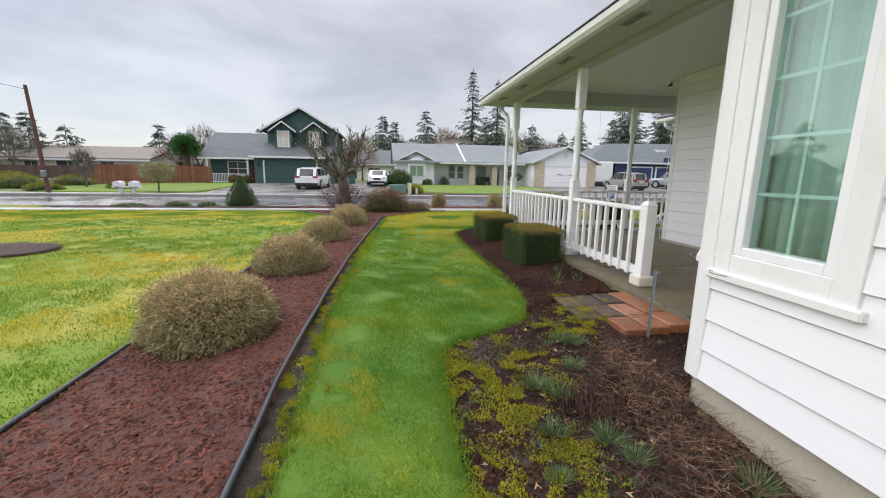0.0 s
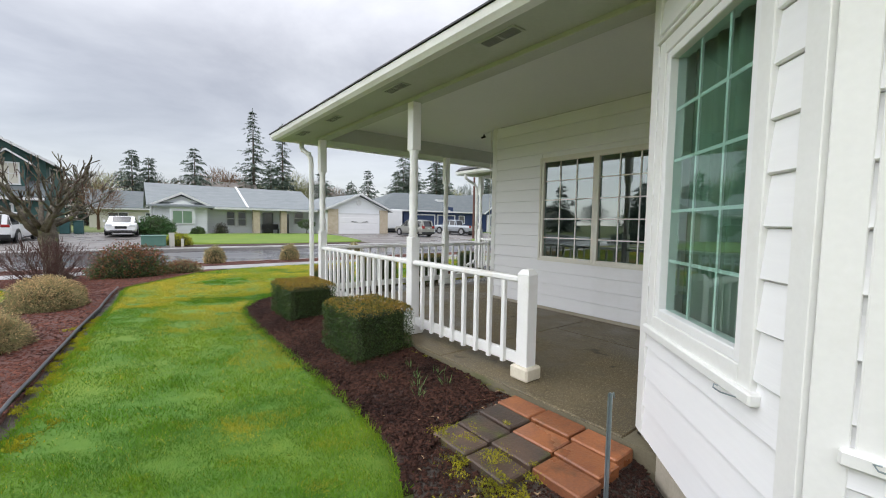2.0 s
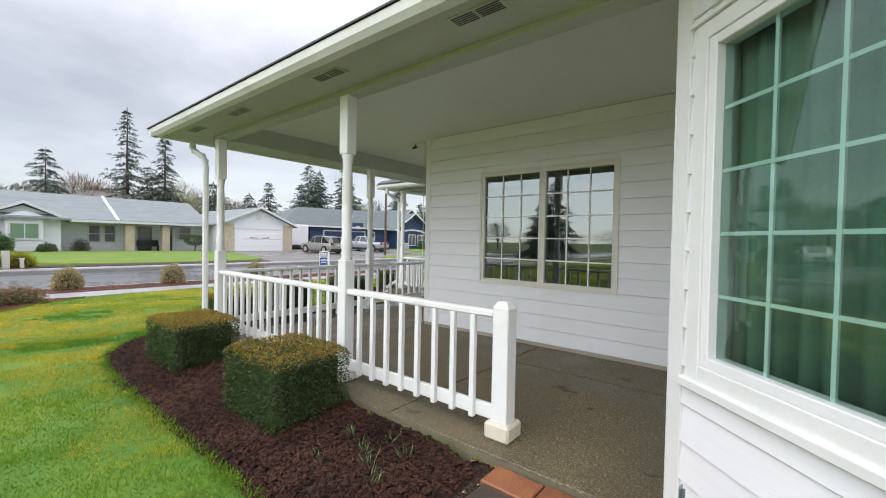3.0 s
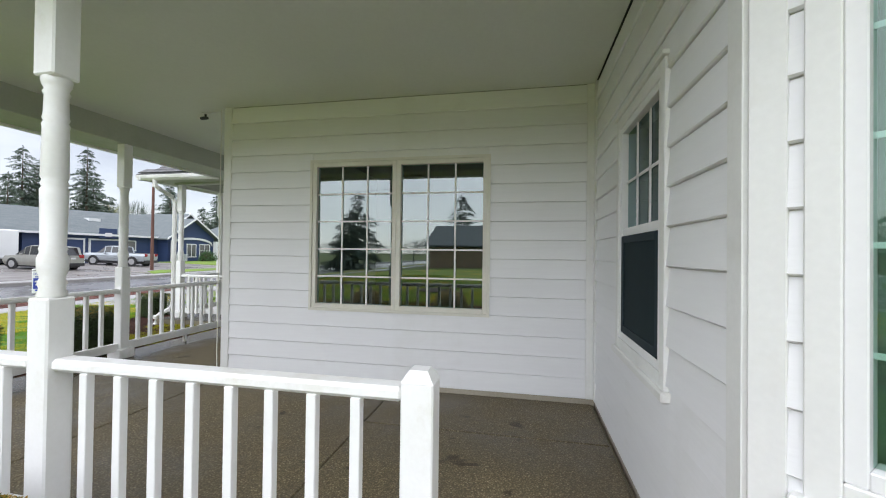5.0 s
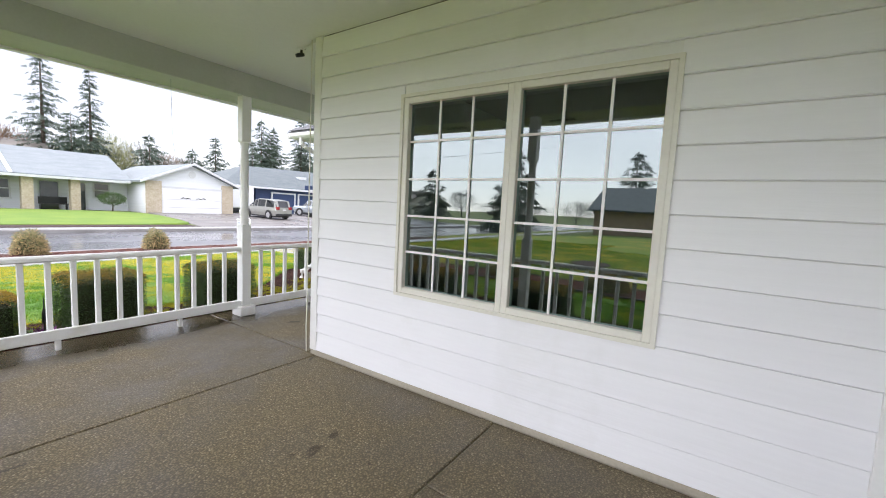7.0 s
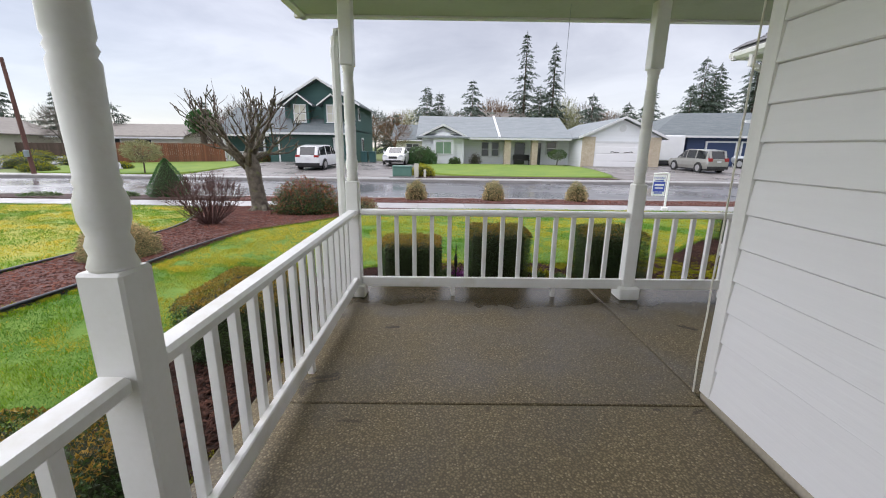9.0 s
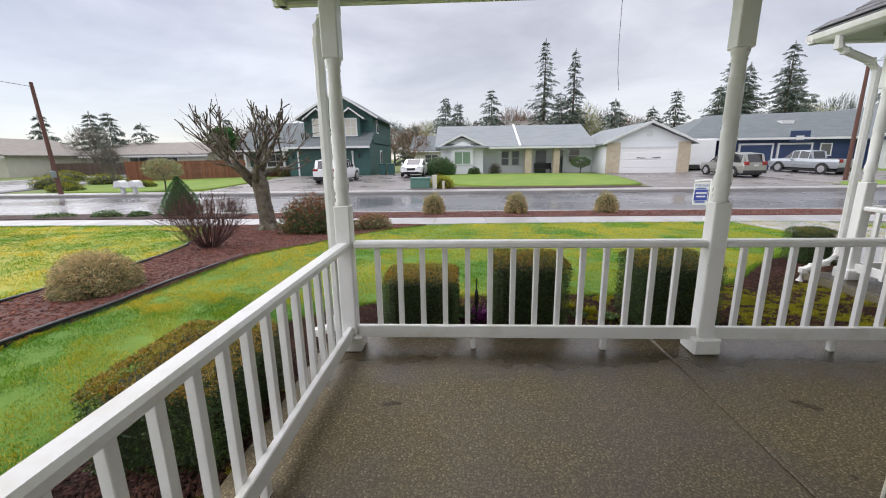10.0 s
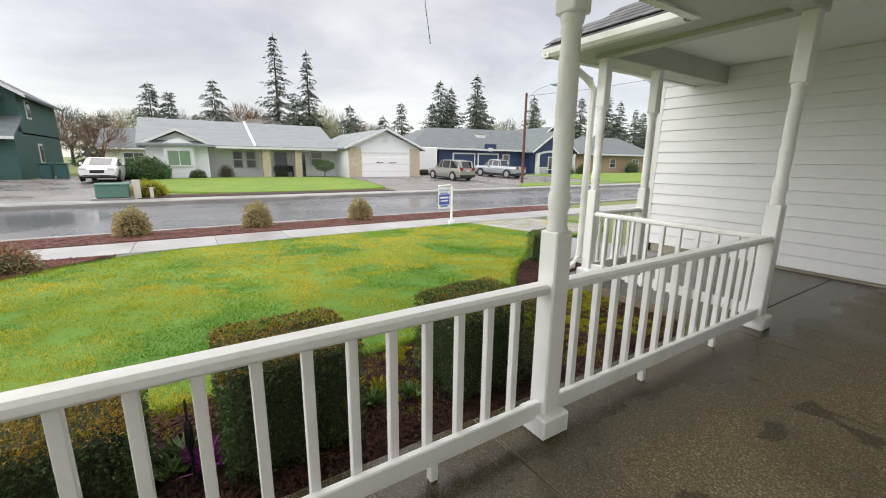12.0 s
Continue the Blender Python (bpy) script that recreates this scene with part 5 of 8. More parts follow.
box(bm, 24.6, 41.4, 45.9, 46.0, 3.16, 3.36)
for k in range(10):
    a0, a1 = math.pi * k / 10, math.pi * (k + 1) / 10
    extrude_profile([(45.4 - 3.2 * math.cos(a0), 2.35 + 0.8 * math.sin(a0)), (45.4 - 3.2 * math.cos(a1), 2.35 + 0.8 * math.sin(a1)), (45.4 - 3.2 * math.cos(a1), 2.6 + 0.8 * math.sin(a1)), (45.4 - 3.2 * math.cos(a0), 2.6 + 0.8 * math.sin(a0))], "y", 44.85, 44.98, bm)
part("gutter_trim", bm, far_trim, blue, "white trim with an arch")
for x0, x1 in ((30.6, 33.5), (34.2, 37.1)):
    g = part("garage_door", boxes((x0, x1, 46.4, 46.5, 0.4, 2.7)), blue_wall, blue, "dark blue garage door")
    part("garage_trim", boxes((x0 - 0.16, x0, 46.36, 46.5, 0.4, 2.86), (x1, x1 + 0.16, 46.36, 46.5, 0.4, 2.86), (x0, x1, 46.36, 46.5, 2.7, 2.86)), far_trim, g)
far_window(blue, 38.1, 39.0, 46.5, 1.7, 2.7, 1, 1)
far_window(blue, 44.6, 45.9, 45.0, 1.0, 2.5, 2, 1)
far_window(blue, 46.6, 48.2, 45.0, 1.0, 2.5, 2, 2)
for x in (42.2, 48.9):
    part("porch_pillar", boxes((x - 0.2, x + 0.2, 44.4, 44.8, 0.0, 3.0)), far_trim, blue, "white porch pillar")
pr = bmesh.new(); box(pr, 42.4, 44.2, 44.5, 44.6, 1.2, 1.3)
for k in range(12):
    box(pr, 42.45 + k * 0.15, 42.51 + k * 0.15, 44.52, 44.58, 0.3, 1.2)
part("porch_rail", pr, far_trim, blue, "white porch rail")
part("skylight", boxes((36.2, 37.4, 49.3, 50.3, 4.75, 5.15)), far_trim, blue)

# low tan house beyond it
tan = thing("tan_house", None, "low tan brick house with dark grey hip roof", "house")
part("wall", boxes((57.5, 74, 48.5, 58, 0.0, 3.3)), tan_wall, tan)
bm = bmesh.new()
hip = [bm.verts.new(c) for c in ((56.5, 47.6, 3.2), (75, 47.6, 3.2), (75, 59, 3.2), (56.5, 59, 3.2), (61, 53.3, 6.2), (71, 53.3, 6.2))]
for f in ((0, 1, 5, 4), (1, 2, 5), (2, 3, 4, 5), (3, 0, 4), (0, 3, 2, 1)):
    bm.faces.new([hip[i] for i in f])
part("roof", bm, slate_roof, tan)
part("gutter_trim", boxes((56.5, 75, 47.5, 47.6, 3.05, 3.25)), far_trim, tan)
far_window(tan, 62.5, 63.8, 48.5, 1.2, 2.5, 1, 2)
far_window(tan, 68.5, 70.2, 48.5, 1.2, 2.5, 2, 2)

# pale houses along the side street, and those behind the camera that the windows mirror


def plain_house(x0, x1, y0, y1, base, eave, ridge, wallm, roofm, label, along="x", openings=()):
    h = thing("neighbour_house", None, label, "house", "houses of the neighbourhood")
    part("wall", boxes((x0, x1, y0, y1, base - 0.3, eave)), wallm, h)
    bm = bmesh.new()
    if along == "x":
        gable_roof_x(bm, x0, x1, y0, y1, eave, ridge, 0.5)
        e = bmesh.new()
        for xa in (x0, x1 - 0.1):
            extrude_profile([(y0, eave), (y1, eave), ((y0 + y1) / 2, ridge)], "x", xa, xa + 0.1, e)
    else:
        gable_roof_y(bm, x0, x1, y0, y1 + 0.5, eave, ridge, 0.5)
        e = bmesh.new()
        for ya in (y0, y1 - 0.1):
            extrude_profile([(x0, eave), (x1, eave), ((x0 + x1) / 2, ridge)], "y", ya, ya + 0.1, e)
    part("roof", bm, roofm, h)
    part("gable_end", e, wallm, h)
    part("gutter_trim", boxes((x0 - 0.5, x1 + 0.5, y0 - 0.62, y0 - 0.5, eave - 0.35, eave - 0.15)), far_trim, h)
    for a, b, z0, z1 in openings:
        far_window(h, a, b, y0, z0, z1)
    return h


plain_house(-46, -29.5, 58, 70, 0.45, 2.9, 4.5, cream_wall, brown_roof, "low cream house with a grey-brown roof", "x", ((-43.5, -42, 1.2, 2.4), (-40, -37.5, 1.0, 2.5), (-35, -33.5, 1.2, 2.4)))
plain_house(-62, -48, 50, 62, 0.45, 2.9, 5.0, cream_wall, brown_roof, "low cream house with a grey-brown roof", "y", ((-59, -57.5, 1.2, 2.4), (-54, -52, 1.2, 2.4)))
plain_house(-29, -22, 66, 76, 0.45, 3.1, 5.2, cream_wall, slate_roof, "pale house with a blue-grey roof", "y", ((-27.5, -26, 1.2, 2.4),))
plain_house(-22.5, -15, 64, 74, 0.45, 3.2, 5.6, cream_wall, slate_roof, "pale house with a blue-grey roof", "y", ((-20, -18.5, 1.2, 2.4),))
plain_house(-4, 6, 72, 84, 0.5, 3.2, 5.6, cream_wall, slate_roof, "small grey house at the end of the drive", "x", ((-2, 0, 1.2, 2.4), (2, 4, 1.2, 2.4)))
plain_house(10, 20, 84, 96, 0.5, 5.4, 8.8, tan_wall, brown_roof, "tall brown-roofed house behind the trees", "x")
plain_house(-44, -33, -8, 13.5, 0.2, 2.7, 5.0, tan_wall, slate_roof, "low grey-roofed house beyond the lawn", "y", ())
plain_house(-46, -32, -34, -16, 0.2, 3.0, 5.6, cream_wall, slate_roof, "pale house at the far end of the lawn", "y", ())

# ---- planting round the porch ----
rng = np.random.default_rng(7)


def leafy_box(name, x0, x1, y0, y1, top, label, tips=0.5, seed=1):
    """A clipped box hedge: dark core for the shade between leaves, leaves all over it, yellowed tips on top."""
    r = np.random.default_rng(seed)
    zb = float(ground_z(y0)) + float(soil_rise(x0, y0)) - 0.03
    cx, cy = (x0 + x1) / 2, (y0 + y1) / 2
    h = thing(name, pose(cx, cy, zb), label, "hedge", "clipped hedges round the porch")
    ax, ay, hz = (x1 - x0) / 2, (y1 - y0) / 2, top - zb
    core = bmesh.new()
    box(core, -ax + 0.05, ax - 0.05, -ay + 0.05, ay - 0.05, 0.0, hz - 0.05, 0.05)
    part("core", core, hedge_shade_core, h)
    n = int(25000 * (ax * ay * 4 + 4 * (ax + ay) * hz) / 2.4)
    areas = np.array([4 * ax * ay, 2 * ay * hz, 2 * ay * hz, 2 * ax * hz, 2 * ax * hz])
    side = r.choice(5, n, p=areas / areas.sum())
    u, v, d = r.uniform(-1, 1, n), r.uniform(-1, 1, n), r.uniform(-0.05, 0.006, n)
    wob = np.array([0.02 * noise.noise(Vector((a * 3, b * 3, seed))) for a, b in zip(u, v)])
    d = d + wob
    P, N = np.zeros((n, 3)), np.zeros((n, 3))
    for k in range(5):
        s = side == k
        if k == 0:
            P[s] = np.stack([u[s] * ax, v[s] * ay, hz + d[s]], 1); N[s] = (0, 0, 1)
        elif k < 3:
            g = 1 if k == 1 else -1
            P[s] = np.stack([g * (ax + d[s]), u[s] * ay, (v[s] + 1) / 2 * hz], 1); N[s] = (g, 0, 0.25)
        else:
            g = 1 if k == 3 else -1
            P[s] = np.stack([u[s] * ax, g * (ay + d[s]), (v[s] + 1) / 2 * hz], 1); N[s] = (0, g, 0.25)
    # round the corners
    lim = 0.07
    over = np.maximum(np.abs(P[:, 0]) - (ax - lim), 0) + np.maximum(np.abs(P[:, 1]) - (ay - lim), 0) + np.maximum(P[:, 2] - (hz - lim), 0)
    P[:, 2] -= np.maximum(over - lim, 0) * 0.4
    T = toward(N + r.normal(0, 0.55, (n, 3)), r)
    sz = r.uniform(0.011, 0.021, n)
    up = np.clip((P[:, 2] - hz * 0.82) / (hz * 0.18), 0, 1)
    blotch = np.array([noise.noise(Vector((p[0] * 4, p[1] * 4, seed * 3))) for p in P])
    which = (r.uniform(0, 1, n) < up * (tips + 0.5 * blotch)).astype(int)
    part("foliage", scatter("leaves", LEAF, LEAF_F, P, T, np.stack([sz * 0.95, sz, sz * 1.05], 1), [hedge_leaf, hedge_tip], which), None, h, "small dense leaves with yellow-brown tips")
    return h


leafy_box("box_hedge", 2.03, 2.70, 5.24, 6.06, 0.88, "clipped green box hedge with browned top", 0.75, 1)
leafy_box("box_hedge", 2.00, 2.66, 7.16, 8.02, 0.87, "clipped green box hedge with browned top", 1.1, 2)
leafy_box("box_hedge", 3.12, 3.80, 8.98, 9.52, 0.86, "clipped hedge with a golden-brown top before the railing", 1.2, 3)
leafy_box("box_hedge", 4.12, 4.80, 8.98, 9.55, 1.00, "tall clipped dark green hedge before the railing", 0.7, 4)
leafy_box("box_hedge", 5.42, 6.12, 8.98, 9.55, 1.00, "tall clipped dark green hedge before the railing", 0.5, 5)
leafy_box("box_hedge", 8.75, 9.25, 11.35, 11.8, 0.82, "small clipped dark green hedge beside the entry walk", 0.2, 6)


def dome_shrub(x, y, rx, ry, height, label, seed, mats=(tan_leaf, olive_leaf), n=14000, length=0.085, width=0.014, category="shrub", name="dome_shrub", droop=0.35, grp="tan shrubs along the mulch bed", twigs=True):
    """A mounded shrub of many thin shoots round a dark core that paints the shade in the gaps."""
    r = np.random.default_rng(seed)
    zb = float(ground_z(y)) - 0.01
    s = thing(name, pose(x, y, zb), label, category, grp)
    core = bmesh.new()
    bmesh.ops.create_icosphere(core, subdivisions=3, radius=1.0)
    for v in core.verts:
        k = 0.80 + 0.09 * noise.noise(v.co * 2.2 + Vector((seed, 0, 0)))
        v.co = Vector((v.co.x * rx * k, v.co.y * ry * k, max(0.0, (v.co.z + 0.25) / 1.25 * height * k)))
    part("core", core, gap_shade_core if mats[0] is tan_leaf else hedge_shade_core, s, "", True)
    d = r.normal(size=(n, 3)); d[:, 2] = np.abs(d[:, 2]) * 1.1 - 0.28
    d /= np.linalg.norm(d, axis=1, keepdims=True)
    k = np.array([1.0 + 0.13 * noise.noise(Vector(q * 2.4) + Vector((seed, 3, 0))) + 0.06 * noise.noise(Vector(q * 7)) for q in d])
    k *= r.uniform(0.76, 1.05, n)
    P = np.stack([d[:, 0] * rx * k, d[:, 1] * ry * k, np.maximum((d[:, 2] + 0.25) / 1.25 * height * k, 0.01)], 1)
    out = d + r.normal(0, 0.95, (n, 3)); out[:, 2] -= droop * r.uniform(0, 1.6, n)
    T = toward(out, r)
    ln = r.uniform(0.5, 1.2, n) * length
    low = np.clip(1 - P[:, 2] / height, 0, 1)
    which = (r.uniform(0, 1, n) < 0.25 + 0.55 * low).astype(int)
    part("foliage", scatter("shoots", LEAF, LEAF_F, P, T, np.stack([np.full(n, width) * r.uniform(0.6, 1.3, n), ln * 0.5, ln], 1), list(mats), which), None, s, "fine dry shoots")
    return s


DOME = "mounded tan and olive shrub of fine dry shoots on mulch"
dome_shrub(-1.27, 3.38, 0.47, 0.45, 0.51, DOME, 11, n=26000, length=0.060, width=0.011)
dome_shrub(-1.06, 5.42, 0.43, 0.42, 0.46, DOME, 12, n=18000, length=0.060, width=0.012)
dome_shrub(-0.92, 7.70, 0.40, 0.40, 0.40, DOME, 13, n=14000, length=0.06, width=0.013)
dome_shrub(-0.66, 10.10, 0.44, 0.44, 0.47, DOME, 14, n=16000, length=0.06, width=0.013)
for x in (2.88, 5.71, 8.75):
    dome_shrub(x, 19.35, 0.35, 0.33, 0.68, "small rounded olive shrub in the mulch strip", 20 + int(x), (olive_leaf, tan_leaf), 3600, 0.10, 0.028, grp="small shrubs along the street", droop=0.0)
dome_shrub(0.30, 15.1, 0.85, 0.7, 0.88, "dark red-brown leafy shrub on mulch", 31, (red_leaf, hedge_leaf), 6500, 0.085, 0.04, grp="", droop=0.1)
dome_shrub(1.55, 15.7, 0.48, 0.42, 0.40, "low dark shrub on mulch", 32, (red_leaf, olive_leaf), 3000, 0.07, 0.03, grp="", droop=0.0)
dome_shrub(1.95, 42.3, 1.35, 1.2, 1.55, "large round green shrub beside the ranch house", 33, (hedge_leaf, cypress_leaf), 3500, 0.20, 0.12, grp="")
dome_shrub(5.0, 42.9, 0.55, 0.5, 0.6, "small dark round shrub", 34, (hedge_leaf, hedge_leaf), 1200, 0.14, 0.08, grp="")
dome_shrub(7.0, 44.2, 0.5, 0.5, 0.9, "small bare grey shrub", 35, (grey_crown, grey_crown), 900, 0.3, 0.03, grp="")
dome_shrub(2.6, 30.9, 0.75, 0.5, 0.75, "yellow-green shrub beside the utility box", 36, (moss, moss), 2500, 0.12, 0.05, grp="")
dome_shrub(-14.6, 44.4, 0.6, 0.6, 0.8, "dark shrub before the green house", 37, (hedge_leaf, red_leaf), 1500, 0.14, 0.08, grp="")
dome_shrub(-13.4, 44.3, 0.6, 0.6, 0.8, "dark shrub before the green house", 38, (red_leaf, hedge_leaf), 1500, 0.14, 0.08, grp="")
for k, (x, y, w, h) in enumerate(((-22.6, 31.4, 1.1, 0.5), (-19.0, 33.5, 0.9, 0.45), (-26.0, 34.0, 1.6, 0.9), (-24.2, 36.5, 1.5, 0.8), (-31, 40, 1.6, 0.9))):
    dome_shrub(x, y, w, w * 0.7, h, "low yellow-green juniper by the side street", 40 + k, (moss, hedge_leaf), 2200, 0.16, 0.06, grp="low junipers")
for k, (x, w, h) in enumerate(((-8.6, 0.5, 0.22), (-7.4, 0.4, 0.2), (-10.5, 0.7, 0.14))):
    dome_shrub(x, 19.0, w, w * 0.6, h, "low green weed in the mulch strip", 50 + k, (weed_leaf, hedge_leaf), 900, 0.10, 0.04, grp="low weeds in the strip")
dome_shrub(46.0, 43.2, 1.1, 0.9, 1.3, "round dark green shrub before the blue house", 56, (hedge_leaf, cypress_leaf), 1500, 0.2, 0.1, grp="")
dome_shrub(49.5, 43.4, 0.8, 0.8, 1.3, "round dark green shrub before the blue house", 57, (hedge_leaf, hedge_leaf), 1200, 0.2, 0.1, grp="")
dome_shrub(66.0, 46.8, 1.3, 1.0, 1.8, "round dark shrub before the tan house", 58, (hedge_leaf, cypress_leaf), 1500, 0.2, 0.1, grp="")


def cone_shrub(x, y, r0, height, seed=60):
    r = np.random.default_rng(seed)
    c = thing("cone_cypress", pose(x, y, float(ground_z(y)) - 0.02), "small dense green cone-shaped conifer", "conifer")
    # dark solid that stands in for the shaded inside of the cone
    part("core", lathe([(0.55 * r0, 0.0), (0.78 * r0, 0.12 * height), (0.6 * r0, 0.42 * height), (0.3 * r0, 0.72 * height), (0.03, 0.96 * height)], 18), hedge_shade_core, c, "", True)
    n = 9000
    t = r.uniform(0, 1, n) ** 1.35
    rad = r0 * np.interp(t, [0, 0.12, 0.45, 0.75, 1.0], [0.72, 0.97, 0.74, 0.40, 0.02]) * r.uniform(0.86, 1.04, n)
    a = r.uniform(0, 2 * np.pi, n)
    rad *= 1 + 0.06 * np.sin(a * 5 + t * 9)
    P = np.stack([rad * np.cos(a), rad * np.sin(a), t * height], 1)
    D = np.stack([np.cos(a), np.sin(a), np.full(n, 0.9)], 1) + r.normal(0, 0.35, (n, 3))
    sz = r.uniform(0.03, 0.065, n)
    part("foliage", scatter("foliage", LEAF, LEAF_F, P, toward(D, r), np.stack([sz * 0.45, sz * 0.5, sz], 1), cypress_leaf), None, c)


cone_shrub(-6.08, 19.3, 0.68, 1.38)


def branch_tree(bm, start, direction, length, radius, depth, r, spread=0.6, up=0.15, shrink=0.72, forks=(2, 3), floor=0.003, wander=0.14):
    """Bare limbs, each forking into thinner ones."""
    p, d = Vector(start), Vector(direction).normalized()
    pts, rad = [p.copy()], [radius]
    steps = 3
    for k in range(steps):
        d = (d + Vector(r.normal(0, wander, 3)) + Vector((0, 0, up * 0.3))).normalized()
        p = p + d * (length / steps)
        pts.append(p.copy()); rad.append(max(floor, radius * (1 - 0.45 * (k + 1) / steps)))
    tube(bm, pts, rad, 6 if radius > 0.03 else 4)
    if depth > 0:
        for _ in range(r.integers(*forks, endpoint=True)):
            nd = (d + Vector(r.normal(0, spread, 3)) + Vector((0, 0, up))).normalized()
            branch_tree(bm, p, nd, length * shrink * r.uniform(0.75, 1.2), rad[-1] * 0.85, depth - 1, r, spread, up, shrink, forks, floor, wander)
        if depth > 1:
            q = pts[2]
            nd = (d + Vector(r.normal(0, spread * 1.3, 3))).normalized()
            branch_tree(bm, q, nd, length * shrink * 0.8, rad[2] * 0.6, depth - 2, r, spread, up, shrink, forks, floor, wander)


def pollard():
    r = np.random.default_rng(5)
    t = thing("pollarded_tree", pose(-1.30, 15.67, float(ground_z(15.67)) - 0.05), "bare pollarded tree with lichen-grey bark and stubby limbs", "tree")
    bm = bmesh.new()
    tube(bm, [(0.12, 0, 0), (0.12, 0, 0.10), (0.10, 0, 0.35), (0.05, 0, 0.8), (0.02, 0, 1.2), (-0.03, 0, 1.55)], [0.32, 0.23, 0.20, 0.185, 0.20, 0.17], 14)
    for a in range(6):
        tube(bm, [(0.18 + 0.12 * math.cos(a * 1.05), 0.12 * math.sin(a * 1.05), 0.16), (0.18 + 0.32 * math.cos(a * 1.05), 0.32 * math.sin(a * 1.05), 0.06), (0.18 + 0.5 * math.cos(a * 1.05 + 0.2), 0.5 * math.sin(a * 1.05 + 0.2), 0.0)], [0.10, 0.06, 0.02], 6)
    part("trunk", bm, bark, t, "thick ridged leaning trunk", True)
    limbs = bmesh.new()
    for k in range(13):
        a = k * 2 * math.pi / 13 * 2 + r.uniform(-0.25, 0.25)
        tilt = r.uniform(0.35, 1.25)
        d = (math.cos(a) * math.sin(tilt), math.sin(a) * math.sin(tilt), math.cos(tilt) + 0.12)
        branch_tree(limbs, (-0.06 + 0.08 * math.cos(a), 0.08 * math.sin(a), 1.15 + 0.38 * r.uniform(0, 1)), d, r.uniform(0.70, 0.95), r.uniform(0.065, 0.10), 3, r, 0.36, 0.22, 0.66, (2, 3), 0.013, 0.15)
    part("limb", limbs, bark, t, "knobby bare limbs", True)
    tw = bmesh.new()
    for k in range(110):
        a, e = r.uniform(0, 2 * math.pi), r.uniform(0.2, 1.0)
        q = Vector((math.cos(a) * 1.4 * r.uniform(0.5, 1), math.sin(a) * 1.4 * r.uniform(0.5, 1), 1.75 + e * 1.0))
        dd = Vector((q.x * 0.5, q.y * 0.5, 0.8)).normalized() + Vector(r.normal(0, 0.45, 3))
        tube(tw, [q, q + dd * 0.2, q + dd * 0.36 + Vector((0, 0, 0.04))], [0.007, 0.005, 0.003], 4, False)
    part("twig_crown", tw, bare_twig, t)


pollard()


def twig_bush(x, y, width, height, seed, label):
    r = np.random.default_rng(seed)
    b = thing("bare_bush", pose(x, y, float(ground_z(y)) - 0.02), label, "shrub")
    bm = bmesh.new()
    for k in range(90):
        a = r.uniform(0, 2 * math.pi)
        q_ = r.uniform(0.1, 1.5)
        d = (math.cos(a) * q_, math.sin(a) * q_, 1.0)
        branch_tree(bm, (0.08 * math.cos(a), 0.08 * math.sin(a), 0), d, height * 0.46, 0.009, 2, r, 0.33, 0.18, 0.68, (2, 3), 0.003, 0.08)
    part("stem_clump", bm, bare_twig, b, "dense bare purple-brown stems")


twig_bush(-1.0, 12.9, 1.7, 1.05, 71, "leafless purple-brown bush of fine stems on mulch")

# ---- far trees ----
SPRAY = []
SPRAY_F = []
for k in range(4):
    z = 0.10 + k * 0.22
    w = 0.34 * (1 - 0.2 * k)
    for s in (-1, 1):
        i = len(SPRAY)
        SPRAY += [(0, 0, z - 0.10), (s * w, -0.14 * w, z + 0.12), (0, 0, z + 0.10)]
        SPRAY_F.append((i, i + 1, i + 2))


def fir(x, y, height, width, seed, label="tall dark green fir", sparse=0.12, lean=0.0):
    r = np.random.default_rng(seed)
    zb = float(ground_z(y)) - 0.1
    t = thing("fir_tree", pose(x, y, zb), label, "tree", "firs beyond the houses")
    tr = bmesh.new()
    tube(tr, [(0, 0, 0), (0, 0, height * 0.5), (lean, 0, height * 0.985)], [0.016 * height, 0.010 * height, 0.02], 7)
    part("trunk", tr, fir_trunk, t)
    P, D, S = [], [], []
    whorls = int(height * 2.3)
    phase = r.uniform(0, 9)
    thin = 1.0 - 0.2 * sparse
    for k in range(whorls):
        f = 0.10 + 0.88 * (k + r.uniform(-0.4, 0.4)) / whorls
        reach = width / 2 * min(1.0, 1.55 * (1.03 - f) ** 0.9) * (1 + 0.25 * math.sin(k * 0.7 + phase)) + 0.12
        for j in range(r.integers(7, 11)):
            if r.uniform() < sparse:
                continue
            a = r.uniform(0, 2 * math.pi)
            L = reach * r.uniform(0.5, 1.25) * thin
            drop = r.uniform(0.15, 0.45)
            steps = max(2, int(L / 0.55))
            for q in range(steps):
                along = L * (q + 0.4) / steps
                P.append((along * math.cos(a) + lean * f, along * math.sin(a), f * height - drop * along + 0.10 * along * along / L))
                da = a + r.uniform(-0.7, 0.7)
                D.append((math.cos(da), math.sin(da), r.uniform(-0.8, 0.0)))
                S.append(r.uniform(0.9, 1.5) * (0.55 + 0.55 * (1 - f)))
    P.append((lean, 0, height * 0.94)); D.append((0, 0, 1)); S.append(height * 0.06)
    P, D, S = np.array(P), np.array(D), np.array(S)
    part("crown", scatter("crown", SPRAY, SPRAY_F, P, toward(D, r), np.stack([S * 1.1, S, S], 1), hazed_fir_needle), None, t, "drooping dark needles with gaps")
    return t


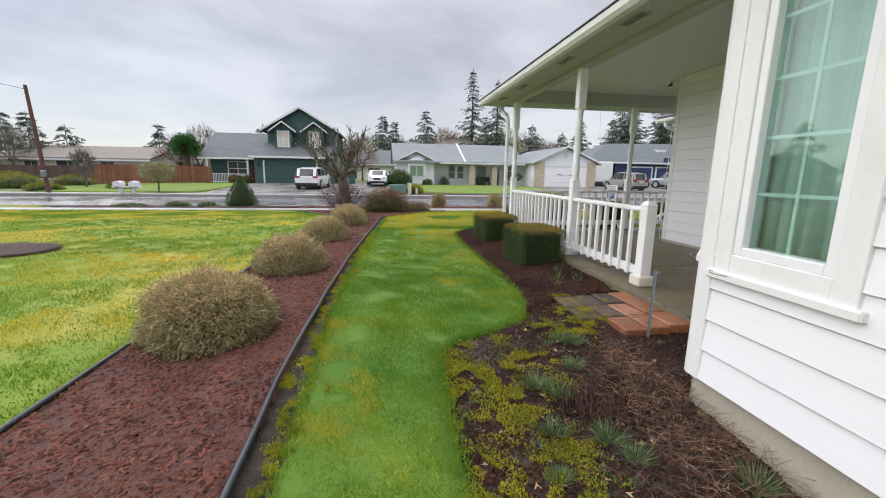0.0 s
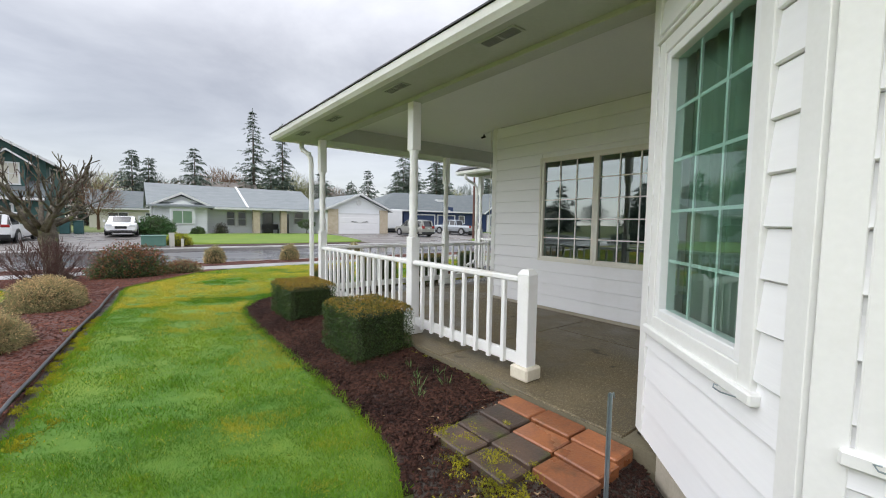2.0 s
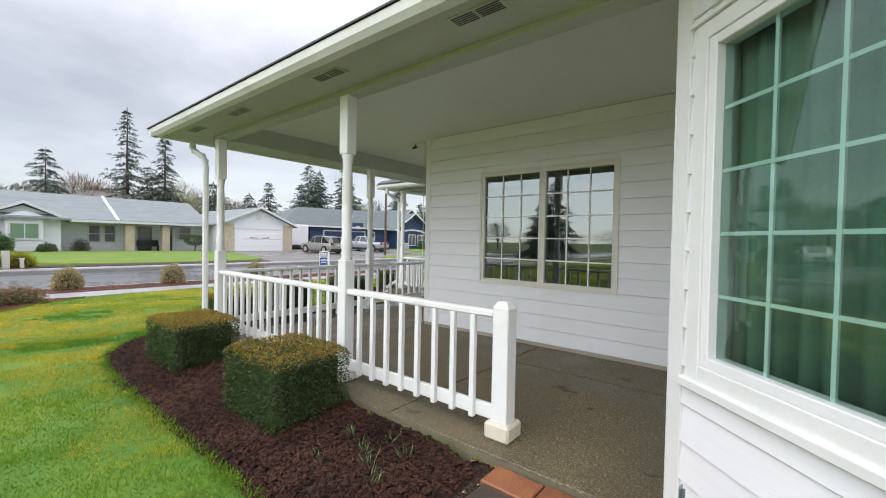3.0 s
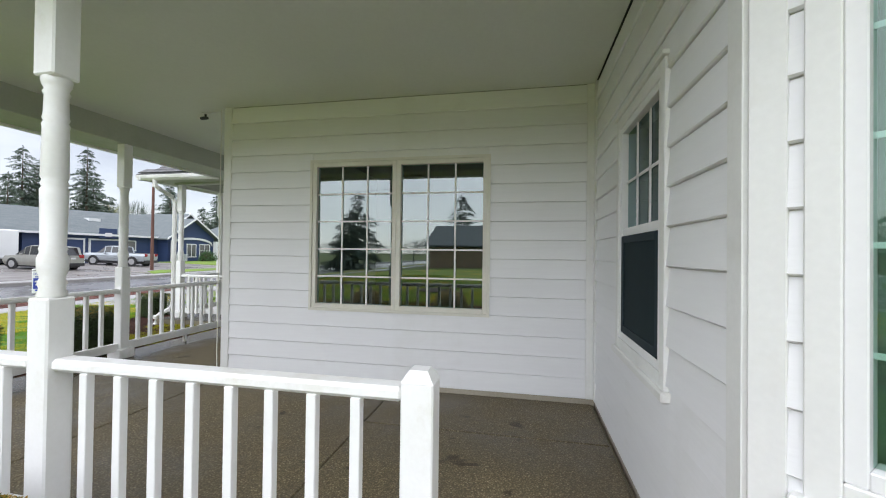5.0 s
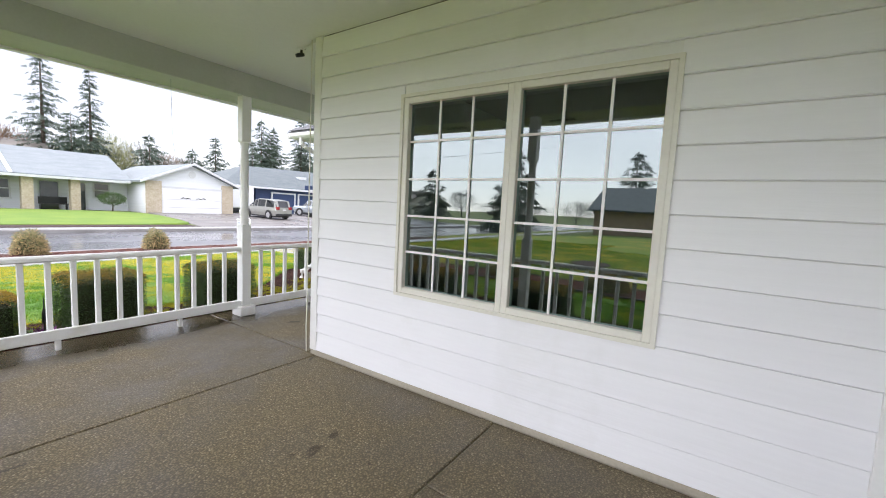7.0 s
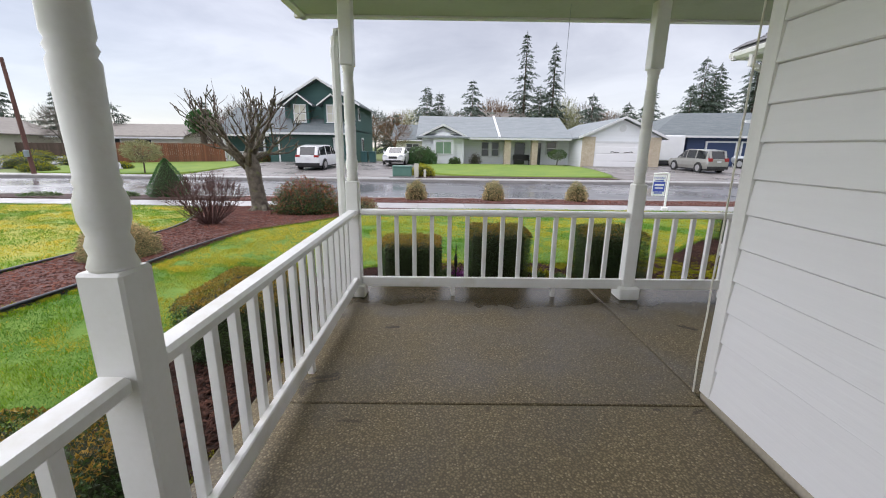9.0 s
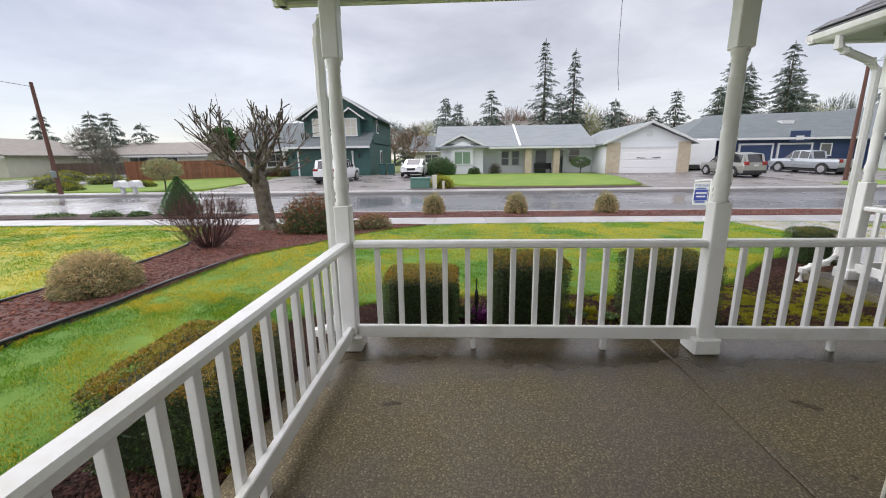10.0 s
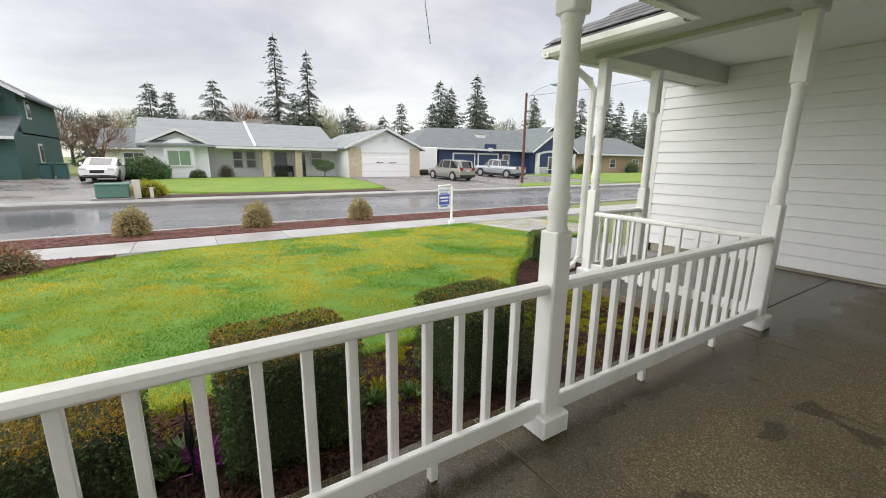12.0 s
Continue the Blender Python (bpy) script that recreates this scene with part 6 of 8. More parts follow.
for k, (x, top, w) in enumerate(((0.7, 13.9, 5.0), (3.1, 13.2, 3.6), (9.7, 14.8, 6.0), (20.2, 24.2, 6.4), (26.6, 22.8, 5.4), (33.2, 12.6, 6), (41.5, 11.4, 4.5), (47.1, 14.9, 5), (52.3, 14.6, 5), (56.0, 20.0, 6.5), (60.6, 19.4, 7), (64.5, 21.9, 6.5), (68.0, 18.0, 6), (73.0, 13.5, 5), (22.8, 14.0, 6), (58.2, 17.5, 6), (-8, 8.0, 3.4), (-5.2, 8.3, 3.4))):
    fir(x, 90 + 3 * math.sin(k * 2.1), top - 0.3, w * (1.0 if top > 22 else 1.25), 100 + k, "tall slender dark green fir beyond roofs" if top > 20 else "dark green fir beyond the roofs", 0.30 if top > 22 else 0.08)
for k in range(20):
    x = 88 + k * 4.6
    fir(x, 92 + 5 * math.sin(k * 1.7), 17.5 + 4 * math.sin(k * 2.3) + 0.06 * k, 8.0, 140 + k, "dark fir in a dense row", 0.05)
for k, (x, y, top, w) in enumerate(((-45.5, 62, 8.6, 5), (-36.2, 75, 8.8, 4.2), (-22.8, 78, 8.2, 3.6), (-20.0, 76, 9.4, 4.6), (-40, 80, 6.2, 4), (-42.5, 64, 7.2, 5.4), (-50, 64, 9, 5), (-14, 82, 8.5, 4), (-60, 66, 9, 5))):
    fir(x, y, top, w, 170 + k, "dark green fir beyond the houses")
# the large conifer and others that stand beyond the west lawn
fir(-30, 21.5, 6.6, 3.8, 181, "dark conifer beyond the west lawn", 0.0)
fir(-46, 12, 10.0, 5.5, 182, "large dark conifer behind the neighbours", 0.05)
fir(-52, 30, 12, 6, 183, "dark conifer beyond the side street")
fir(-48, 44, 8.5, 5, 184, "dark conifer beyond the side street")


def bare_crown(x, y, height, width, seed, mat, label, n=1500, name="bare_tree"):
    """A leafless far tree: forked limbs and a haze of twigs."""
    r = np.random.default_rng(seed)
    t = thing(name, pose(x, y, float(ground_z(y)) - 0.1), label, "tree", "bare trees beyond the houses")
    bm = bmesh.new()
    tube(bm, [(0, 0, 0), (0, 0, height * 0.35)], [0.03 * height, 0.02 * height], 7)
    for k in range(5):
        a = k * 1.26 + r.uniform(-0.3, 0.3)
        branch_tree(bm, (0, 0, height * 0.3), (0.6 * math.cos(a), 0.6 * math.sin(a), 1), height * 0.26, 0.014 * height, 3, r, 0.4, 0.25, 0.72, (2, 3), 0.02)
    part("limb", bm, mat, t)
    d = r.normal(size=(n, 3)); d /= np.linalg.norm(d, axis=1, keepdims=True)
    k = r.uniform(0.25, 1, n) ** 0.6 * np.array([1 + 0.3 * noise.noise(Vector(q * 2) + Vector((seed, 0, 0))) for q in d])
    P = np.stack([d[:, 0] * width / 2 * k, d[:, 1] * width / 2 * k, height * 0.62 + d[:, 2] * height * 0.36 * k], 1)
    D = d + r.normal(0, 0.4, (n, 3)) + np.array([0, 0, 0.8])
    L = r.uniform(0.05, 0.13, n) * height
    part("twig_crown", scatter("twigs", BLADE, BLADE_F, P, toward(D, r), np.stack([np.full(n, 0.006 * height), L * 0.3, L], 1), mat), None, t)
    return t


for k, (x, y, h, w, m) in enumerate(((14, 92, 11.5, 8, brown_crown), (17.5, 95, 11.0, 8, brown_crown), (-2.5, 60, 5.4, 5, brown_crown), (-29, 74, 8.6, 6, grey_crown), (-33, 76, 7.4, 7, grey_crown), (29.5, 95, 12, 8, olive_leaf), (36.5, 98, 11.5, 8, grey_crown), (44, 97, 10, 7, grey_crown), (30.5, 92, 9, 6, olive_leaf), (54, 90, 9, 5, olive_leaf),
                                          (-26.5, 60, 5.4, 6, bare_twig), (-24.5, 61, 5.0, 5, bare_twig), (-22, 34.6, 3.0, 1.4, grey_crown), (-44, 57, 6.2, 5, grey_crown), (7, 88, 8, 9, brown_crown), (-11, 85, 8, 8, brown_crown), (75, 96, 12, 10, olive_leaf), (82, 97, 13, 9, hazed_fir_needle), (24, 93, 8, 8, hazed_fir_needle))):
    bare_crown(x, y, h, w, 200 + k, m, "leafless tree beyond the roofs", 1800)


# trees and a roofline along the far side of the west lawn
rw_ = np.random.default_rng(78)
for k in range(16):
    bare_crown(-58 + rw_.uniform(-6, 4), -34 + k * 5.2, rw_.uniform(3.4, 5.4), rw_.uniform(5, 8), 300 + k, (hazed_fir_needle, olive_leaf, grey_crown, hazed_fir_needle)[k % 4], "dark trees beyond the west lawn", 1800)
rt = np.random.default_rng(77)
for k in range(22):
    x = -16 + k * 4.9 + rt.uniform(-1.5, 1.5)
    bare_crown(x, 101 + rt.uniform(-3, 4), rt.uniform(6.5, 10.5), rt.uniform(6, 9), 260 + k, (grey_crown, hazed_fir_needle, brown_crown, olive_leaf, hazed_fir_needle)[k % 5], "hazy tree line beyond the roofs", 2200)


def ball_tree(x, y, height, width, seed, mat, label, n=3000):
    r = np.random.default_rng(seed)
    t = thing("small_tree", pose(x, y, float(ground_z(y)) - 0.03), label, "tree")
    bm = bmesh.new()
    tube(bm, [(0, 0, 0), (0.03, 0, height * 0.3), (0, 0, height * 0.55)], [0.05, 0.045, 0.04], 7)
    for k in range(8):
        a = k * 0.8
        branch_tree(bm, (0, 0, height * 0.45), (math.cos(a), math.sin(a), 0.7), width * 0.2, 0.03, 2, r, 0.4, 0.1, 0.7)
    part("trunk", bm, fir_trunk, t)
    d = r.normal(size=(n, 3)); d /= np.linalg.norm(d, axis=1, keepdims=True)
    k = r.uniform(0.4, 1, n) ** 0.5 * np.array([1 + 0.18 * noise.noise(Vector(q * 2.5) + Vector((seed, 0, 0))) for q in d])
    P = np.stack([d[:, 0] * width / 2 * k, d[:, 1] * width / 2 * k, height * 0.70 + d[:, 2] * height * 0.30 * k], 1)
    L = r.uniform(0.05, 0.12, n) * height
    part("crown", scatter("crown", LEAF, LEAF_F, P, toward(d + r.normal(0, 0.6, (n, 3)), r), np.stack([L * 0.35, L * 0.4, L], 1), mat), None, t)


ball_tree(-15.0, 30.5, 2.0, 2.1, 231, [olive_leaf], "small rounded olive-brown street tree")
ball_tree(14.35, 42.2, 1.45, 1.7, 232, [hedge_leaf], "clipped mushroom-shaped small tree")


def palm(x, y, height):
    r = np.random.default_rng(8)
    t = thing("fan_palm", pose(x, y, float(ground_z(y)) - 0.05), "fan palm with a shaggy trunk behind the fence", "palm")
    part("trunk", lathe([(0.3, 0), (0.28, height * 0.5), (0.42, height * 0.6), (0.36, height * 0.78)], 10), fir_trunk, t)
    n = 220
    a, e = r.uniform(0, 2 * np.pi, n), r.uniform(-0.7, 1.3, n)
    D = np.stack([np.cos(a) * np.cos(e), np.sin(a) * np.cos(e), np.sin(e)], 1)
    P = D * 0.55 + np.array([0, 0, height * 0.76])
    S = r.uniform(0.75, 1.05, n)
    part("fronds", scatter("fronds", SPRAY, SPRAY_F, P, toward(D, r), np.stack([S * 1.7, S, S], 1), cypress_leaf), None, t)


palm(-19.3, 45, 4.6)

# ---- fences ----


def fence(x0, y0, x1, y1, height, mat, label, board=0.15):
    L = math.hypot(x1 - x0, y1 - y0)
    zb = float(ground_z((y0 + y1) / 2)) - 0.15
    f = thing("board_fence", pose(x0, y0, zb, 0, 0, math.degrees(math.atan2(y1 - y0, x1 - x0))), label, "fence")
    n = int(L / board)
    me = mesh_of("board", boxes((0, board - 0.008, -0.012, 0.012, 0.05, height)), mat)
    for k in range(n):
        b = part("board", me, None, f)
        b.location = (k * board, 0, 0.01 * math.sin(k * 2.3))
    part("rail", boxes((0, L, 0.012, 0.06, 0.4, 0.5)), mat, f)
    part("rail", boxes((0, L, 0.012, 0.06, height - 0.4, height - 0.3)), mat, f)


fence(-24.0, 38.2, -16.0, 42.5, 1.75, fence_wood, "red-brown wooden board fence beside the green house")
fence(-47.0, 54.0, -34.0, 55.0, 1.6, dark_fence, "dark brown board fence by the side street", 0.2)
fence(0.9, 52.0, 6.0, 52.0, 1.7, far_trim, "pale board fence behind the drive", 0.25)

# ---- vehicles ----
car_white = surface("car_white", (0.78, 0.79, 0.80), (0.74, 0.75, 0.76), 0.22, 2, 20, 0, coat=0.6)
car_silver = surface("car_silver", (0.36, 0.36, 0.33), (0.31, 0.31, 0.285), 0.28, 2, 20, 0, metal=0.5, coat=0.5)
car_grey = surface("car_pale_silver", (0.42, 0.45, 0.48), (0.37, 0.40, 0.43), 0.28, 2, 20, 0, metal=0.5, coat=0.5)
car_glass = surface("car_glass", (0.012, 0.014, 0.016), (0.018, 0.02, 0.022), 0.06, 2, 20, 0, gloss=0.9)
tyre_rubber = surface("tyre_rubber", (0.014, 0.014, 0.014), (0.022, 0.022, 0.022), 0.75, 5, 50, 0.2, 0.004)
rim_metal = surface("rim_metal", (0.55, 0.55, 0.56), (0.48, 0.48, 0.49), 0.3, 5, 50, 0, metal=0.8)
tail_red = surface("tail_light", (0.30, 0.010, 0.012), (0.22, 0.008, 0.01), 0.15, 5, 50, 0, gloss=0.8)
head_clear = surface("head_light", (0.65, 0.67, 0.70), (0.55, 0.57, 0.60), 0.1, 5, 50, 0, gloss=0.8)


def loft(bm, stations):
    """Cross-sections (rows of points) joined one to the next; the ends are closed."""
    rings = [[bm.verts.new(p) for p in s] for s in stations]
    faces = []
    for a, b in zip(rings, rings[1:]):
        n = len(a)
        faces.append([bm.faces.new((a[k], a[(k + 1) % n], b[(k + 1) % n], b[k])) for k in range(n)])
    bm.faces.new(rings[0][::-1]); bm.faces.new(rings[-1])
    return faces


def vehicle(name, m, label, paint, length, width, body, cabin, wheels, radius, bed=None, rear_lamps=((0.62, 0.25),)):
    """A car that points along +y. body: rows (y, low, belt, half-width share); cabin: rows (y, roof height, share)."""
    v = thing(name, m, label, "car")
    hw = width / 2
    bm = bmesh.new()
    loft(bm, [[(-hw * s * 0.93, y, lo), (-hw * s, y, lo + (be - lo) * 0.35), (-hw * s, y, lo + (be - lo) * 0.7), (-hw * s * 0.95, y, be), (hw * s * 0.95, y, be), (hw * s, y, lo + (be - lo) * 0.7), (hw * s, y, lo + (be - lo) * 0.35), (hw * s * 0.93, y, lo)] for y, lo, be, s in body])
    part("body", bm, paint, v)
    bm = bmesh.new()
    st = []
    for y, base, roof, s in cabin:
        st.append([(-hw * 0.93 * s, y, base), (-hw * 0.80 * s, y, roof - 0.03), (-hw * 0.66 * s, y, roof), (hw * 0.66 * s, y, roof), (hw * 0.80 * s, y, roof - 0.03), (hw * 0.93 * s, y, base)])
    faces = loft(bm, st)
    cab = part("cabin", bm, paint, v)
    for i in range(len(st) - 1):
        for k, nm in ((0, "side_window"), (4, "side_window"), (2, "windscreen")):
            q = [Vector(st[i][k]), Vector(st[i][(k + 1) % 6]), Vector(st[i + 1][(k + 1) % 6]), Vector(st[i + 1][k])]
            if nm == "windscreen":
                if abs(q[0].z - q[3].z) < 0.28:
                    continue
            c = sum(q, Vector()) / 4
            nrm = (q[1] - q[0]).cross(q[2] - q[0])
            if nrm.length < 1e-6:
                continue
            nrm.normalize()
            if nrm.dot(c - Vector((0, c.y - (0.5 if c.y > 0 else -0.5) * (nm == "windscreen"), c.z - 0.3))) < 0:
                nrm.negate()
            w = bmesh.new()
            ins = [c + (p - c) * 0.86 for p in q]
            a, b = [w.verts.new(p + nrm * 0.012) for p in ins], [w.verts.new(p - nrm * 0.01) for p in ins]
            w.faces.new(a); w.faces.new(b[::-1])
            for j in range(4):
                w.faces.new((a[j], a[(j + 1) % 4], b[(j + 1) % 4], b[j]))
            part(nm, w, car_glass, cab)
    for y in wheels:
        for s in (-1, 1):
            wm = bmesh.new(); lathe([(radius * 0.72, -0.10), (radius * 0.96, -0.095), (radius, -0.06), (radius, 0.06), (radius * 0.96, 0.095), (radius * 0.72, 0.10)], 20, wm)
            bmesh.ops.transform(wm, matrix=pose(s * (hw - 0.08), y, radius, 0, 90, 0), verts=wm.verts)
            tyre = part("wheel", wm, tyre_rubber, v)
            rm = bmesh.new(); lathe([(radius * 0.68, -0.108), (radius * 0.60, -0.1), (radius * 0.2, -0.112), (radius * 0.2, 0.112), (radius * 0.60, 0.1), (radius * 0.68, 0.108)], 10, rm)
            bmesh.ops.transform(rm, matrix=pose(s * (hw - 0.08), y, radius, 0, 90, 0), verts=rm.verts)
            part("rim", rm, rim_metal, tyre, "silver rim")
            am = bmesh.new(); lathe([(radius * 1.18, -0.02), (radius * 1.18, 0.02)], 20, am)
            bmesh.ops.transform(am, matrix=pose(s * (hw - 0.015), y, radius * 1.03, 0, 90, 0), verts=am.verts)
            part("wheel_arch", am, black_plastic, v)
    y0, y1 = body[0][0], body[-1][0]
    for s in (-1, 1):
        for zt, hh in rear_lamps:
            part("tail_light", boxes(*[(min(s * hw * 0.90, s * hw * 0.52), max(s * hw * 0.90, s * hw * 0.52), y0 - 0.02, y0 + 0.12, zt + 0.25, zt + 0.25 + hh)], bevel=0.02), tail_red, v, "red tail light")
        part("head_light", boxes((min(s * hw * 0.86, s * hw * 0.50), max(s * hw * 0.86, s * hw * 0.50), y1 - 0.14, y1 + 0.02, 0.66, 0.80), bevel=0.02), head_clear, v, "clear headlight")
        part("door_mirror", boxes((min(s * hw * 1.02, s * hw * 1.16), max(s * hw * 1.02, s * hw * 1.16), 0.55, 0.70, 0.98, 1.14), bevel=0.02), paint, v)
    part("rear_bumper", boxes((-hw * 0.92, hw * 0.92, y0 - 0.05, y0 + 0.05, 0.30, 0.52), bevel=0.02), black_plastic, v)
    part("number_plate", boxes((-0.17, 0.17, y0 - 0.065, y0 - 0.045, 0.80, 0.92)), far_trim, v)
    part("grille", boxes((-hw * 0.36, hw * 0.36, y1 - 0.06, y1 + 0.03, 0.48, 0.68), bevel=0.03), black_plastic, v, "dark front grille")
    part("air_intake", boxes((-hw * 0.66, hw * 0.66, y1 - 0.16, y1 + 0.01, 0.30, 0.38), bevel=0.02), black_plastic, v, "dark slot below the bumper")
    part("underside", boxes((-hw * 0.88, hw * 0.88, y0 + 0.3, y1 - 0.3, 0.18, 0.36)), black_plastic, v)
    return v


SUV_BODY = [(-2.30, 0.42, 0.98, 0.90), (-2.2, 0.32, 1.02, 0.97), (-1.0, 0.28, 1.02, 1.0), (0.9, 0.28, 1.00, 1.0), (1.1, 0.28, 0.98, 1.0), (2.1, 0.32, 0.90, 0.95), (2.32, 0.42, 0.74, 0.86)]
SUV_CABIN = [(-2.26, 1.0, 1.02, 0.97), (-2.02, 1.0, 1.66, 0.97), (-0.9, 1.0, 1.74, 1.0), (0.15, 1.0, 1.72, 1.0), (0.55, 1.0, 1.60, 1.0), (1.30, 1.0, 1.01, 0.98)]
SEDAN_BODY = [(-2.45, 0.45, 0.92, 0.86), (-2.3, 0.32, 0.98, 0.95), (-0.9, 0.24, 0.94, 1.0), (0.8, 0.24, 0.94, 1.0), (1.5, 0.26, 0.90, 1.0), (2.2, 0.28, 0.78, 0.97), (2.48, 0.36, 0.68, 0.88)]
SEDAN_CABIN = [(-1.75, 0.94, 0.96, 0.95), (-1.0, 0.93, 1.40, 0.98), (0.1, 0.93, 1.46, 1.0), (0.3, 0.93, 1.44, 1.0), (1.45, 0.90, 0.92, 0.97)]
TRUCK_BODY = [(-2.70, 0.55, 1.08, 0.95), (-2.6, 0.45, 1.12, 0.97), (-0.6, 0.42, 1.12, 1.0), (1.2, 0.42, 1.10, 1.0), (2.4, 0.46, 1.04, 0.96), (2.68, 0.55, 0.90, 0.88)]
TRUCK_CABIN = [(-0.72, 1.1, 1.12, 1.0), (-0.55, 1.1, 1.70, 0.98), (0.2, 1.1, 1.76, 1.0), (0.75, 1.1, 1.72, 1.0), (1.45, 1.09, 1.11, 0.98)]


def on_drive(x, y, a):
    return pose(x, y, float(ground_z(y)) + 0.005, math.degrees(0.028) if 31 < y < 41 else 0, 0, a)


vehicle("white_suv", on_drive(-5.55, 36.2, -6), "white sport utility car parked with its tail to the street", car_white, 4.65, 1.95, SUV_BODY, SUV_CABIN, (-1.42, 1.45), 0.37, rear_lamps=((0.66, 0.16),))
vehicle("white_sedan", on_drive(-0.15, 40.9, 178), "white saloon car parked facing the street", car_white, 4.95, 1.9, SEDAN_BODY, SEDAN_CABIN, (-1.5, 1.52), 0.34, rear_lamps=((0.55, 0.14),))
vehicle("silver_suv", on_drive(24.3, 37.6, 6), "old silver-tan sport utility car in the driveway", car_silver, 4.5, 1.85, SUV_BODY, SUV_CABIN, (-1.38, 1.38), 0.36, rear_lamps=((0.62, 0.25),))
pick = vehicle("pickup_truck", on_drive(31.6, 39.6, 14), "pale silver pickup truck in the driveway", car_grey, 5.4, 1.9, TRUCK_BODY, TRUCK_CABIN, (-1.65, 1.65), 0.39, rear_lamps=((0.62, 0.25),))
part("load_bed", boxes((-0.80, 0.80, -2.55, -0.8, 1.121, 1.135)), black_plastic, pick, "dark open load bed")
trailer = thing("white_trailer", pose(26.3, 47.0, 0.35), "white box trailer parked beside the garage", "trailer")
part("body", boxes((-1.6, 1.7, -1.2, 4.0, 0.55, 3.0), bevel=0.08), car_white, trailer)
part("skirt", boxes((-1.5, 1.6, -1.15, 3.9, 0.2, 0.55)), black_plastic, trailer)
part("roof_vent", boxes((-0.3, 0.3, 0.2, 0.9, 3.0, 3.2), bevel=0.03), car_white, trailer)
for s in (-1.5, 1.4):
    wm = bmesh.new(); lathe([(0.2, -0.1), (0.34, -0.1), (0.34, 0.1), (0.2, 0.1)], 16, wm)
    bmesh.ops.transform(wm, matrix=pose(s, 0.6, 0.34, 0, 90, 0), verts=wm.verts)
    part("wheel", wm, tyre_rubber, trailer)

# ---- street furniture ----
pole_wood = surface("pole_wood", (0.085, 0.040, 0.032), (0.14, 0.068, 0.052), 0.85, 4, 40, 0.4, 0.01, stretch=(3, 3, 0.3))


def utility_pole(x, y, height, lean, label, lamp=False):
    p = thing("utility_pole", pose(x, y, float(ground_z(y)) - 0.1), label, "utility pole", "wooden utility poles")
    bm = bmesh.new(); tube(bm, [(0, 0, 0), (lean * 0.5, 0, height * 0.5), (lean, 0, height)], [0.125, 0.11, 0.09], 12)
    part("shaft", bm, pole_wood, p)
    if lamp:
        a = bmesh.new(); tube(a, [(lean, 0, height - 0.5), (lean + 0.8, -0.4, height + 0.3), (lean + 1.9, -0.9, height + 0.75)], 0.035, 6)
        part("lamp_arm", a, galvanised, p)
        h = bmesh.new(); tube(h, [(lean + 1.8, -0.85, height + 0.74), (lean + 2.15, -1.0, height + 0.74), (lean + 2.5, -1.15, height + 0.68)], [0.06, 0.15, 0.05], 8)
        part("lamp_head", h, galvanised, p)
    else:
        part("service_box", boxes((-0.12, 0.12, -0.28, -0.12, 1.1, 1.5), bevel=0.02), galvanised, p)
    return p


utility_pole(-20.9, 29.4, 6.6, -0.35, "leaning red-brown wooden utility pole on the corner")
utility_pole(28.6, 32.9, 7.4, 0.0, "red-brown wooden utility pole with a street lamp", True)
wr = thing("overhead_wire", None, "dark overhead wire from the pole", "wire")
bm = bmesh.new(); tube(bm, [(-21.25, 29.4, 6.3), (-26, 25, 7.2), (-34, 18, 9.0)], 0.014, 5)
part("wire_span", bm, black_plastic, wr)
bm = bmesh.new(); tube(bm, [(28.6, 32.9, 7.2), (34, 30.5, 8.0), (42, 27.5, 9.6)], 0.014, 5)
part("wire_span", bm, black_plastic, wr)

mail = thing("mailbox_stand", pose(-16.0, 28.85, -0.12), "white pair of mailboxes on a low stand", "mailbox")
for x in (-0.48, 0.42):
    bm = bmesh.new()
    prof = [(-0.24, 0.62), (0.24, 0.62), (0.24, 0.80), (0.17, 0.92), (0.0, 0.97), (-0.17, 0.92), (-0.24, 0.80)]
    extrude_profile([(x + u * 0.9, z) for u, z in prof], "y", -0.3, 0.3, bm)
    part("mailbox", bm, far_trim, mail)
part("shelf", boxes((-0.85, 0.8, -0.2, 0.2, 0.55, 0.62)), far_trim, mail)
for x in (-0.4, 0.35):
    part("leg", boxes((x - 0.09, x + 0.09, -0.09, 0.09, 0.1, 0.55)), far_trim, mail)

tr_green = surface("utility_green", (0.075, 0.17, 0.135), (0.10, 0.20, 0.16), 0.5, 3, 30, 0.05, 0.004)
ub = thing("utility_box", pose(1.35, 30.15, float(ground_z(30.15))), "low green metal utility transformer box", "utility box")
part("cabinet", boxes((-0.58, 0.58, -0.4, 0.4, 0.06, 0.66), bevel=0.04), tr_green, ub)
part("lid", boxes((-0.61, 0.61, -0.43, 0.43, 0.60, 0.70), bevel=0.03), tr_green, ub)
part("pad", boxes((-0.75, 0.75, -0.55, 0.55, -0.05, 0.06)), kerb_concrete, ub)
for x, h, w in ((2.22, 0.78, 0.13), (2.75, 0.42, 0.07)):
    pd = thing("cable_pedestal", pose(x, 30.1, float(ground_z(30.1))), "short tan cable pedestal", "pedestal", "cable pedestals")
    part("post", boxes((-w, w, -w, w, -0.05, h), bevel=0.02), cream_wall, pd)
    part("cap", boxes((-w - 0.02, w + 0.02, -w - 0.02, w + 0.02, h, h + 0.05), bevel=0.015), cream_wall, pd)
bin_teal = surface("bin_teal", (0.020, 0.075, 0.075), (0.028, 0.09, 0.09), 0.5, 3, 30, 0.05, 0.004)
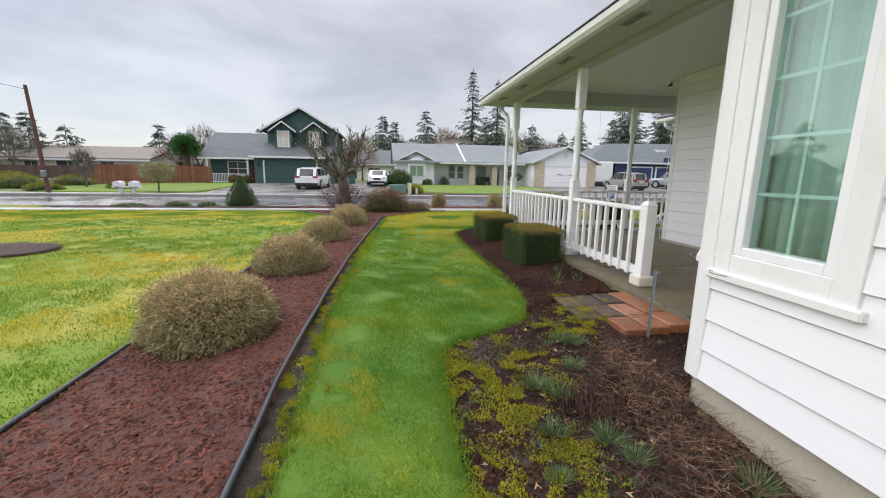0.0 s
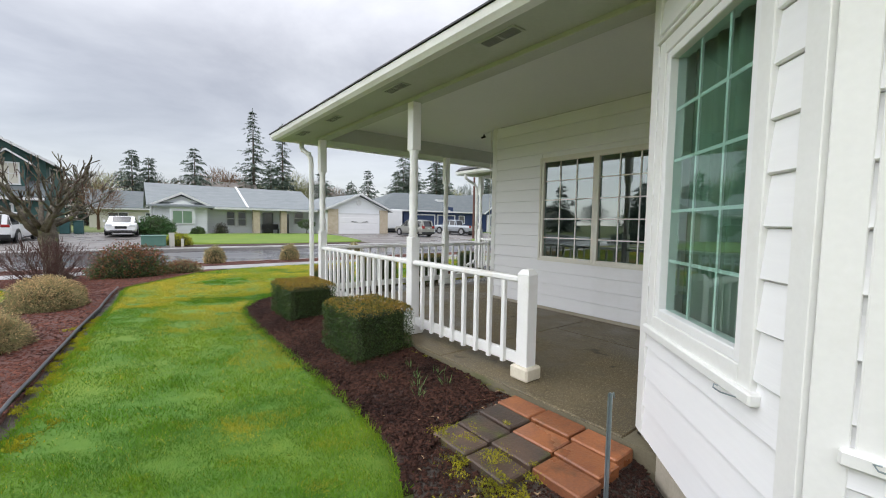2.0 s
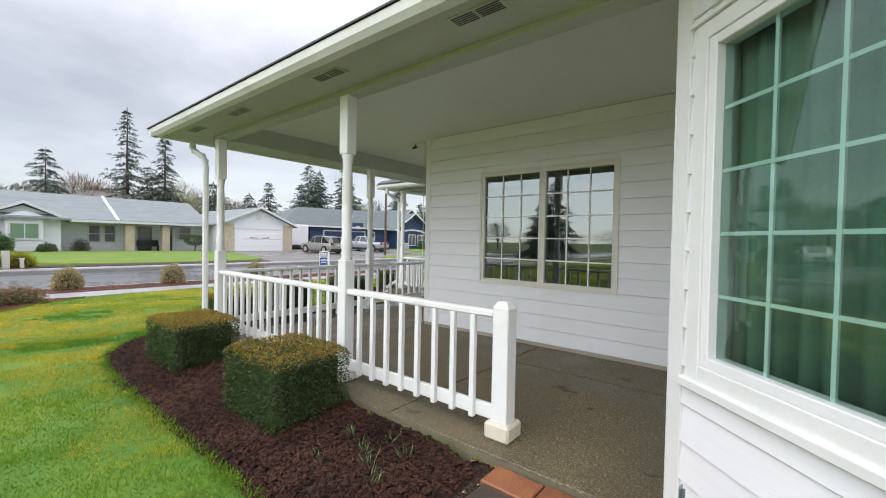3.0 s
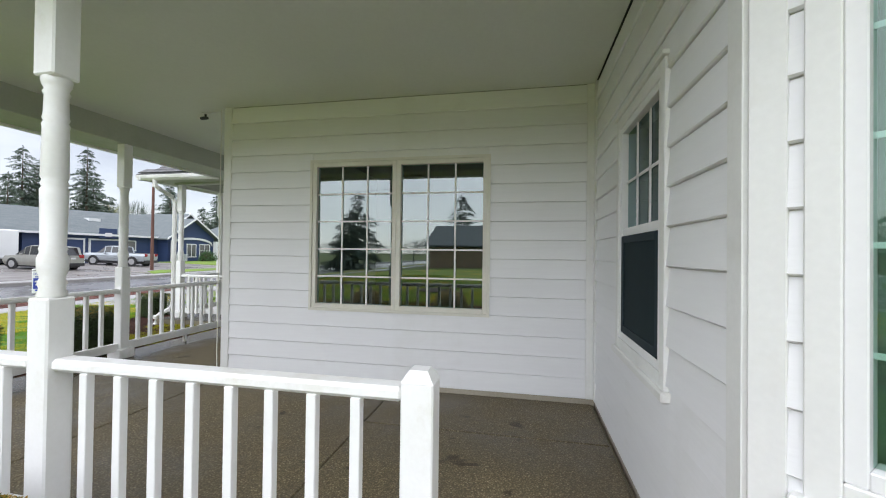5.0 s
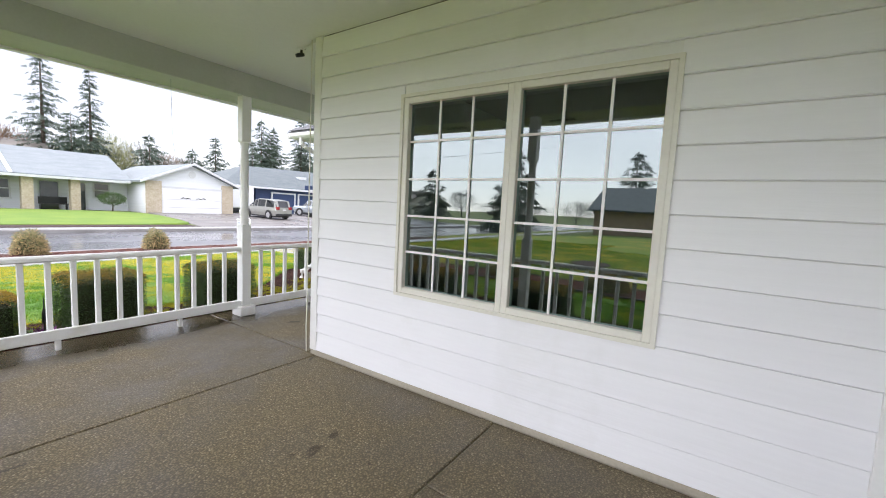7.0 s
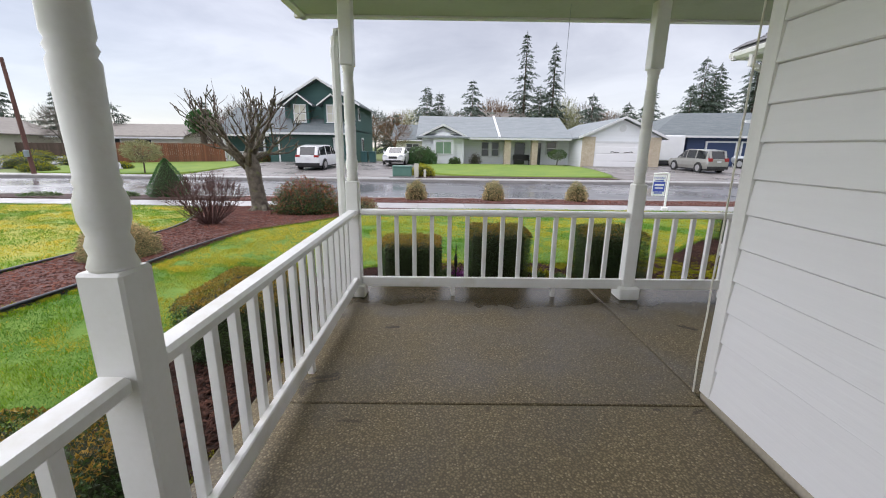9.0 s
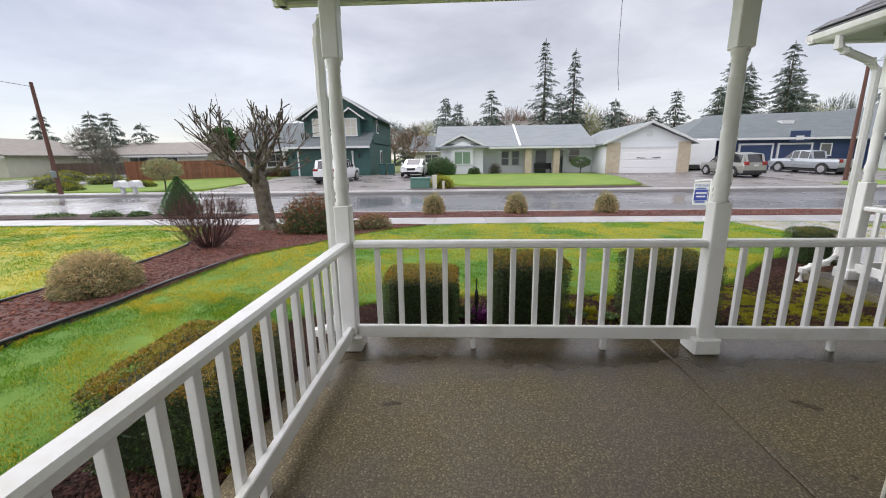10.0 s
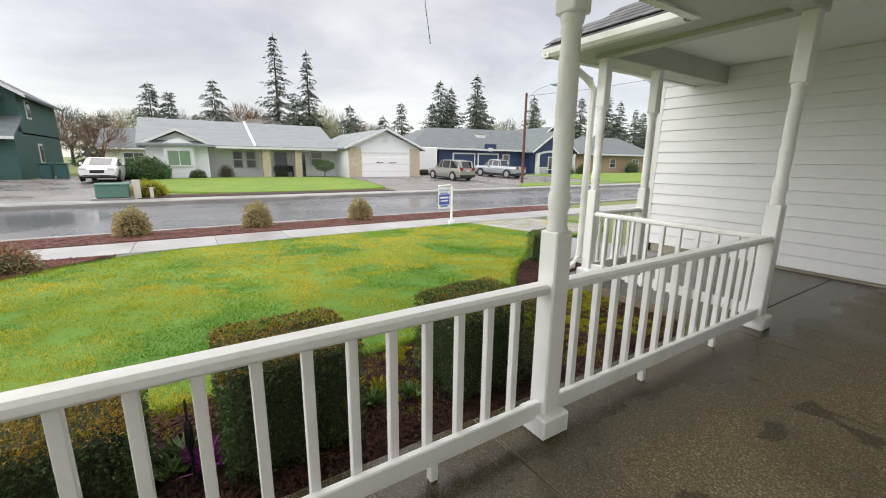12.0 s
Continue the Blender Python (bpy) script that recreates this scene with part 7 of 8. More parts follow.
for x in (-3.75, -2.95):
    bn = thing("wheelie_bin", pose(x, 44.9, float(ground_z(44.9))), "dark teal wheeled rubbish bin", "bin", "wheelie bins")
    part("tub", boxes((-0.3, 0.3, -0.33, 0.33, 0.0, 0.95), bevel=0.03), bin_teal, bn)
    part("lid", boxes((-0.33, 0.33, -0.37, 0.36, 0.95, 1.05), bevel=0.03), bin_teal, bn)
hoop = thing("basketball_hoop", pose(35.6, 46.0, 0), "blue basketball backboard above the garage", "basketball hoop")
part("backboard", boxes((-0.9, 0.9, -0.05, 0.0, 2.95, 3.95)), blue_wall, hoop)
part("frame", boxes((-0.35, 0.35, -0.07, -0.05, 3.1, 3.5)), far_trim, hoop)
part("bracket", boxes((-0.1, 0.1, 0.0, 0.5, 3.2, 3.5)), galvanised, hoop)
part("ring", lathe([(0.22, 3.05), (0.24, 3.06)], 12, None, 0, -0.3), tail_red, hoop)

sign = thing("yard_sign", pose(10.70, 16.97, float(ground_z(16.97))), "white and blue yard sign hung on a white post", "sign")
sign_blue = surface("sign_blue", (0.045, 0.075, 0.42), (0.055, 0.085, 0.46), 0.4, 3, 30, 0)
part("post", boxes((-0.025, 0.025, -0.025, 0.025, -0.05, 1.12), bevel=0.004), white_rail, sign)
part("foot", boxes((-0.09, 0.09, -0.05, 0.05, 0.0, 0.10), bevel=0.01), white_rail, sign)
bm = bmesh.new(); tube(bm, [(0, 0, 1.10), (-0.03, 0, 1.135), (-0.10, 0, 1.14), (-0.46, 0, 1.12)], 0.022, 8)
part("arm", bm, white_rail, sign)
pl = part("panel", boxes((-0.46, -0.07, -0.008, 0.008, 0.46, 1.08)), white_vinyl, sign)
part("blue_band", boxes((-0.44, -0.09, -0.012, -0.008, 0.58, 0.88)), sign_blue, pl)
for z0, z1, u0, u1 in ((0.90, 0.93, -0.40, -0.14), (0.52, 0.56, -0.40, -0.14)):
    part("lettering", boxes((u0, u1, -0.012, -0.008, z0, z1)), sign_blue, pl, "unreadable blue lettering")
words = bpy.data.curves.new("lettering", "FONT")
words.body, words.size, words.align_x, words.extrude = "FOR SALE", 0.082, "CENTER", 0.002
holder = new("lettering_curve", words)
bpy.context.view_layer.update()
text_mesh = bpy.data.meshes.new_from_object(holder.evaluated_get(bpy.context.evaluated_depsgraph_get()))
bpy.data.objects.remove(holder)
text_mesh.materials.clear(); text_mesh.materials.append(sign_blue)
text_mesh.transform(pose(-0.265, -0.010, 0.965, 90, 0, 0))
part("sale_lettering", text_mesh, None, pl, "blue capital lettering")
bars = boxes((-0.41, -0.12, -0.016, -0.012, 0.76, 0.81), (-0.39, -0.14, -0.016, -0.012, 0.67, 0.71))
part("band_lettering", bars, white_vinyl, pl, "unreadable white lettering")

# ---- edging, pavers and small things on the ground ----


def edging(name, line, label):
    """Black plastic lawn edging: a rounded bead along the line, with a wall below it."""
    e = thing(name, None, label, "lawn edging", "plastic lawn edging")
    pts = []
    for (x0, y0), (x1, y1) in zip(line, line[1:]):
        n = max(2, int(math.hypot(x1 - x0, y1 - y0) / 0.25))
        pts += [(x0 + (x1 - x0) * k / n, y0 + (y1 - y0) * k / n) for k in range(n)]
    pts.append(line[-1])
    pts = [(x + 0.014 * noise.noise(Vector((x * 3, y * 1.3, 7))), y, float(ground_z(y)) + 0.030 + 0.012 * noise.noise(Vector((x, y * 1.1, 2)))) for x, y in pts]
    bm = bmesh.new(); tube(bm, pts, 0.017, 7)
    part("bead", bm, edging_plastic, e, "", True)
    bm = bmesh.new()
    a, b = [bm.verts.new((x - 0.004, y, z)) for x, y, z in pts], [bm.verts.new((x - 0.004, y, z - 0.10)) for x, y, z in pts]
    c, d = [bm.verts.new((x + 0.004, y, z)) for x, y, z in pts], [bm.verts.new((x + 0.004, y, z - 0.10)) for x, y, z in pts]
    for i in range(len(pts) - 1):
        bm.faces.new((a[i], a[i + 1], b[i + 1], b[i])); bm.faces.new((d[i], d[i + 1], c[i + 1], c[i]))
    part("wall_strip", bm, edging_plastic, e)


edging("lawn_edging", [(-0.55, -3), (-0.55, 0.5), (-0.545, 2.5), (-0.47, 4.2), (-0.34, 6.2), (-0.14, 8.4), (0.0, 10.2), (0.06, 11.2), (0.12, 12.0)], "wavy black plastic edging between mulch and lawn")
edging("lawn_edging", [(-1.85, -3), (-1.83, 2.2), (-1.76, 3.2), (-1.57, 5.5), (-1.45, 9.0), (-1.25, 11.0), (-1.28, 12.0), (-1.62, 13.1), (-2.2, 14.4), (-2.7, 15.5), (-3.3, 16.4)], "black plastic edging between lawn and mulch")

paving = thing("paver_step", pose(0, 0, 0), "patch of worn orange and dark mossy pavers beside the porch", "pavers")
ROWS_P = [(2.505, 2.715, 2.86), (2.29, 2.50, 2.83), (2.075, 2.285, 2.81), (1.86, 2.07, 2.80)]
for i, (x0, x1, ys) in enumerate(ROWS_P):
    for j in range(3):
        y0 = ys + j * 0.318
        z = 0.408 - 0.004 * i + 0.004 * math.sin(i * 3 + j * 2)
        mossy = i == 3 or (i == 2 and j > 0) or (i == 1 and j == 2)
        if i == 3 and j == 0:
            continue
        bm = boxes((x0 + 0.006, x1 - 0.006, y0 + 0.006, y0 + 0.310, z - 0.12, z), bevel=0.008)
        bmesh.ops.rotate(bm, cent=((x0 + x1) / 2, y0 + 0.15, z), matrix=Matrix.Rotation(0.03 * math.sin(i * 5 + j * 3), 3, "Z"), verts=bm.verts)
        part("paver", bm, dark_paver if mossy else terracotta, paving, "dark mossy paver" if mossy else "")

stake = thing("metal_stake", pose(2.25, 2.78, 0.22), "thin galvanised metal stake in the soil", "stake")
bm = bmesh.new()
extrude_profile([(-0.012, 0.0), (0.012, 0.0), (0.012, 0.68), (-0.012, 0.68)], "y", -0.003, 0.003, bm)
extrude_profile([(-0.003, 0.0), (0.003, 0.0), (0.003, 0.68), (-0.003, 0.68)], "y", -0.016, -0.003, bm)
part("bar", bm, galvanised, stake)
bm = bmesh.new(); tube(bm, [(0.012, 0, 0.66), (0.04, 0.0, 0.67), (0.05, 0, 0.64)], 0.004, 5)
part("hook", bm, galvanised, stake)
for m_, s in ((wall_pose(2.86, 2.91, -135), 1.02), (wall_pose(1.94, 1.99, -90), 0.20)):
    hk = thing("sill_hook", m_ @ pose(s, -0.075, 1.135), "small bent metal hook at the sill", "hook", "hooks at the bay sills")
    bm = bmesh.new(); tube(bm, [(0.02, 0.03, -0.012), (-0.02, -0.01, -0.01), (-0.05, -0.02, -0.004), (-0.06, -0.012, 0.006), (-0.045, -0.006, 0.006)], 0.0028, 5)
    part("wire_hook", bm, galvanised, hk)

# torch stake and flowers in the front bed
torch = thing("solar_stake", pose(3.98, 9.16, 0.33), "black garden stake lamp in the front bed", "garden lamp")
part("spike", lathe([(0.008, 0.0), (0.008, 0.22)], 8), black_plastic, torch)
part("shade", lathe([(0.016, 0.20), (0.020, 0.23), (0.018, 0.32), (0.008, 0.36)], 10), black_plastic, torch)
part("tip", lathe([(0.006, 0.36), (0.006, 0.44), (0.003, 0.47)], 8), black_plastic, torch)


def tuft(name, x, y, n, height, width, mat, label, seed, spread=0.5, category="plant", grp="", zoff=0.0):
    r = np.random.default_rng(seed)
    t = thing(name, pose(x, y, float(ground_z(y)) + float(soil_rise(x, y)) + zoff), label, category, grp)
    a = r.uniform(0, 2 * np.pi, n)
    D = np.stack([np.cos(a) * spread, np.sin(a) * spread, np.ones(n)], 1) + r.normal(0, 0.25, (n, 3))
    P = np.stack([np.cos(a), np.sin(a), np.zeros(n)], 1) * r.uniform(0, 0.05, n)[:, None]
    L = r.uniform(0.6, 1.1, n) * height
    part("foliage", scatter("leaves", LEAF, LEAF_F, P, toward(D, r), np.stack([np.full(n, width), L * 0.4, L], 1), mat), None, t)
    return t


for k, (x, y) in enumerate(((2.10, 4.75), (2.22, 4.45), (2.30, 4.58), (2.42, 4.30), (2.5, 4.52), (2.38, 4.8), (2.12, 4.3))):
    tuft("bulb_sprout", x, y, 7, 0.11, 0.010, weed_leaf, "young green bulb shoots in mulch", 300 + k, 0.35, "sprout", "bulb shoots in the bed")
for k, (x, y, h) in enumerate(((1.12, 2.30, 0.16), (1.22, 2.18, 0.15), (1.05, 1.86, 0.12), (1.45, 2.45, 0.12), (1.30, 1.75, 0.16), (1.36, 1.60, 0.14), (1.78, 1.35, 0.16), (1.70, 1.20, 0.14), (1.55, 2.85, 0.12), (1.62, 2.78, 0.13), (0.95, 1.55, 0.10))):
    tuft("grassy_weed", x, y, 150, h * 0.8, 0.0032, grey_weed, "grassy green weed in the soil bed", 320 + k, 0.8, "weed", "weeds in the soil bed", -0.02)
for k, (x, y) in enumerate(((1.22, 2.02), (1.30, 1.95), (1.38, 2.08), (1.45, 1.92), (1.36, 1.82), (1.52, 2.02), (1.28, 2.12), (1.62, 2.25), (1.75, 2.1), (1.66, 1.95), (1.48, 2.2), (1.8, 1.85))):
    tuft("dead_stump", x, y, 34, 0.13, 0.012, bare_twig, "red-brown cut stems in the soil bed", 340 + k, 0.25, "dead plant", "cut stems in the bed", -0.02)
for k, (x, y, m_) in enumerate(((4.02, 9.30, purple_petal), (4.05, 9.22, purple_petal), (3.88, 9.26, weed_leaf), (3.92, 9.40, weed_leaf), (4.98, 9.30, weed_leaf), (5.1, 9.42, moss), (5.25, 9.25, weed_leaf), (4.92, 9.55, moss))):
    tuft("bed_flower", x, y, 70, 0.10 if m_ is not purple_petal else 0.13, 0.035, m_, "purple flowers in the front bed" if m_ is purple_petal else "low green and yellow bed plant", 360 + k, 1.1, "flower" if m_ is purple_petal else "plant", "plants in the front bed")

rw = np.random.default_rng(33)
wx, wy = rw.uniform(0.55, 1.8, 900), rw.uniform(0.7, 3.0, 900)
cl_ = np.array([noise.noise(Vector((a * 3.1, b * 3.1, 11))) for a, b in zip(wx, wy)]) > 0.12
wx, wy = np.repeat(wx[cl_], 7), np.repeat(wy[cl_], 7)
nw = len(wx)
wx, wy = wx + rw.normal(0, 0.012, nw), wy + rw.normal(0, 0.012, nw)
ln = rw.uniform(0.012, 0.04, nw)
tagged(new("seedlings", scatter("seedlings", LEAF, LEAF_F, np.stack([wx, wy, ground_z(wy) + soil_rise(wx, wy) - 0.025], 1), toward(np.array([0, 0, 0.8]) + rw.normal(0, 0.6, (nw, 3)), rw), np.stack([ln * 0.35, ln * 0.4, ln], 1), weed_leaf)), "small green seedlings over the soil", "weeds", kind="stuff")

# fallen dead stems beside the house
r5 = np.random.default_rng(91)
n = 5200
px, py = r5.uniform(1.05, 1.95, n), r5.uniform(0.5, 2.75, n)
keep = (py < px + 0.85) & (r5.uniform(0, 1, n) < np.clip((px - 1.15) * 1.5, 0.03, 1))
px, py = px[keep], py[keep]
n = len(px)
T = euler_turns(r5.uniform(1.1, 1.75, n), r5.uniform(-0.3, 0.3, n), r5.uniform(0, 6.28, n))
L = r5.uniform(0.04, 0.19, n)
tagged(new("dead_stems", scatter("dead_stems", LEAF, LEAF_F, np.stack([px, py, ground_z(py) + soil_rise(px, py) + r5.uniform(-0.02, 0.06, n)], 1), T, np.stack([r5.uniform(0.003, 0.008, n), L * 0.1, L], 1), dead_stem)), "tangle of dry tan stems on the soil", "dead stems", kind="stuff")
n = 700
px, py = points_in(BED_HOUSE, n * 3, r5); px, py = px[:n], py[:n]
k = py > 0.5; px, py = px[k], py[k]; n = len(px)
tagged(new("fallen_leaves", scatter("fallen_leaves", LEAF, LEAF_F, np.stack([px, py, ground_z(py) + soil_rise(px, py) - 0.008], 1), euler_turns(r5.uniform(1.3, 1.8, n), r5.uniform(-0.4, 0.4, n), r5.uniform(0, 6.28, n)), r5.uniform(0.015, 0.045, n), dry_leaf)), "scattered brown fallen leaves", "leaves", kind="stuff")


def moss_patches(name, spots, label, seed, per=420, size=(0.012, 0.026), up=-0.012):
    """Cushions of moss: dense tiny tufts over irregular patches."""
    r = np.random.default_rng(seed)
    P = []
    for x, y, w in spots:
        w *= 1.25
        m = int(per * w * w * 230)
        q = r.normal(0, 0.6, (m, 2)) * w
        f = np.array([noise.noise(Vector((x + a * 1.0 + 5, y + b, 1)) * 9) for a, b in q])
        q = q[f > -0.12]
        P.append(np.stack([x + q[:, 0], y + q[:, 1], ground_z(y + q[:, 1]) + soil_rise(x + q[:, 0], y + q[:, 1]) + up + 0.012 * r.uniform(0, 1, len(q))], 1))
    P = np.concatenate(P)
    D = np.array([0, 0, 1.0]) + r.normal(0, 0.6, P.shape)
    s = r.uniform(*size, len(P))
    tagged(new(name, scatter(name, LEAF, LEAF_F, P, toward(D, r), np.stack([s * 0.7, s * 0.6, s], 1), moss)), label, "moss", kind="stuff")


r6 = np.random.default_rng(17)
strip = [(-0.44 + 0.06 * r6.normal() + np.interp(y, [0, 4, 8, 12], [0, 0.06, 0.34, 0.6]), y, r6.uniform(0.025, 0.075)) for y in np.arange(0.6, 9, 0.13)]
moss_patches("edging_moss", strip, "yellow-green moss along the edging", 61)
spots = [(0.62, 2.75, 0.10), (0.72, 2.55, 0.12), (0.6, 2.3, 0.09), (0.85, 2.35, 0.14), (0.78, 2.0, 0.12), (0.6, 1.7, 0.10), (0.7, 1.45, 0.15), (0.95, 1.6, 0.14), (0.9, 1.25, 0.16), (0.65, 1.2, 0.12), (1.1, 1.35, 0.12), (0.55, 2.0, 0.06), (1.0, 2.55, 0.10), (1.15, 2.7, 0.08), (1.05, 3.0, 0.07), (1.6, 3.0, 0.09), (1.75, 2.95, 0.10), (1.85, 3.15, 0.08), (1.8, 3.4, 0.07), (1.5, 3.15, 0.08), (0.8, 2.95, 0.06), (1.2, 1.1, 0.12), (1.0, 2.0, 0.08), (0.57, 1.0, 0.14), (0.8, 1.0, 0.16), (0.56, 1.5, 0.07), (0.58, 2.55, 0.07), (1.25, 2.25, 0.10), (1.3, 2.6, 0.10), (0.95, 2.15, 0.10), (1.1, 1.75, 0.10)]
moss_patches("bed_moss", spots, "yellow-green moss on the damp soil", 62, 300, (0.010, 0.020))
moss_patches("slab_moss", [(2.70 + 0.03 * math.sin(y * 7), y, 0.035) for y in np.arange(3.1, 8.4, 0.17)], "moss along the porch slab", 63, 300, (0.006, 0.012))
moss_patches("paver_moss", [(1.90, 3.15, 0.05), (1.97, 3.3, 0.06), (1.93, 3.5, 0.06), (2.02, 3.62, 0.05), (1.90, 3.68, 0.05), (1.88, 2.98, 0.05), (2.0, 3.05, 0.035), (2.09, 3.12, 0.02), (2.29, 3.5, 0.02)], "moss on the dark pavers", 65, 420, (0.008, 0.016), 0.035)
moss_patches("front_bed_moss", [(x, 9.75 + 0.1 * math.sin(x * 5), 0.12) for x in np.arange(3.9, 9.0, 0.37)] + [(6.6, 9.3, 0.2), (7.1, 9.6, 0.25), (7.6, 9.2, 0.2), (5.15, 9.3, 0.14), (7.9, 10.2, 0.2), (6.9, 10.0, 0.2)], "yellow-green moss in the front bed", 64)


def chips(name, poly, density, mat, label, seed, size=(0.008, 0.030), lift=0.018, limit=None):
    r = np.random.default_rng(seed)
    xs, ys = [p[0] for p in poly], [p[1] for p in poly]
    n = int((max(xs) - min(xs)) * (max(ys) - min(ys)) * density)
    px, py = points_in(poly, n, r)
    if limit:
        k = (px > limit[0]) & (px < limit[1]) & (py > limit[2]) & (py < limit[3])
        px, py = px[k], py[k]
    n = len(px)
    s = r.uniform(*size, n)
    z = ground_z(py) + (soil_rise(px, py) if name in ("mulch_chips", "soil_crumbs") else 0) + lift + np.array([0.02 * (noise.noise(Vector((a * 2.3, b * 2.3, lift * 40))) + 0.5 * noise.noise(Vector((a * 7, b * 7, 3)))) for a, b in zip(px, py)]) - 0.003
    tagged(new(name, scatter(name, CHIP, CHIP_F, np.stack([px, py, z], 1), turns_about(n, r, 0.5), np.stack([s * 1.5, s * 0.55, s * 0.22], 1), mat)), label, "mulch", kind="stuff")


chips("bark_chips", BED_WEST, 2600, mulch_chip, "loose red-brown bark chips", 401, (0.010, 0.034), 0.015, (-1.9, 0.1, 0.4, 7.0))
chips("bark_chips_far", BED_WEST, 700, mulch_chip, "loose red-brown bark chips", 402, (0.018, 0.045), 0.015, (-3.5, 3.0, 7.0, 17.0))
chips("mulch_chips", BED_SIDE, 3600, brown_chip, "loose dark brown mulch chips", 403, (0.010, 0.032), -0.002)
chips("soil_crumbs", BED_HOUSE, 4000, brown_chip, "dark crumbs of soil and bark", 404, (0.006, 0.024), -0.022, (0.4, 2.8, 0.5, 4.1))
chips("strip_chips", [(-3.5, 18.25), (16.2, 18.25), (16.2, 19.8), (-3.5, 19.8)], 260, mulch_chip, "loose red-brown bark chips", 405, (0.02, 0.05), 0.02)


def waves(x, y, size, seed):
    """A smooth random field over the plan, about 1 in spread, whose patches are of that size."""
    r = np.random.default_rng(900 + seed)
    out = np.zeros(len(x))
    for _ in range(9):
        a, k, q = r.uniform(0, 2 * np.pi), 2 * np.pi / size * r.uniform(0.3, 0.75), r.uniform(0, 6.28)
        out += np.sin(k * (x * np.cos(a) + y * np.sin(a)) + q)
    return out / 2.1


def grass(name, poly, density, height, width, label, seed, limit=None, lift=-0.004):
    """Mown grass: one thin blade after another, leaning all ways."""
    r = np.random.default_rng(seed)
    xs, ys = [p[0] for p in poly], [p[1] for p in poly]
    x0, x1, y0, y1 = limit or (min(xs), max(xs), min(ys), max(ys))
    n = int((x1 - x0) * (y1 - y0) * density)
    px, py = r.uniform(x0, x1, n), r.uniform(y0, y1, n)
    k = inside(px, py, poly)
    px, py = px[k], py[k]
    n = len(px)
    h = r.uniform(0.55, 1.15, n) * height
    clump = waves(px, py, 0.34, 1) + 0.6 * waves(px, py, 0.13, 2)
    broad = waves(px, py, 1.5, 3) + 0.5 * waves(px, py, 0.7, 4)
    h *= 1 + 0.22 * clump
    T = euler_turns(r.uniform(-0.6, 0.6, n) + 0.35 * waves(px, py, 0.4, 5), r.uniform(-0.6, 0.6, n) + 0.35 * waves(px, py, 0.4, 6), r.uniform(0, 2 * np.pi, n))
    share = np.where(px < -1, -0.10, np.interp(py, [5, 8.5, 10.5], [-0.95, 0.05, 0.75])) + 0.66 * broad + 0.20 * clump
    yellow = r.uniform(0, 1, n) < 0.03 + 0.80 * soft(share + 0.35)
    dark = r.uniform(0, 1, n) < 0.28 - 0.45 * clump + 0.35 * waves(px, py, 0.9, 7)
    which = np.where(yellow, 1, np.where(dark, 2, 0))
    tagged(new(name, scatter(name, BLADE, BLADE_F, np.stack([px, py, ground_z(py) + lift], 1), T, np.stack([width * r.uniform(0.7, 1.3, n), h * 0.5, h], 1), [green_blade, grass_blade, dark_blade], which)), label, "grass", kind="stuff")


grass("grass_near", LAWN_SIDE, 26000, 0.027, 0.0030, "dense short green and yellowish grass", 501, (-0.4, 1.8, 0.5, 5.0))
grass("grass_mid", LAWN_SIDE, 9000, 0.029, 0.0050, "dense short green and yellowish grass", 502, (-0.4, 2.4, 5.0, 10.0))
grass("grass_front", LAWN_SIDE, 5200, 0.030, 0.0065, "dense short green and yellowish grass", 503, (-0.4, 10.5, 9.2, 13.5))
grass("grass_street", LAWN_SIDE, 2000, 0.034, 0.0105, "dense short green and yellowish grass", 504, (0.3, 13.9, 13.5, 16.8))
grass("grass_west", LAWN_WEST, 5600, 0.030, 0.006, "dense short green and yellow-brown grass", 505, (-5.5, -1.2, 1.0, 8.0), -0.014)
grass("grass_west_far", LAWN_WEST, 1600, 0.034, 0.011, "dense short green and yellow-brown grass", 506, (-16, -1.2, 8.0, 16.8), -0.014)
grass("grass_west_side", LAWN_WEST, 900, 0.038, 0.015, "dense short green and yellow-brown grass", 507, (-12, -5.5, 2.0, 8.0), -0.014)
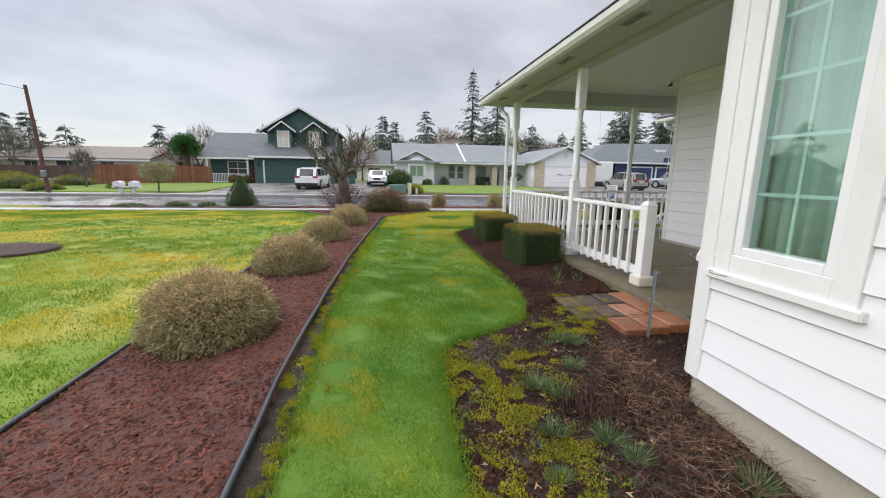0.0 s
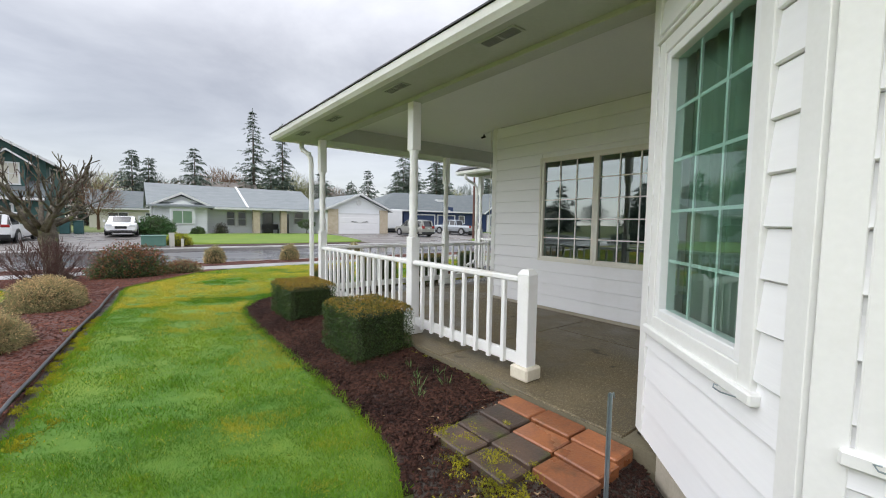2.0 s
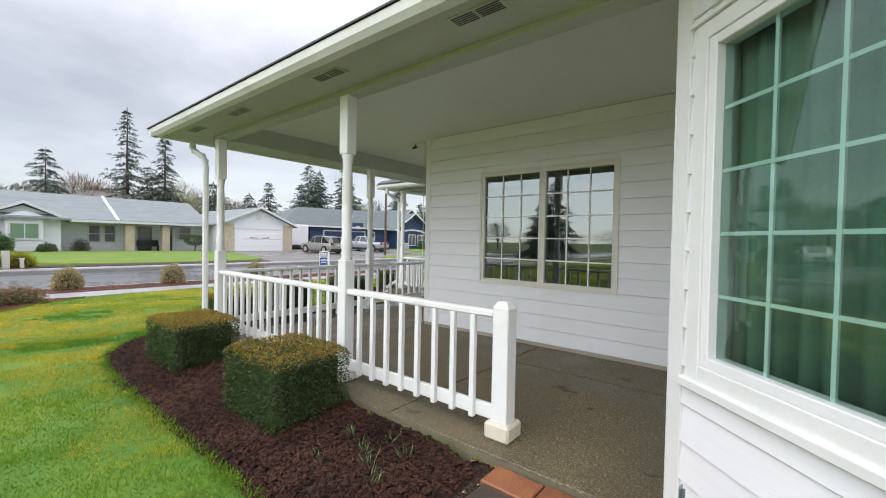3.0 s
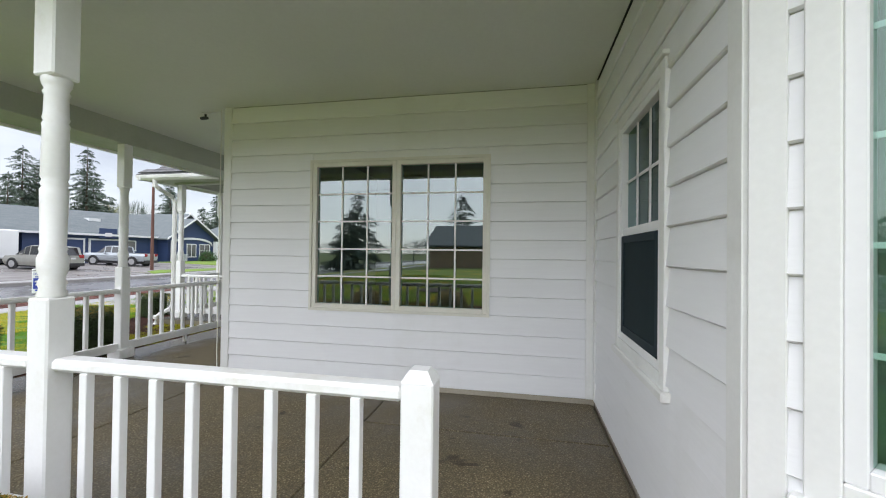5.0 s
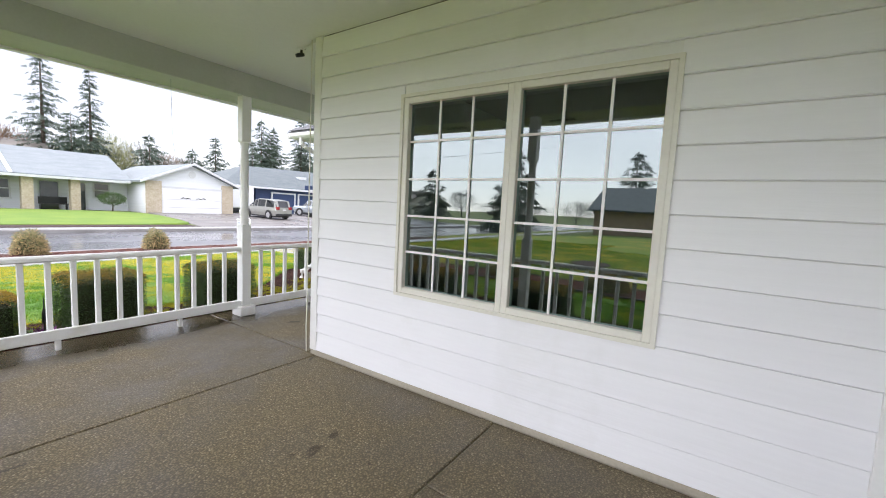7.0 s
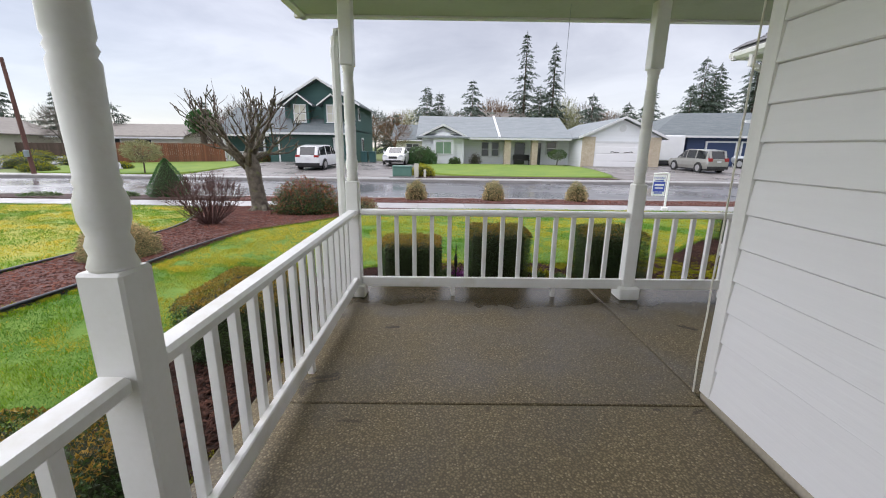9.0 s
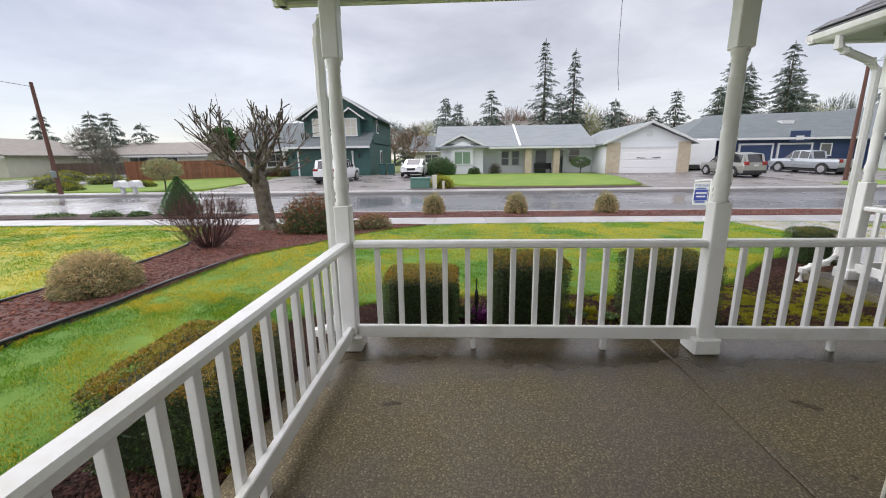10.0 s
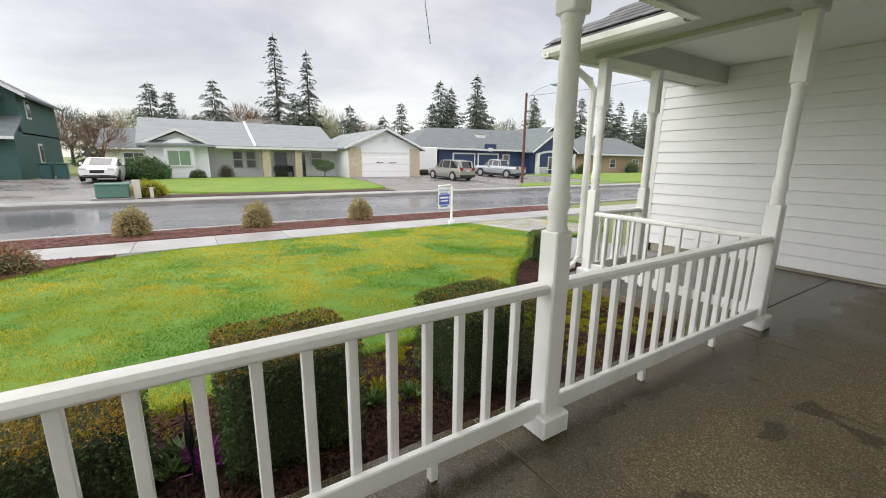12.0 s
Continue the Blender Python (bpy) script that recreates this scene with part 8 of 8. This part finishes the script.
# taller fringe where the lawn meets bed and edging
rg = np.random.default_rng(9)
edge_pts = []
for poly in (LAWN_SIDE, LAWN_WEST):
    for (xa, ya), (xb, yb) in zip(poly, poly[1:]):
        L = math.hypot(xb - xa, yb - ya)
        if min(ya, yb) < 0.5 or L > 3:
            continue
        for q in rg.uniform(0, 1, int(L * 420)):
            edge_pts.append((xa + (xb - xa) * q + rg.normal(0, 0.02), ya + (yb - ya) * q + rg.normal(0, 0.02)))
E_ = np.array(edge_pts)
h = rg.uniform(0.03, 0.075, len(E_))
tagged(new("grass_fringe", scatter("grass_fringe", BLADE, BLADE_F, np.stack([E_[:, 0], E_[:, 1], ground_z(E_[:, 1]) - 0.01], 1), turns_about(len(E_), rg, 0.75), np.stack([np.full(len(E_), 0.006), h, h], 1), green_blade)), "longer grass hanging over the lawn edge", "grass", kind="stuff")

# round tree pit in the west lawn
PIT = [(-5.6 + 0.75 * math.cos(a / 20 * 2 * math.pi), 6.9 + 0.6 * math.sin(a / 20 * 2 * math.pi)) for a in range(20)]
draped("mulch_ring", PIT, 0.12, 0.03, mulch_brown, "round bare mulch patch in the west lawn", 0.02)
draped("entry_walk", [(9.3, 10.63), (11.2, 10.63), (11.2, 16.76), (13.6, 16.76), (13.6, 13.7), (10.4, 13.2), (9.3, 12.1)], 0.3, 0.012, walk_concrete, "pale concrete walk to the entry")

# ---- pavement slabs ----
slab_me = mesh_of("pavement_slab", boxes((0, 1.512, 16.78, 18.19, -0.05, 0.03), bevel=0.008), walk_concrete)
for k in range(-30, 30):
    s = part("pavement_slab", slab_me, None, bpy.data.objects["pavement_1"])
    s.location = (k * 1.52, 0, 0.415)
    s.rotation_euler = (math.atan2(-0.03, 1.4), 0, 0)

# ---- siding boards, one by one ----
for wall_name, (ob, rows) in BOARDS.items():
    shared = {}
    for s, z, length, height in rows:
        key = (round(length, 3), round(height, 3))
        if key not in shared:
            shared[key] = board_mesh(*key)
        b = part("siding_board", shared[key], None, ob)
        b.location = (s, 0, z)

# ---- shingles of the entry roof, one by one ----
sh = bmesh.new()
box(sh, 0.0, 0.20, -0.1475, 0.1475, 0.0, 0.012, 0.002)
shingle_mesh = mesh_of("shingle", sh, dark_shingle)
entry_roof = bpy.data.objects["roof_entry_west"]
for row in range(13):
    x = ER + 0.01 + row * 0.122
    y = EY - (x - ER) - 0.16 - 0.15 * (row % 2)
    while y > 8.05:
        b = part("shingle", shingle_mesh, None, entry_roof)
        b.location, b.rotation_euler = (x, y, RZ + (x - ER) * ES + 0.016), (0, -radians(28.5), 0)
        y -= 0.30
